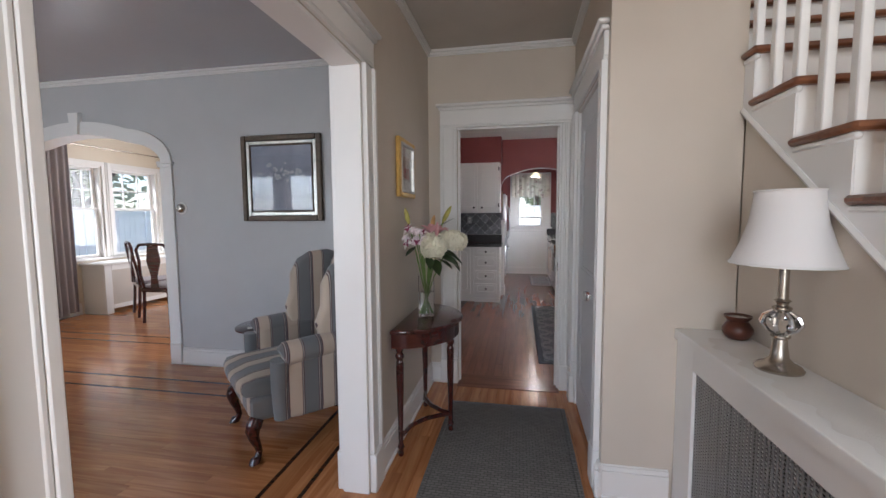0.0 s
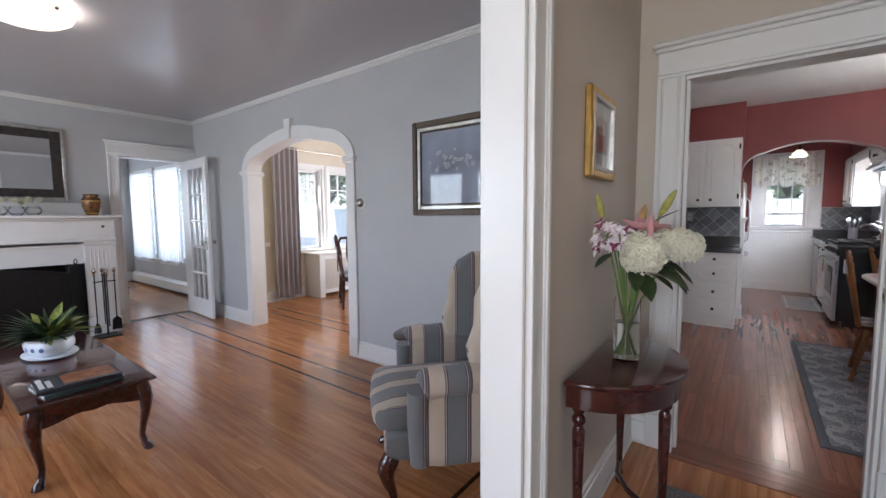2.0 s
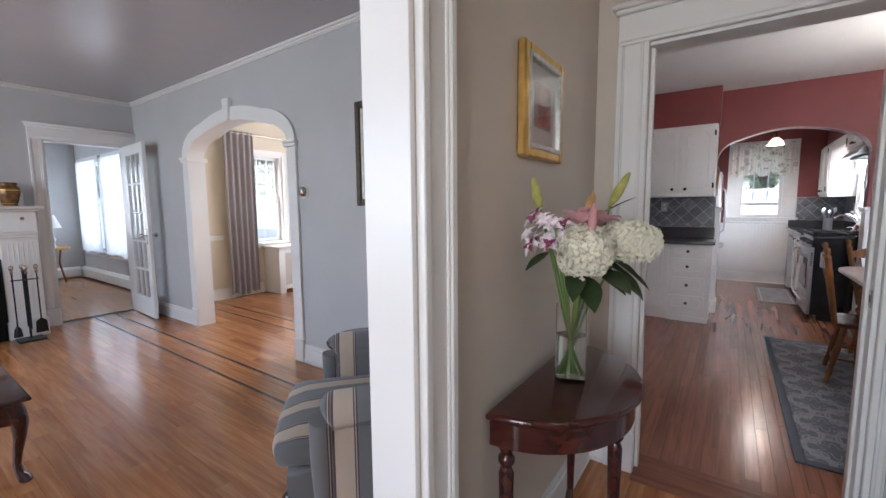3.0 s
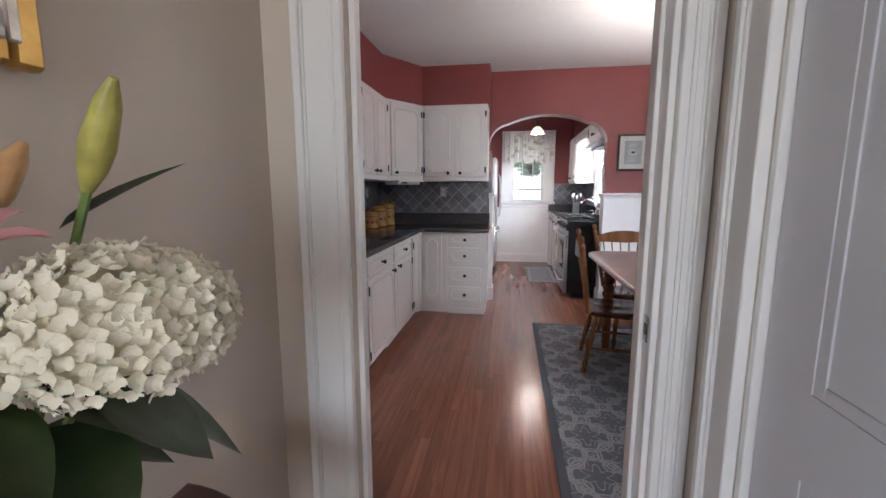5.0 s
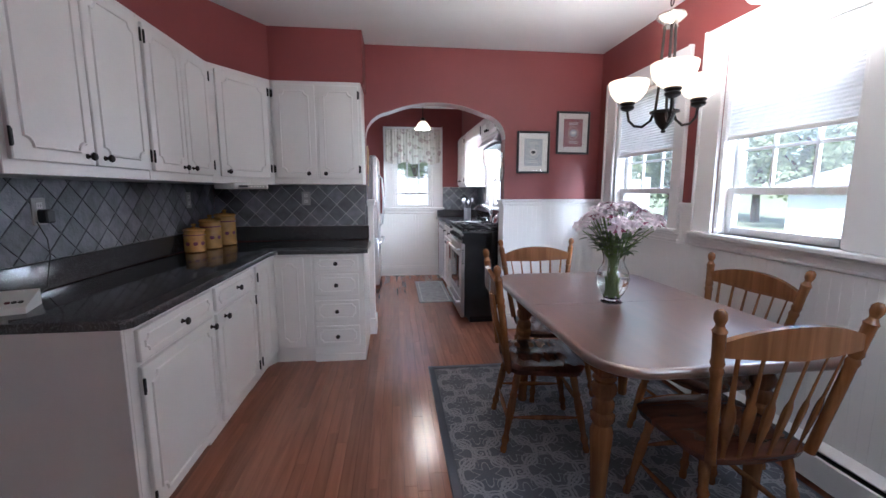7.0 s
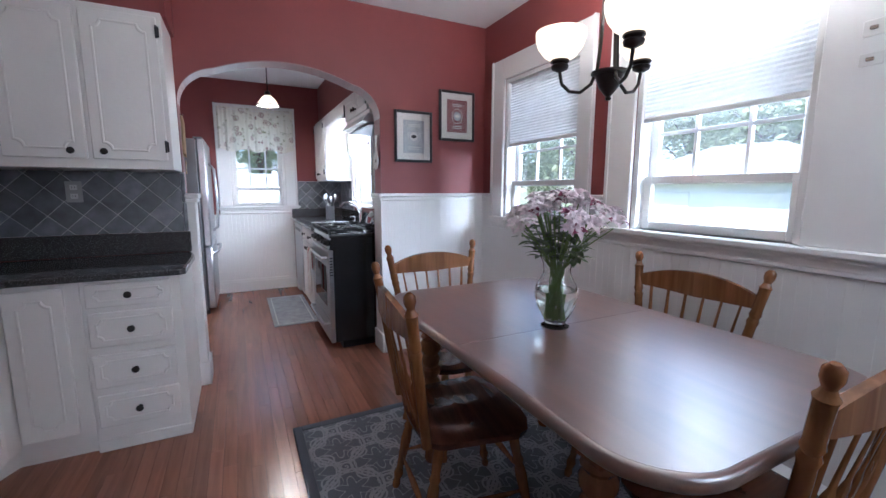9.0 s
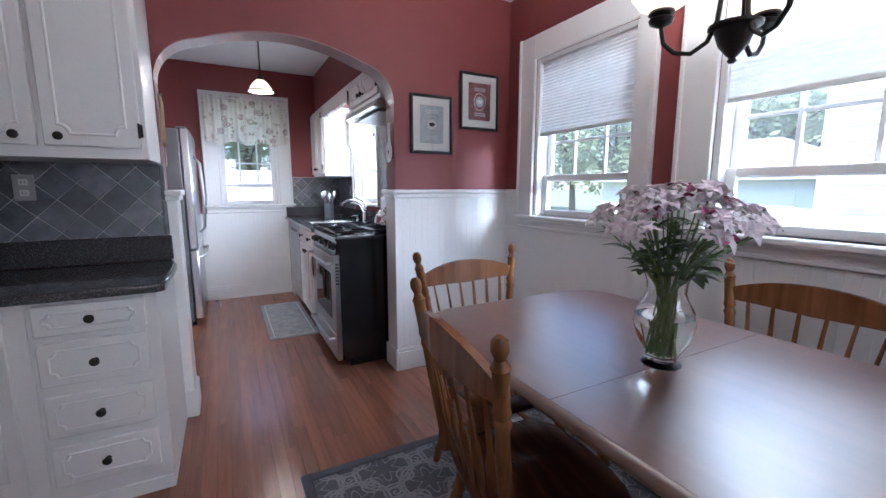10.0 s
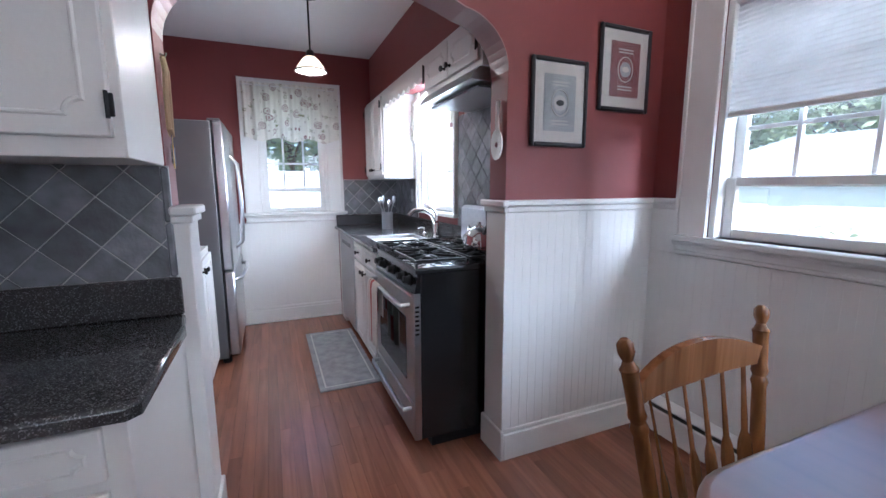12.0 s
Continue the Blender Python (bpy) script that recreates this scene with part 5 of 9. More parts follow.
for k in range(42):
    a, rad = rng.uniform(0, 2 * math.pi), 0.185 * math.sqrt(rng.random())
    h = 0.44 - 0.9 * rad * rad / 0.235 * 0.6 + rng.uniform(-0.025, 0.035)
    top_p = Vector((1.03 + rad * math.cos(a), 4.965 + rad * math.sin(a), 0.7656 + h))
    c = a + rng.uniform(1.6, 4.6)
    low = rng.uniform(0.008, 0.033)
    b0 = Vector((1.03 + low * math.cos(c), 4.965 + low * math.sin(c), 0.7656 + rng.uniform(0.024, 0.045)))
    neck = Vector((1.03 + 0.025 * math.cos(a), 4.965 + 0.025 * math.sin(a), 0.7656 + 0.215))
    c += 0.9
    mid_p = b0.lerp(neck, 0.5) + Vector((0.016 * math.cos(c), 0.016 * math.sin(c), 0))
    part("stem", Geo().tube([b0, mid_p, neck, neck.lerp(top_p, 0.5) + Vector((0, 0, 0.015)), top_p], 0.0021, 6), M_STEM, bq)
    out = (top_p - Vector((1.03, 4.965, 0.90))).normalized()
    for j in range(rng.choice((3, 4, 4))):
        d = (out + Vector((rng.uniform(-0.8, 0.8), rng.uniform(-0.8, 0.8), rng.uniform(-0.3, 0.5)))).normalized()
        alstroemeria(bq, top_p + d * 0.024, d, rng.uniform(0.036, 0.046), rng)
    for j in range(3):
        q = neck.lerp(top_p, rng.uniform(0.15, 0.80))
        d = Vector((rng.uniform(-1, 1), rng.uniform(-1, 1), 0.2)).normalized()
        lg = Geo()
        leaf_blade(lg, Matrix.Translation(q) @ d.to_track_quat("Y", "Z").to_matrix().to_4x4(), rng.uniform(0.05, 0.09), 0.030, 0.5)
        part("leaf", lg, M_LEAF3, bq)

# ---- chandelier ----
CX, CY = 1.243, 4.972
ch = thing("chandelier", "dark bronze chandelier with three lit frosted glass bowls", "chandelier", (CX, CY, KC))
part("canopy", Geo().lathe([(0.062, 0), (0.062, -0.012), (0.045, -0.028), (0.012, -0.034)], 20, pose(CX, CY, KC)), M_BRONZE, ch)
g = Geo()
for k in range(12):
    z = KC - 0.040 - k * 0.030
    m = pose(CX, CY, z, 0, 0, 90 * (k % 2)) @ pose(0, 0, 0, 90)
    ring = [(0.011 * math.cos(a), 0.019 * math.sin(a), 0) for a in [2 * math.pi * i / 12 for i in range(13)]]
    g.tube(ring, 0.0026, 6, m)
part("chain", g, M_BRONZE, ch)
part("collar", Geo().lathe([(0.008, 0.06), (0.012, 0.045), (0.060, 0.035), (0.064, 0.024), (0.052, 0.012), (0.030, -0.005), (0.026, -0.012), (0.034, -0.018)], 24, pose(CX, CY, 2.075)), M_NICKEL, ch, "antique nickel collar")
part("hub", Geo().lathe([(0.006, -0.012), (0.012, -0.006), (0.008, 0.002), (0.018, 0.012), (0.036, 0.035), (0.046, 0.065), (0.050, 0.075), (0.064, 0.080), (0.064, 0.088), (0.030, 0.094)], 22, pose(CX, CY, 1.595)), M_BRONZE, ch)
for a in (4, 124, 244):
    m = pose(CX, CY, 0, 0, 0, a)
    arm = part("arm", Geo().tube([(0.026, 0, 2.06), (0.030, 0, 1.95), (0.034, 0, 1.80), (0.042, 0, 1.70), (0.062, 0, 1.648), (0.100, 0, 1.622), (0.140, 0, 1.630), (0.170, 0, 1.66), (0.178, 0, 1.70), (0.180, 0, 1.715)], 0.0065, 8, m), M_BRONZE, ch)
    part("cup", Geo().lathe([(0.010, 0), (0.030, 0.010), (0.034, 0.022), (0.026, 0.028), (0.036, 0.036), (0.034, 0.044)], 16, m @ pose(0.180, 0, 1.705)), M_BRONZE, arm)
    bowl = [(0.034, 0.0), (0.060, 0.016), (0.082, 0.045), (0.092, 0.078), (0.093, 0.100)]
    part("bowl", Geo().lathe(bowl + [(r - 0.004, z) for r, z in reversed(bowl)], 28, m @ pose(0.180, 0, 1.748), cap=False), M_FROST, arm, "lit frosted glass bowl")
    p = m @ Vector((0.180, 0, 1.83))
    bulb("chandelier_bulb", p, 6.5)

# ---- pictures ----
def framed(name, label, axis, c, out, a0, a1, z0, z1, fw, depth, mframe, mat_w, art, mmat=None, category="picture", lip=None):
    """A framed picture on a wall."""
    mid = (a0 + a1) / 2
    at = (mid, c, z0) if axis == "x" else (c, mid, z0)
    t = thing(name, label, category, at)
    g = Geo()
    for p, q, r, s in ((a0, a0 + fw, z0, z1), (a1 - fw, a1, z0, z1), (a0 + fw, a1 - fw, z0, z0 + fw), (a0 + fw, a1 - fw, z1 - fw, z1)):
        run_box(g, axis, c, out, p, q, 0.002, depth, r, s, min(0.006, fw * 0.3))
    part("frame", g, mframe, t)
    if lip:
        g = Geo()
        for i0, i1, d in ((fw * 0.72, fw + 0.006, depth + 0.004),):
            for p, q, r, s in ((a0 + i0, a0 + i1, z0 + i0, z1 - i0), (a1 - i1, a1 - i0, z0 + i0, z1 - i0), (a0 + i1, a1 - i1, z0 + i0, z0 + i1), (a0 + i1, a1 - i1, z1 - i1, z1 - i0)):
                run_box(g, axis, c, out, p, q, depth * 0.5, d, r, s, 0.003)
        part("inner_edge", g, lip, t)
    g = Geo()
    run_box(g, axis, c, out, a0 + fw * 0.5, a1 - fw * 0.5, 0.003, depth * 0.55, z0 + fw * 0.5, z1 - fw * 0.5, 0)
    part("mount", g, mmat or art, t)
    if mat_w:
        g = Geo()
        run_box(g, axis, c, out, a0 + fw + mat_w, a1 - fw - mat_w, depth * 0.55, depth * 0.55 + 0.0015, z0 + fw + mat_w, z1 - fw - mat_w, 0)
        part("print", g, art, t)
    g = Geo()
    run_box(g, axis, c, out, a0 + fw * 0.9, a1 - fw * 0.9, depth * 0.55 + 0.003, depth * 0.55 + 0.005, z0 + fw * 0.9, z1 - fw * 0.9, 0)
    pane = part("glazing", g, M_PANE, t)
    pane.visible_shadow = False
    return t


M_PRINT1 = mat("grey_print", (0.34, 0.36, 0.38), 0.6, var=0.15, scale=30)
M_PRINT2 = mat("dull_red_print", (0.20, 0.055, 0.06), 0.6, var=0.25, scale=25)
M_PRINTLINE = mat("pale_print_line", (0.50, 0.49, 0.47), 0.6)
p1 = framed("framed_print", "black framed grey print with a pale mat on the red wall", "x", 6.81, -1, 1.078, 1.385, 1.47, 1.848, 0.020, 0.022, M_BLACKFRAME, 0.048, M_PRINT1, M_MATBOARD)
p2 = framed("framed_print", "black framed dark red print with pale mat on red wall", "x", 6.81, -1, 1.445, 1.760, 1.645, 2.028, 0.020, 0.022, M_BLACKFRAME, 0.048, M_PRINT2, M_MATBOARD)
for p, cx, cz, inkc, mk in ((p1, 1.2315, 1.659, M_BLACKFRAME, M_PRINTLINE), (p2, 1.6025, 1.8365, M_MATBOARD, M_PRINT1)):
    yy = 6.81 - 0.0150
    part("emblem", Geo().lathe([(0.034, 0), (0.034, 0.001)], 20, pose(cx, yy, cz, 90)), mk, p)
    part("emblem_ring", Geo().tube([(cx + 0.046 * math.cos(a), yy - 0.0005, cz + 0.056 * math.sin(a)) for a in [2 * math.pi * i / 28 for i in range(29)]], 0.0022, 5), inkc if mk is M_PRINT1 else M_PRINTLINE, p)
    part("emblem_figure", Geo().lathe([(0.004, -0.013), (0.020, -0.006), (0.022, 0.006), (0.008, 0.013)], 10, pose(cx, yy - 0.0015, cz) @ Matrix.Diagonal((1, 0.05, 1, 1))), M_BLACKFRAME if mk is M_PRINTLINE else M_MATBOARD, p)
    for dz in (0.085, 0.072, -0.080, -0.094):
        part("caption_bar", Geo().box(cx - 0.045, yy - 0.001, cz + dz, cx + 0.045, yy, cz + dz + 0.006), M_PRINTLINE, p)

# ---- worktop things ----
M_CANIST = mat("ochre_glazed_ceramic", (0.40, 0.22, 0.065), 0.25, var=0.2, scale=18)
M_APPLE = mat("dark_red_motif", (0.12, 0.02, 0.03), 0.3)
for x, y, h, w in ((-1.448, 6.175, 0.148, 1.10), (-1.420, 6.370, 0.200, 1.18), (-1.392, 6.575, 0.230, 1.25)):
    c = thing("canister", "ochre ceramic canister with a lid and a dark red fruit motif", "canister", (x, y, 0.8805), "canisters on the worktop")
    b = part("jar", Geo().lathe([(0.056, 0), (0.062, 0.004), (0.062, h * 0.92), (0.058, h * 0.97), (0.061, h)], 24, pose(x, y, 0.8805) @ Matrix.Diagonal((w, w, 1, 1))), M_CANIST, c)
    part("lid", Geo().lathe([(0.064, h), (0.066, h + 0.008), (0.058, h + 0.018), (0.030, h + 0.024), (0.010, h + 0.026), (0.008, h + 0.032), (0.015, h + 0.042), (0.012, h + 0.050), (0.004, h + 0.053)], 24, pose(x, y, 0.8805) @ Matrix.Diagonal((w, w, 1, 1))), M_CANIST, c)
    part("band", Geo().lathe([(0.0628, h * 0.80), (0.0634, h * 0.82), (0.0628, h * 0.84)], 24, pose(x, y, 0.8805) @ Matrix.Diagonal((w, w, 1, 1)), cap=False), M_APPLE, c)
    for a in (-62, -20, -105):
        part("motif", Geo().lathe([(0.004, -0.014), (0.014, -0.008), (0.017, 0.002), (0.012, 0.012), (0.003, 0.013)], 10, pose(x, y, 0.8805 + h * 0.42, 0, 0, a) @ pose(0.0615 * w, 0, 0) @ Matrix.Diagonal((0.10, 1, 1, 1))), M_APPLE, c)

phx, phy = -1.43, 4.70
ph = thing("cordless_phone", "white cordless telephone in its answering base on the worktop", "telephone", (phx, phy, 0.8805))
pm = pose(phx, phy, 0.8805, 0, 0, 22)
part("base", Geo().prism([(-0.075, 0), (0.075, 0), (0.075, 0.022), (-0.075, 0.060)], -0.08, 0.08, "x", pm @ pose(0, 0, 0, 0, 0, 180)), M_PLASTIC, ph)
hs = part("receiver", Geo().box(-0.027, -0.016, 0, 0.027, 0.016, 0.185, 0.010, pm @ pose(-0.042, 0.035, 0.045, 22)), M_PLASTIC, ph)
part("screen", Geo().box(-0.018, -0.018, 0.115, 0.018, -0.0155, 0.150, 0.001, pm @ pose(-0.042, 0.035, 0.045, 22)), M_DARKPLASTIC, hs)
for i in range(3):
    for j in range(4):
        part("key", Geo().box(-0.019 + i * 0.0135, -0.0185, 0.03 + j * 0.018, -0.008 + i * 0.0135, -0.0155, 0.042 + j * 0.018, 0.001, pm @ pose(-0.042, 0.035, 0.045, 22)), M_OUTLET, hs)
for i in range(3):
    part("button", Geo().lathe([(0.008, 0), (0.008, 0.004), (0.005, 0.005)], 10, pm @ pose(0.02 + 0.018 * i, -0.03, 0.033, 14)), M_APPLE if i == 0 else M_DARKPLASTIC, ph)


def outlet(name, label, axis, c, out, a, z, plug=False, w=0.072, h=0.115, m=None):
    at = (a, c, z) if axis == "x" else (c, a, z)
    t = thing(name, label, "outlet", at)
    g = Geo()
    run_box(g, axis, c, out, a - w / 2, a + w / 2, 0.0, 0.007, z - h / 2, z + h / 2, 0.002)
    part("plate", g, m or M_OUTLET, t)
    for dz in (-0.024, 0.024):
        g = Geo()
        run_box(g, axis, c, out, a - 0.016, a + 0.016, 0.007, 0.009, z + dz - 0.014, z + dz + 0.014, 0.001)
        s = part("socket", g, M_PLASTIC, t)
        for da in (-0.006, 0.006):
            g = Geo()
            run_box(g, axis, c, out, a + da - 0.001, a + da + 0.001, 0.009, 0.0095, z + dz - 0.005, z + dz + 0.005, 0)
            part("slot", g, M_DARKPLASTIC, s)
    if plug:
        g = Geo()
        run_box(g, axis, c, out, a - 0.022, a + 0.026, 0.009, 0.05, z - 0.05, z + 0.008, 0.006)
        part("plug_adapter", g, M_DARKPLASTIC, t)
    return t


outlet("outlet", "grey wall outlet with a black plug adapter on slate tiles", "y", -1.552, 1, 5.052, 1.222, True)
outlet("outlet", "grey wall outlet on slate tiles", "y", -1.552, 1, 6.349, 1.242)
outlet("outlet", "grey wall outlet on slate tiles", "x", 6.792, -1, -0.794, 1.246)
outlet("phone_jack", "white telephone jack on the cabinet side", "x", 4.53, -1, -1.365, 1.59, w=0.09, h=0.13, m=M_PLASTIC)
cord = Geo().tube([(-1.37, 4.515, 1.56), (-1.385, 4.512, 1.45), (-1.39, 4.512, 1.30), (-1.41, 4.515, 1.10), (-1.42, 4.55, 0.96), (-1.43, 4.63, 0.884)], 0.0022, 6)
single("telephone_wire", cord, M_STEELSIDE, "thin grey telephone cord hanging beside the cabinet", "cord")
cord = Geo().tube([(-1.545, 5.03, 1.18), (-1.535, 5.06, 1.10), (-1.525, 5.05, 1.03), (-1.50, 4.98, 0.90), (-1.48, 4.88, 0.884), (-1.46, 4.79, 0.884)], 0.0025, 6)
single("adapter_wire", cord, M_DARKPLASTIC, "thin black cord running down to the worktop", "cord")
rad = thing("under_cabinet_radio", "white slim radio fixed under the corner wall cabinet", "radio", (-1.02, 6.25, 1.315))
rm = pose(-1.06, 6.22, 0, 0, 0, ang)
part("case", Geo().box(-0.145, -0.02, 1.322, 0.145, 0.20, 1.369, 0.008, rm), M_PLASTIC, rad)
part("face", Geo().box(-0.12, -0.023, 1.330, 0.12, -0.019, 1.352, 0.002, rm), M_OUTLET, rad)
part("display", Geo().box(-0.11, -0.0245, 1.334, -0.04, -0.022, 1.349, 0.001, rm), M_DARKPLASTIC, rad)
for k in range(5):
    part("button", Geo().box(-0.02 + k * 0.025, -0.026, 1.336, -0.004 + k * 0.025, -0.022, 1.346, 0.001, rm), M_PLASTIC, rad)

for z, h in ((1.767, 0.05), (1.672, 0.04)):
    lp = thing("latch_plate", "small white latch plate screwed to the window casing", "latch", (EX - 0.022, 4.47, z), "casing latches")
    part("plate", Geo().box(EX - 0.027, 4.44, z - h / 2, EX - 0.022, 4.50, z + h / 2, 0.002), M_PLASTIC, lp)
    part("catch", Geo().box(EX - 0.034, 4.462, z - 0.006, EX - 0.027, 4.482, z + 0.006, 0.002), M_NICKEL, lp)

# baseboard heater along the east wall
bh = thing("baseboard_heater", "white metal baseboard heater along the wall under the windows", "heater", (1.9, 5.0, 0))
part("back_plate", Geo().box(1.837, 3.32, 0.0, 1.849, 6.74, 0.205, 0.002), M_WHITE, bh)
part("front_cover", Geo().prism([(1.784, 0.035), (1.792, 0.035), (1.792, 0.160), (1.784, 0.155)], 3.32, 6.74, "y"), M_WHITE, bh)
part("hood", Geo().prism([(1.837, 0.205), (1.837, 0.195), (1.798, 0.180), (1.790, 0.186)], 3.32, 6.74, "y"), M_WHITE, bh)
part("damper", Geo().box(1.800, 3.33, 0.150, 1.830, 6.73, 0.156), M_IRON, bh, "dark heater slot")
part("end_cap", Geo().box(1.782, 6.70, 0.0, 1.849, 6.745, 0.206, 0.004), M_WHITE, bh)
ac = thing("wall_unit", "white wall unit high over the kitchen window", "air conditioner", (1.762, 4.75, 2.28))
part("case", Geo().box(1.652, 4.42, 2.20, 1.826, 5.06, 2.45, 0.03), M_PLASTIC, ac)
part("vent", Geo().box(1.648, 4.46, 2.215, 1.654, 5.02, 2.245, 0.002), M_OUTLET, ac)

# ---- pantry ----
SX, SY0, SY1 = 0.605, 7.005, 7.765
st = thing("gas_range", "black and stainless gas range with an oven towel", "range", (0.93, 7.38, 0))
part("body", Geo().box(0.64, SY0, 0.06, 1.262, SY1, 0.895, 0.004), M_ENAMEL, st)
part("plinth", Geo().box(0.70, SY0 + 0.02, 0.0, 1.25, SY1 - 0.02, 0.06), M_IRON, st)
part("cooktop", slab_top([(0.615, SY0 - 0.003), (1.20, SY0 - 0.003), (1.20, SY1 + 0.003), (0.615, SY1 + 0.003)], 0.895, 0.922, 0.012), M_ENAMEL, st)
part("side_trim", Geo().box(0.606, SY0 - 0.001, 0.06, 0.640, SY0 + 0.022, 0.80, 0.003), M_STEEL, st)
for k in range(7):
    part("side_vent", Geo().box(0.612, SY0 - 0.0022, 0.60 + k * 0.022, 0.632, SY0 - 0.0008, 0.610 + k * 0.022), M_IRON, st)
pan = part("control_panel", Geo().prism([(0.612, 0.795), (0.64, 0.795), (0.64, 0.895), (0.628, 0.895)], SY0 + 0.004, SY1 - 0.004, "y"), M_ENAMEL, st)
for y in (7.10, 7.20, 7.385, 7.57, 7.67):
    part("control_knob", Geo().lathe([(0.026, 0), (0.026, 0.006), (0.020, 0.010), (0.018, 0.030), (0.014, 0.034)], 14, pose(0.618, y, 0.848, 0, -82)), M_DARKPLASTIC, pan)
dr = part("oven_door", Geo().box(SX, SY0 + 0.006, 0.245, 0.640, SY1 - 0.006, 0.785, 0.006), M_STEEL, st, "stainless oven door")
part("oven_window", Geo().box(SX - 0.003, SY0 + 0.12, 0.33, SX + 0.004, SY1 - 0.12, 0.66, 0.002), M_OVENGLASS, dr)
part("oven_handle", Geo().tube([(SX, SY0 + 0.06, 0.735), (SX - 0.042, SY0 + 0.06, 0.735), (SX - 0.047, SY0 + 0.09, 0.735), (SX - 0.047, SY1 - 0.09, 0.735), (SX - 0.042, SY1 - 0.06, 0.735), (SX, SY1 - 0.06, 0.735)], 0.012, 10), M_STEEL, dr)
dw = part("drawer", Geo().box(SX, SY0 + 0.006, 0.06, 0.640, SY1 - 0.006, 0.235, 0.006), M_STEEL, st)
part("drawer_handle", Geo().tube([(SX, SY0 + 0.06, 0.205), (SX - 0.040, SY0 + 0.06, 0.205), (SX - 0.045, SY0 + 0.09, 0.205), (SX - 0.045, SY1 - 0.09, 0.205), (SX - 0.040, SY1 - 0.06, 0.205), (SX, SY1 - 0.06, 0.205)], 0.011, 10), M_STEEL, dw)
part("backguard", Geo().box(1.20, SY0 + 0.004, 0.895, 1.262, SY1 - 0.004, 1.175, 0.02), M_STEEL, st)
for cx in (0.75, 1.03):
    for cy in (7.19, 7.58):
        part("burner", Geo().lathe([(0.055, 0.922), (0.055, 0.930), (0.040, 0.934), (0.038, 0.944), (0.030, 0.946)], 18, pose(cx, cy, 0)), M_IRON, st)
        gr = Geo()
        for dx in (-0.125, 0.125):
            gr.box(cx + dx - 0.006, cy - 0.175, 0.945, cx + dx + 0.006, cy + 0.175, 0.958, 0.003)
        for dy in (-0.175, 0.175):
            gr.box(cx - 0.131, cy + dy - 0.006, 0.945, cx + 0.131, cy + dy + 0.006, 0.958, 0.003)
            for dx in (-0.125, 0.125):
                gr.box(cx + dx - 0.006, cy + dy - 0.006, 0.922, cx + dx + 0.006, cy + dy + 0.006, 0.945)
        for a in range(0, 360, 45):
            p0, p1 = 0.035, (0.125 if a % 90 == 0 else 0.155)
            gr.box(p0, -0.005, 0.946, p1, 0.005, 0.960, 0.003, pose(cx, cy, 0, 0, 0, a))
        part("grate", gr, M_IRON, st)
M_TOWEL = stripes("red_striped_towel", [(0.0, (0.42, 0.03, 0.03)), (0.17, (0.72, 0.68, 0.62)), (0.25, (0.42, 0.03, 0.03)), (0.28, (0.72, 0.68, 0.62))], 0.26, 1)
tw = thing("kitchen_towel", "white towel with a red stripe hung over the oven handle", "towel", (SX - 0.05, 7.57, 0.37))


def towel_pt(u, v):
    y = 7.46 + 0.21 * u
    wave = 0.008 * math.sin(u * 17) * min(1, abs(v - 0.45) * 3)
    if v < 0.45:
        return (SX - 0.030 + wave * 0.4, y, 0.56 + 0.19 * (v / 0.45))
    if v < 0.55:
        a = math.pi * (v - 0.45) / 0.10
        return (SX - 0.047 + 0.016 * math.cos(a), y, 0.735 + 0.016 * math.sin(a) + 0.001)
    return (SX - 0.063 - wave - 0.004, y, 0.735 - 0.37 * (v - 0.55) / 0.45)


tg = Geo().grid(towel_pt, 16, 24)
towel_ob = part("cloth", tg, M_TOWEL, tw, angle=80)
sol = towel_ob.modifiers.new("thickness", "SOLIDIFY")
sol.thickness = 0.004

kt = thing("kettle", "stainless steel kettle with a black handle on the range", "kettle", (1.05, 7.20, 0.958))
kb = part("body", Geo().lathe([(0.075, 0), (0.090, 0.006), (0.094, 0.03), (0.086, 0.075), (0.060, 0.11), (0.030, 0.122), (0.028, 0.128), (0.012, 0.132), (0.012, 0.145), (0.006, 0.15)], 24, pose(1.05, 7.20, 0.958)), M_CHROME, kt)
part("handle", Geo().tube([(1.05, 7.135, 1.05), (1.05, 7.10, 1.10), (1.05, 7.105, 1.17), (1.05, 7.13, 1.20)], [0.010, 0.014, 0.015, 0.012], 10), M_DARKPLASTIC, kt)
part("spout", Geo().tube([(1.05, 7.27, 1.01), (1.05, 7.31, 1.04), (1.05, 7.335, 1.075)], [0.020, 0.015, 0.011], 10), M_CHROME, kt)

# counter with sink, cupboard and dishwasher
sc = thing("sink_cabinet", "white sink cabinet with bronze knobs beside the range", "cabinet", (0.95, 8.1, 0))
part("body", Geo().box(0.64, 7.772, 0.09, 1.262, 8.555, 0.882, 0.002).box(0.70, 7.772, 0, 1.262, 8.555, 0.09), M_CAB, sc)
for y in (7.785, 8.175):
    drawer(sc, front_at(0.621, y + 0.365, 0.735, "w"), 0.365, 0.13)
    cab_door(sc, front_at(0.621, y + 0.365, 0.105, "w"), 0.365, 0.615, (0.03 if y < 8 else 0.335, 0.57))
dwm = thing("dishwasher", "stainless steel dishwasher under dark granite", "dishwasher", (0.95, 8.87, 0))
part("body", Geo().box(0.65, 8.562, 0.09, 1.262, 9.17, 0.880, 0.003), M_STEELSIDE, dwm)
part("front", Geo().box(0.615, 8.562, 0.10, 0.652, 9.17, 0.872, 0.006), M_STEEL, dwm)
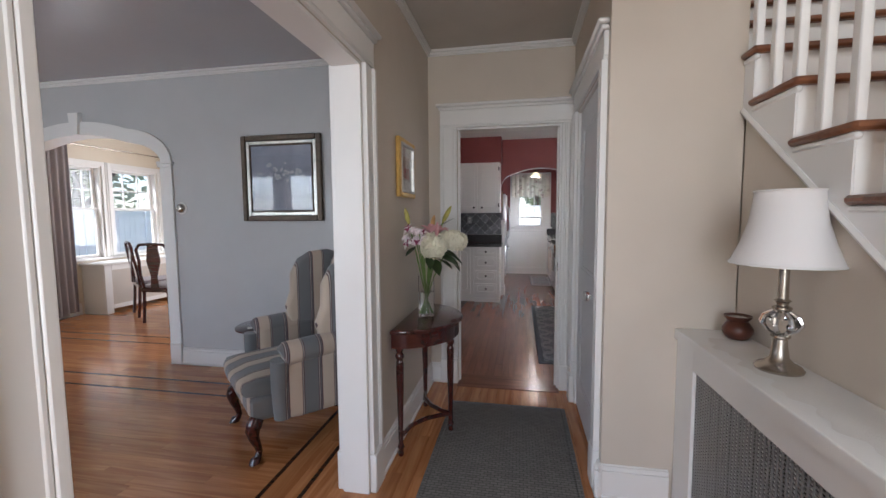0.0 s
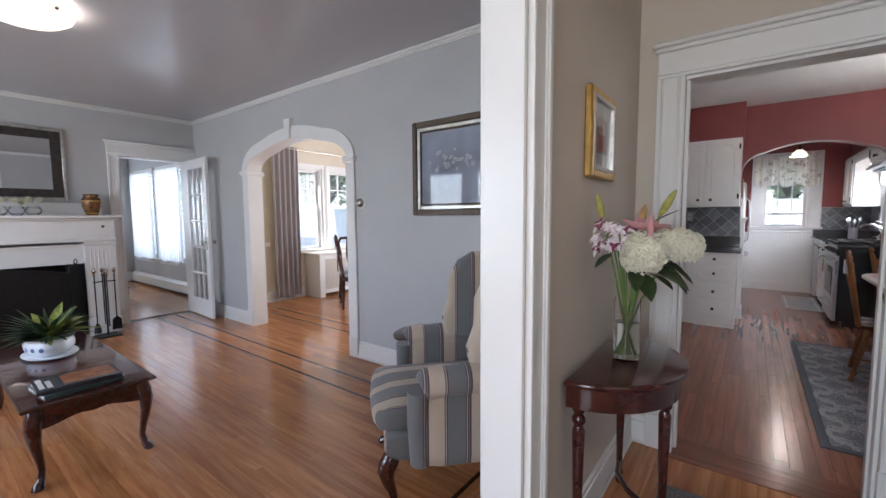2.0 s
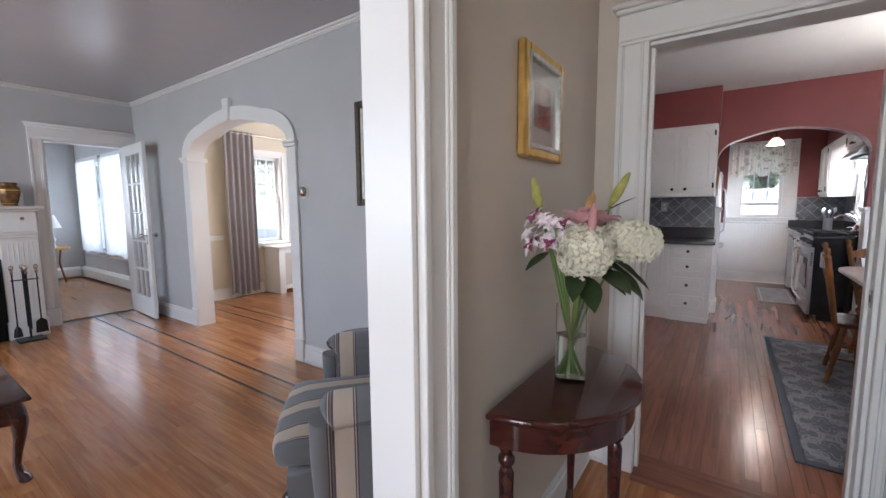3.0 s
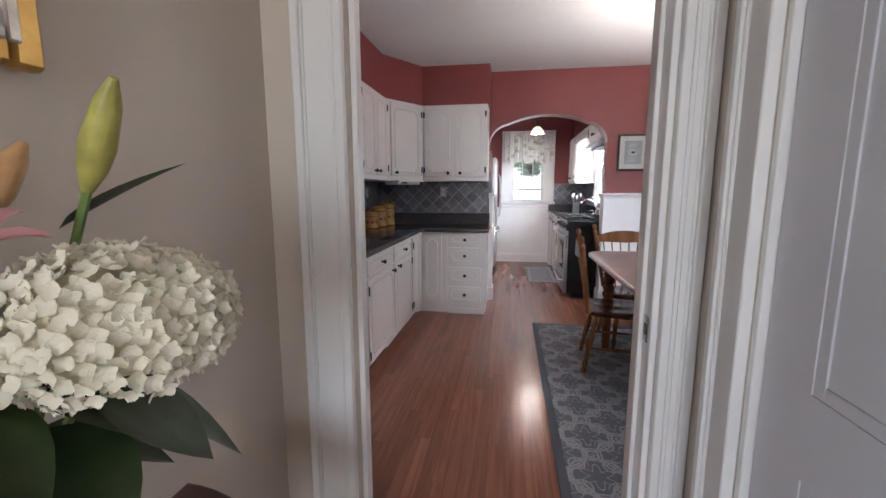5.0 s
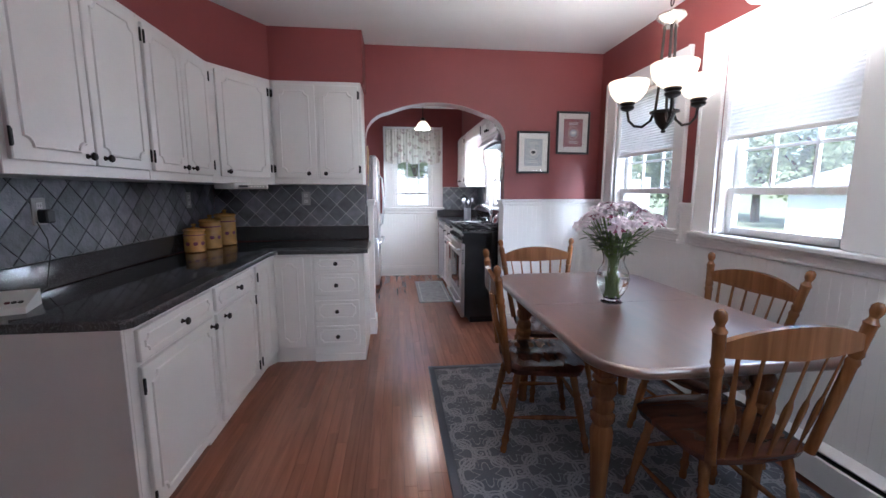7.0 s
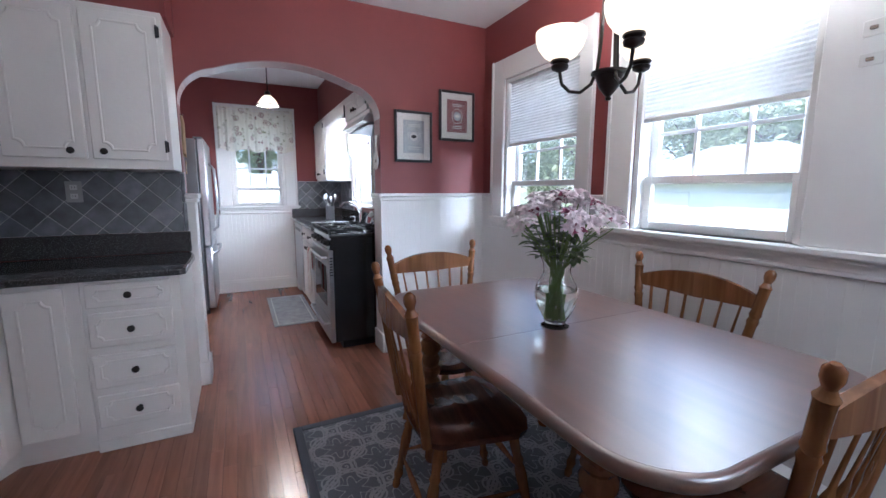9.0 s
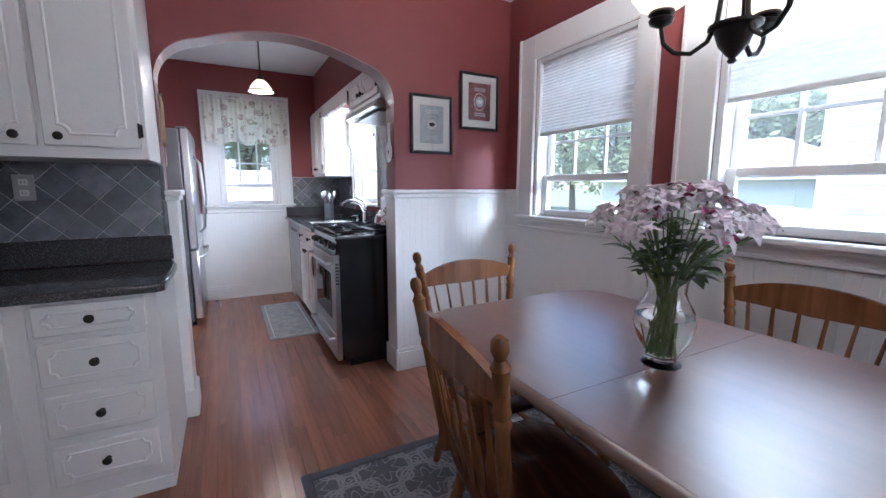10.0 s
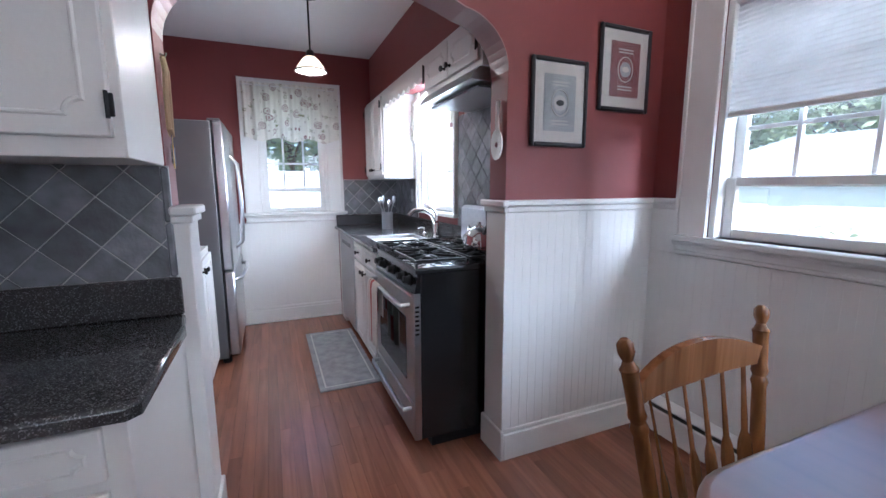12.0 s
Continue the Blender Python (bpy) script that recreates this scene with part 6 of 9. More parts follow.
part("pocket_handle", Geo().box(0.612, 8.66, 0.79, 0.618, 9.07, 0.825, 0.003), M_STEELSIDE, dwm)
part("toe_plate", Geo().box(0.70, 8.562, 0, 0.72, 9.17, 0.09), M_IRON, dwm)
fillr = thing("end_cabinet", "narrow white filler cabinet at the pantry's end", "cabinet", (0.95, 9.3, 0))
part("body", Geo().box(0.64, 9.176, 0, 1.262, 9.418, 0.882, 0.002), M_CAB, fillr)
pc = thing("pantry_worktop", "polished dark speckled granite worktop with a steel sink", "worktop", (0.95, 8.6, 0.883))
X0, X1, SYA, SYB = 0.60, 1.266, 7.90, 8.46
g = Geo()
g.box(X0, 7.770, 0.883, X1, SYA, 0.915, 0.006)
g.box(X0, SYB, 0.883, X1, 9.43, 0.915, 0.006)
g.box(X0, SYA, 0.883, 0.70, SYB, 0.915, 0.006)
g.box(1.10, SYA, 0.883, X1, SYB, 0.915, 0.006)
part("slab", g, M_GRANITE, pc)
part("upstand", Geo().box(1.246, 7.770, 0.916, 1.266, 9.41, 1.02, 0.004), M_GRANITE, pc)
part("upstand", Geo().box(0.62, 9.410, 0.916, 1.266, 9.43, 1.02, 0.004), M_GRANITE, pc)
g = Geo()
g.box(0.70, SYA, 0.72, 1.10, SYB, 0.726)
for q in ((0.694, SYA, 0.702, SYB), (1.098, SYA, 1.106, SYB), (0.70, SYA - 0.006, 1.10, SYA + 0.002), (0.70, SYB - 0.002, 1.10, SYB + 0.006)):
    g.box(q[0], q[1], 0.72, q[2], q[3], 0.910, 0.002)
part("sink", g, M_STEEL, pc, "stainless undermount sink")
fa = thing("kitchen_faucet", "chrome single-lever kitchen faucet at the sink", "faucet", (1.17, 8.12, 0.915))
part("spout", Geo().lathe([(0.030, 0), (0.030, 0.008), (0.022, 0.014), (0.022, 0.10), (0.018, 0.11)], 16, pose(1.17, 8.12, 0.9155)).tube([(1.17, 8.12, 1.01), (1.13, 8.12, 1.09), (1.06, 8.12, 1.13), (0.99, 8.12, 1.12), (0.95, 8.12, 1.085)], [0.018, 0.017, 0.015, 0.016, 0.018], 12), M_CHROME, fa)
part("lever", Geo().tube([(1.17, 8.12, 1.02), (1.175, 8.135, 1.09), (1.15, 8.18, 1.15), (1.11, 8.22, 1.165)], [0.013, 0.009, 0.008, 0.010], 10), M_CHROME, fa)
sd = thing("soap_pump", "small chrome soap pump beside the faucet", "soap dispenser", (1.17, 8.38, 0.915))
part("pump", Geo().lathe([(0.016, 0), (0.016, 0.01), (0.008, 0.016), (0.007, 0.05)], 12, pose(1.17, 8.38, 0.9155)).tube([(1.17, 8.38, 0.962), (1.14, 8.38, 0.968), (1.11, 8.38, 0.958)], 0.006, 8), M_CHROME, sd)
ut = thing("utensil_holder", "steel utensil cup with spoons on the worktop", "utensil holder", (1.0, 8.9, 0.9155))
part("cup", Geo().lathe([(0.048, 0), (0.050, 0.004), (0.050, 0.145), (0.052, 0.15), (0.047, 0.15), (0.046, 0.01)], 20, pose(1.0, 8.9, 0.9155)), M_STEEL, ut)
for dx, dy, h in ((-0.03, 0.03, 0.24), (0.035, 0.0, 0.25), (0.0, -0.035, 0.22), (-0.03, -0.03, 0.25)):
    p0, p1 = Vector((1.0, 8.9, 0.93)), Vector((1.0 + dx * 1.8, 8.9 + dy * 1.8, 0.9155 + h))
    g = Geo().tube([p0, p0.lerp(p1, 0.6), p1], 0.004, 6)
    g.lathe([(0.004, -0.02), (0.022, 0.0), (0.026, 0.02), (0.020, 0.042), (0.006, 0.052)], 12, Matrix.Translation(p1) @ pose(0, 0, 0, 0, 15, 40) @ Matrix.Diagonal((1, 0.25, 1, 1)))
    part("spoon", g, M_STEEL, ut)

# upper cabinets, hood and soffit
PX = 0.955
for y0, y1, z0, nm in ((8.80, 9.44, 1.37, "far"), (7.01, 7.73, 1.845, "near")):
    lab = "white pantry wall cabinet with scooped doors and bronze knobs"
    u = thing("wall_cabinet", lab, "cabinet", (1.1, y0, z0), "pantry wall cabinets")
    part("body", Geo().box(PX, y0, z0, 1.268, y1, 2.095, 0.003), M_CAB, u)
    w = (y1 - y0) / 2 - 0.02
    h = 2.095 - z0 - 0.06
    cab_door(u, front_at(PX - 0.019, y1 - 0.015, z0 + 0.03, "w"), w, h, (w - 0.03, 0.05), "l")
    cab_door(u, front_at(PX - 0.019, y0 + 0.015 + w, z0 + 0.03, "w"), w, h, (0.03, 0.05), "r")
val = [(7.731, 2.095), (8.799, 2.095)]
n = 9
for k in range(n, -1, -1):
    y = 7.731 + (8.799 - 7.731) * k / n
    if k < n:
        yc = y + (8.799 - 7.731) / n / 2
        val.append((yc, 1.955))
    val.append((y, 1.985))
single("scalloped_valance_board", Geo().prism(val, PX, PX + 0.02, "x"), M_CAB, "white scalloped board between the pantry cabinets", "valance board")
setting("soffit", Geo().box(PX + 0.045, 6.951, 2.097, 1.269, 9.449, KC - 0.001), M_RED, "brick-red painted soffit over the pantry cabinets", "soffit")
hd = thing("range_hood", "stainless range hood under the wall cabinet", "range hood", (1.1, 7.37, 1.75))
part("shell", Geo().prism([(1.268, 1.843), (0.945, 1.843), (0.92, 1.815), (0.90, 1.785), (1.268, 1.765)], 7.015, 7.725, "y"), M_STEEL, hd)
part("filter", Geo().box(0.96, 7.06, 1.762, 1.24, 7.68, 1.772), M_STEELSIDE, hd)

# refrigerator
fx, fy0, fy1 = -0.325, 8.52, 9.38
fr = thing("refrigerator", "stainless steel refrigerator with curved handles and grey sides", "refrigerator", (-0.7, 8.9, 0))
part("body", Geo().box(-1.04, fy0, 0.04, fx, fy1, 1.745, 0.006), M_STEELSIDE, fr)
part("foot", Geo().lathe([(0.03, 0), (0.03, 0.04)], 12, pose(fx - 0.02, fy0 + 0.05, 0)), M_IRON, fr)
part("foot", Geo().lathe([(0.03, 0), (0.03, 0.04)], 12, pose(fx - 0.02, fy1 - 0.05, 0)), M_IRON, fr)
mid = (fy0 + fy1) / 2
for y0, y1, z0, z1, nm in ((fy0, mid - 0.003, 0.70, 1.75, "door"), (mid + 0.003, fy1, 0.70, 1.75, "door"), (fy0, fy1, 0.06, 0.69, "freezer_drawer")):
    d = part(nm, Geo().box(fx + 0.004, y0 + 0.002, z0, fx + 0.075, y1 - 0.002, z1, 0.012), M_STEEL, fr)
    if nm == "door":
        hy = y1 - 0.05 if y0 < 8.6 else y0 + 0.05
        part("door_handle", Geo().tube([(fx + 0.070, hy, 0.82), (fx + 0.12, hy, 0.86), (fx + 0.135, hy, 1.15), (fx + 0.12, hy, 1.48), (fx + 0.070, hy, 1.54)], 0.013, 10), M_STEEL, d)
    else:
        part("door_handle", Geo().tube([(fx + 0.070, fy0 + 0.06, 0.62), (fx + 0.12, fy0 + 0.10, 0.63), (fx + 0.13, mid, 0.63), (fx + 0.12, fy1 - 0.10, 0.63), (fx + 0.070, fy1 - 0.06, 0.62)], 0.013, 10), M_STEEL, d)
part("hinge_cover", Geo().box(fx - 0.02, fy0 + 0.01, 1.745, fx + 0.06, fy0 + 0.07, 1.765, 0.005), M_STEELSIDE, fr)
wc = thing("white_side_cabinet", "low white cabinet beside the refrigerator", "cabinet", (-0.7, 7.9, 0))
part("body", Geo().box(-1.04, 7.60, 0.05, -0.395, 8.46, 0.90, 0.003).box(-1.04, 7.60, 0, -0.45, 8.46, 0.05), M_CAB, wc)
cab_door(wc, front_at(-0.376, 7.62, 0.10, "e"), 0.40, 0.76, (0.36, 0.7))
cab_door(wc, front_at(-0.376, 8.04, 0.10, "e"), 0.40, 0.76, (0.04, 0.7))

# pendant
pd = thing("pendant_lamp", "bronze pendant lamp with a lit ribbed glass shade", "pendant lamp", (0.325, 8.25, KC))
part("canopy", Geo().lathe([(0.058, 0), (0.056, -0.016), (0.020, -0.030), (0.008, -0.034)], 20, pose(0.325, 8.25, KC)), M_BRONZE, pd)
part("stem", Geo().tube([(0.325, 8.25, KC - 0.03), (0.325, 8.25, 2.19)], 0.0055, 8), M_BRONZE, pd)
part("socket", Geo().lathe([(0.012, 0.045), (0.024, 0.035), (0.030, 0.010), (0.036, 0.0)], 16, pose(0.325, 8.25, 2.15)), M_BRONZE, pd)
sh = [(0.034, 0.0), (0.058, -0.022), (0.082, -0.058), (0.100, -0.090)]
part("shade", Geo().lathe(sh + [(r - 0.004, z) for r, z in reversed(sh)], 28, pose(0.325, 8.25, 2.15), cap=False), M_FROST, pd, "lit ribbed glass shade")
part("rim", Geo().lathe([(0.099, -0.084), (0.106, -0.088), (0.106, -0.094), (0.099, -0.096)], 28, pose(0.325, 8.25, 2.15), cap=False), M_BRONZE, pd)
bulb("pendant_bulb", (0.325, 8.25, 2.085), 9)


# valances
def floral(name):
    m = cloth(name, (0.80, 0.77, 0.70), 0.35)
    n, l = m.node_tree.nodes, m.node_tree.links
    last = None
    base = (0.80, 0.77, 0.70, 1)
    for sc_, lim, colr in ((9.0, 0.30, (0.30, 0.16, 0.16, 1)), (13.0, 0.26, (0.28, 0.28, 0.16, 1)), (21.0, 0.22, (0.34, 0.26, 0.22, 1))):
        vo = n.new("ShaderNodeTexVoronoi")
        vo.feature = "F1"
        vo.inputs["Scale"].default_value = sc_
        l.new(n["Texture Coordinate"].outputs["Object"], vo.inputs["Vector"])
        ring = math_node(n, l, "LESS_THAN", math_node(n, l, "ABSOLUTE", math_node(n, l, "SUBTRACT", math_node(n, l, "PINGPONG", vo.outputs["Distance"], 0.11), 0.055)), 0.024)
        near = math_node(n, l, "LESS_THAN", vo.outputs["Distance"], lim)
        fac = math_node(n, l, "MULTIPLY", math_node(n, l, "MULTIPLY", ring, near), 0.92)
        mx = n.new("ShaderNodeMix")
        mx.data_type = "RGBA"
        l.new(fac, mx.inputs["Factor"])
        if last is None:
            mx.inputs["A"].default_value = base
        else:
            l.new(last, mx.inputs["A"])
        mx.inputs["B"].default_value = colr
        last = mx.outputs["Result"]
    l.new(last, n["Hue/Saturation/Value"].inputs["Color"])
    return m


M_FLORAL = floral("floral_valance_fabric")


def valance(axis, c, out, a0, a1, z0, z1, label):
    at = ((a0 + a1) / 2, c, z0) if axis == "x" else (c, (a0 + a1) / 2, z0)
    v = thing("window_valance", label, "valance", at)

    def fn(u, w):
        a = a0 + (a1 - a0) * u
        low = z0 + 0.035 * (0.5 + 0.5 * math.cos(u * math.pi * 6)) * 1.0
        z = z1 + (low - z1) * w
        d = 0.045 + 0.016 * math.sin(u * 52 + 0.8 * math.sin(u * 9)) * (0.45 + 0.55 * w) + 0.006 * math.sin(u * 117)
        return (a, c + out * d, z) if axis == "x" else (c + out * d, a, z)

    part("cloth", Geo().grid(fn, 120, 14), M_FLORAL, v, angle=80)
    rod = [(a0 - 0.01, c + out * 0.045, z1 - 0.025), (a1 + 0.01, c + out * 0.045, z1 - 0.025)]
    part("rod", Geo().tube(rod if axis == "x" else [(p[1], p[0], p[2]) for p in rod], 0.007, 8), M_WHITE, v)
    return v


valance("x", 9.428, -1, -0.155, 0.672, 1.705, 2.215, "cream floral gathered valance over the pantry window")
valance("y", 1.262, -1, 7.92, 8.79, 1.66, 2.02, "cream floral gathered valance over the sink window")

km = thing("kitchen_mat", "pale grey patterned mat on the pantry floor", "mat", (0.4, 8.3, 0))
part("field", Geo().box(0.240, 7.80, 0, 0.64, 8.93, 0.008, 0.003), M_KMAT, km)
part("border_line", Geo().box(0.275, 7.84, 0.008, 0.605, 7.85, 0.0086).box(0.275, 8.88, 0.008, 0.605, 8.89, 0.0086).box(0.275, 7.85, 0.008, 0.285, 8.88, 0.0086).box(0.595, 7.85, 0.008, 0.605, 8.88, 0.0086), M_GROUT, km)
# lanyard with keys on the arch reveal
ln = thing("key_lanyard", "rope lanyard with keys hung inside the arch", "keys", (-0.25, 6.86, 1.68))
part("rope", Geo().tube([(-0.266, 6.86, 1.70), (-0.260, 6.845, 1.66), (-0.262, 6.838, 1.58), (-0.264, 6.845, 1.48), (-0.264, 6.875, 1.46), (-0.262, 6.88, 1.58), (-0.260, 6.872, 1.66), (-0.266, 6.86, 1.70)], 0.008, 8), mat("tan_rope", (0.45, 0.30, 0.17), 0.8, bump=0.5, bscale=200), ln)
for y, z, c_ in ((6.845, 1.40, M_NICKEL), (6.865, 1.385, M_GOLD), (6.88, 1.395, mat("blue_key_fob", (0.03, 0.10, 0.28), 0.4))):
    part("key", Geo().tube([(-0.262, 6.862, 1.465), (-0.261, y, z + 0.03)], 0.002, 5).box(-0.265, y - 0.008, z - 0.03, -0.261, y + 0.008, z + 0.03, 0.002), c_, ln)
single("wall_hook", Geo().tube([(-0.273, 6.86, 1.71), (-0.258, 6.86, 1.705), (-0.256, 6.86, 1.715)], 0.004, 6), M_NICKEL, "small nickel hook holding the lanyard", "hook")
spn = thing("spoon_rest", "white floral ceramic spoon rest hung on the arch edge", "spoon rest", (0.96, 6.862, 1.43))
part("bowl", Geo().lathe([(0.004, 0), (0.030, 0.002), (0.042, 0.008), (0.046, 0.016), (0.043, 0.016), (0.028, 0.006)], 20, pose(0.965, 6.862, 1.475, 0, -90) @ Matrix.Diagonal((1.45, 1.05, 1, 1))), M_WHITE, spn)
part("handle", Geo().tube([(0.956, 6.862, 1.52), (0.953, 6.862, 1.60), (0.956, 6.862, 1.66)], [0.010, 0.008, 0.010], 8), M_WHITE, spn)
part("motif", Geo().lathe([(0.012, 0), (0.012, 0.001)], 10, pose(0.950, 6.862, 1.475, 0, -90)), M_APPLE, spn)
gp_w = setting("backsplash_pantry", Geo().box(1.262, 7.0, 0.93, 1.2695, 7.93, 1.78), M_GROUT, "diagonal grey slate tiles beside the range", "backsplash")
gp_n = setting("backsplash_pantry", Geo().box(0.705, 9.443, 1.02, 1.26, 9.4495, 1.37), M_GROUT, "diagonal grey slate tiles at the pantry's end", "backsplash")
gp_e = setting("backsplash_pantry", Geo().box(1.262, 8.79, 1.02, 1.2695, 9.443, 1.37), M_GROUT, "diagonal grey slate tiles over the worktop", "backsplash")
outlet("outlet", "steel outlet plate on the pantry tiles", "y", 1.258, -1, 8.93, 1.22, m=M_STEEL)

# ---- hall ----
def panel_leaf(g, w, h, t, panels):
    """A door slab with sunk panels: x width, y depth (front at 0), z height."""
    g.box(0, 0.006, 0, w, t - 0.006, h)
    xs = sorted({0, w, *[p[0] for p in panels], *[p[1] for p in panels]})
    for y0, y1 in ((0, 0.006), (t - 0.006, t)):
        wall = wall_geo("x", y0, y1, 0, w, 0, h, panels)
        g.add(wall.v, wall.f)
        for a0, a1, z0, z1 in panels:
            s = 0.006 if y0 == 0 else -0.006
            for q in ((a0, z0, a0 + 0.022, z1), (a1 - 0.022, z0, a1, z1), (a0 + 0.022, z0, a1 - 0.022, z0 + 0.022), (a0 + 0.022, z1 - 0.022, a1 - 0.022, z1)):
                lo, hi = (y0 + 0.002, y1) if y0 == 0 else (y0, y1 - 0.002)
                g.box(q[0], lo, q[1], q[2], hi, q[3], 0.001)
    return g


cd = new("door_2")
ORIGIN[cd] = (0, 0, 0)
tagged(cd, "white panelled closet door with a glass knob, closed", "door", "", "structure")
part("leaf", placed(panel_leaf(Geo(), 0.78, 1.97, 0.036, [(0.115, 0.665, 0.20, 0.82), (0.115, 0.665, 0.96, 1.85)]), pose(0.415, 2.12 + 0.78, 0.008, 0, 0, -90)), mat("pale_grey_door_paint", (0.62, 0.62, 0.64), 0.35), cd)
kp = part("lock_plate", Geo().box(0.4125, 2.165, 0.78, 0.415, 2.205, 0.98, 0.001), M_NICKEL, cd)
part("knob", Geo().lathe([(0.012, 0), (0.012, 0.004), (0.007, 0.008), (0.007, 0.035), (0.018, 0.040), (0.026, 0.052), (0.024, 0.066), (0.012, 0.072)], 12, pose(0.4125, 2.185, 0.90, 0, -90)), M_GLASS, cd, "clear glass knob")
for z in (0.25, 1.73):
    part("hinge", Geo().box(0.396, 2.895, z - 0.045, 0.414, 2.925, z + 0.045, 0.002).lathe([(0.007, -0.05), (0.007, 0.05)], 10, pose(0.394, 2.905, z)), M_WHITE, cd)

# stairs
stair = thing("staircase", "white painted staircase with brown oak treads rising behind the nook", "stairs", (1.4, 1.0, 0))
M_TREAD = wood("brown_tread", (0.13, 0.045, 0.02), (0.23, 0.09, 0.04), 0.3, "x")
first = -5
for k in range(first, 7):
    y, z = NOSE_Y + RUN * k, NOSE_Z + RISE * k
    if z < 0.1:
        continue
    yb = y + RUN + 0.03
    if y < 1.95:
        ye = min(yb, 1.948)
        part("tread", Geo().box(0.90, y, z - 0.027, 1.88, ye, z, 0.009), M_TREAD, stair, "brown oak tread")
        part("cove", Geo().box(0.912, y + 0.014, z - 0.048, 0.934, ye, z - 0.027, 0.006), M_WHITE, stair)
        part("riser", Geo().box(0.925, y + 0.028, z - RISE, 1.88, y + 0.044, z - 0.027), M_WHITE, stair)
    else:
        part("tread", Geo().box(0.96, y, z - 0.027, 1.88, yb, z, 0.009), M_TREAD, stair)
        part("riser", Geo().box(0.96, y + 0.028, z - RISE, 1.88, y + 0.044, z - 0.027), M_WHITE, stair)
    if y < 1.9:
        for d in (0.055, 0.185):
            if y + d < 1.93:
                tz = z + 0.86 + RISE * d / RUN
                part("baluster", Geo().box(0.925, y + d - 0.016, z, 0.957, y + d + 0.016, tz, 0.004), M_WHITE, stair)
sl = RISE / RUN
up = []
for k in range(first, 5):
    y, z = NOSE_Y + RUN * k, NOSE_Z + RISE * k
    if z > 0.1 and y < 1.95:
        up += [(y + 0.03, z - RISE - 0.028 if up else max(0.0, z - RISE - 0.028)), (y + 0.03, z - 0.028)]
up.append((1.948, up[-1][1]))
z1s = 1.735
part("stringer", Geo().prism(up + [(1.948, z1s), (up[0][0], z1s - (1.948 - up[0][0]) * sl)], 0.920, 0.934, "x"), M_WHITE, stair, "white stringer")
part("stringer_moulding", Geo().tube([(0.922, up[0][0], z1s - (1.948 - up[0][0]) * sl), (0.922, 1.946, z1s)], 0.013, 6), M_WHITE, stair)
hr0, hr1 = NOSE_Y + RUN * -4, 1.94
part("handrail", Geo().tube([(0.941, hr0, NOSE_Z + (hr0 - NOSE_Y) * sl + 0.88), (0.941, hr1, NOSE_Z + (hr1 - NOSE_Y) * sl + 0.88)], 0.028, 10), M_TREAD, stair)

# radiator cover
RX, RT = 0.694, 0.815
rc = thing("radiator_cover", "white painted radiator cover with a perforated metal grille", "radiator cover", (0.82, 1.2, 0))
part("top", slab_top([(RX, 0.35), (0.933, 0.35), (0.933, 1.947), (RX, 1.947)], RT - 0.045, RT, 0.006), M_WHITE, rc)
g = Geo()
for y0, y1, z0, z1 in ((1.775, 1.947, 0, RT - 0.046), (0.35, 0.50, 0, RT - 0.046), (0.50, 1.775, RT - 0.13, RT - 0.046), (0.50, 1.775, 0, 0.13)):
    g.box(RX + 0.012, y0, z0, RX + 0.032, y1, z1, 0.002)
g.box(RX + 0.032, 0.35, 0, 0.933, 0.37, RT - 0.046)
part("case", g, M_WHITE, rc)
M_MESH = mat("pale_metal_mesh", (0.34, 0.34, 0.33), 0.35, 0.6)
# dark sheet added in place of the shade inside the cover
part("shade_backing", Geo().box(RX + 0.06, 0.48, 0.10, RX + 0.064, 1.80, 0.70), mat("radiator_inner_shade", (0.03, 0.03, 0.03), 0.7), rc)
gr = Geo()
ny, nz = 64, 46
for j in range(nz):
    z = 0.128 + (RT - 0.26 + 0.004) * j / (nz - 1)
    gr.box(RX + 0.026, 0.49, z - 0.0022, RX + 0.029, 1.785, z + 0.0022)
for i in range(ny):
    y = 0.50 + 1.275 * i / (ny - 1)
    gr.box(RX + 0.0255, y - 0.0035, 0.12, RX + 0.0295, y + 0.0035, RT - 0.12)
tagged(part("grille", gr, M_MESH, rc, "perforated metal grille"), kind="stuff")
for y in [0.52 + 0.075 * i for i in range(17)]:
    part("radiator_fin", Geo().box(RX + 0.045, y, 0.10, RX + 0.058, y + 0.045, 0.69, 0.010), M_WHITE, rc)


def doily_pt(u, v):
    y = 0.75 + 1.05 * u
    edge_w = 0.012 * math.sin(u * 34) + 0.010 * math.sin(u * 77)
    x = RX + 0.055 + edge_w * (1 - v) + v * (0.928 - RX - 0.055)
    return (x, y, RT + 0.0015)


dl_ob = single("table_runner", Geo().grid(doily_pt, 60, 4), mat("white_runner_cloth", (0.76, 0.74, 0.71), 0.85, bump=0.3, bscale=220), "white cloth runner with a wavy edge on the radiator cover", "cloth")
LX, LY = 0.835, 1.470
tl = thing("table_lamp", "brushed nickel table lamp with a white bell shade, unlit", "lamp", (LX, LY, RT))
NB = RT + 0.002
part("base", Geo().lathe([(0.064, 0), (0.066, 0.006), (0.058, 0.016), (0.040, 0.024), (0.026, 0.040), (0.021, 0.075), (0.019, 0.10), (0.026, 0.106), (0.026, 0.112), (0.016, 0.118)], 28, pose(LX, LY, NB)), M_NICKEL, tl)
gl = Geo().lathe([(0.016, 0.118), (0.036, 0.130), (0.047, 0.150), (0.044, 0.170), (0.028, 0.184), (0.016, 0.190)], 24, pose(LX, LY, NB))
part("glass_body", gl, M_GLASS, tl, "clear ribbed glass ball")
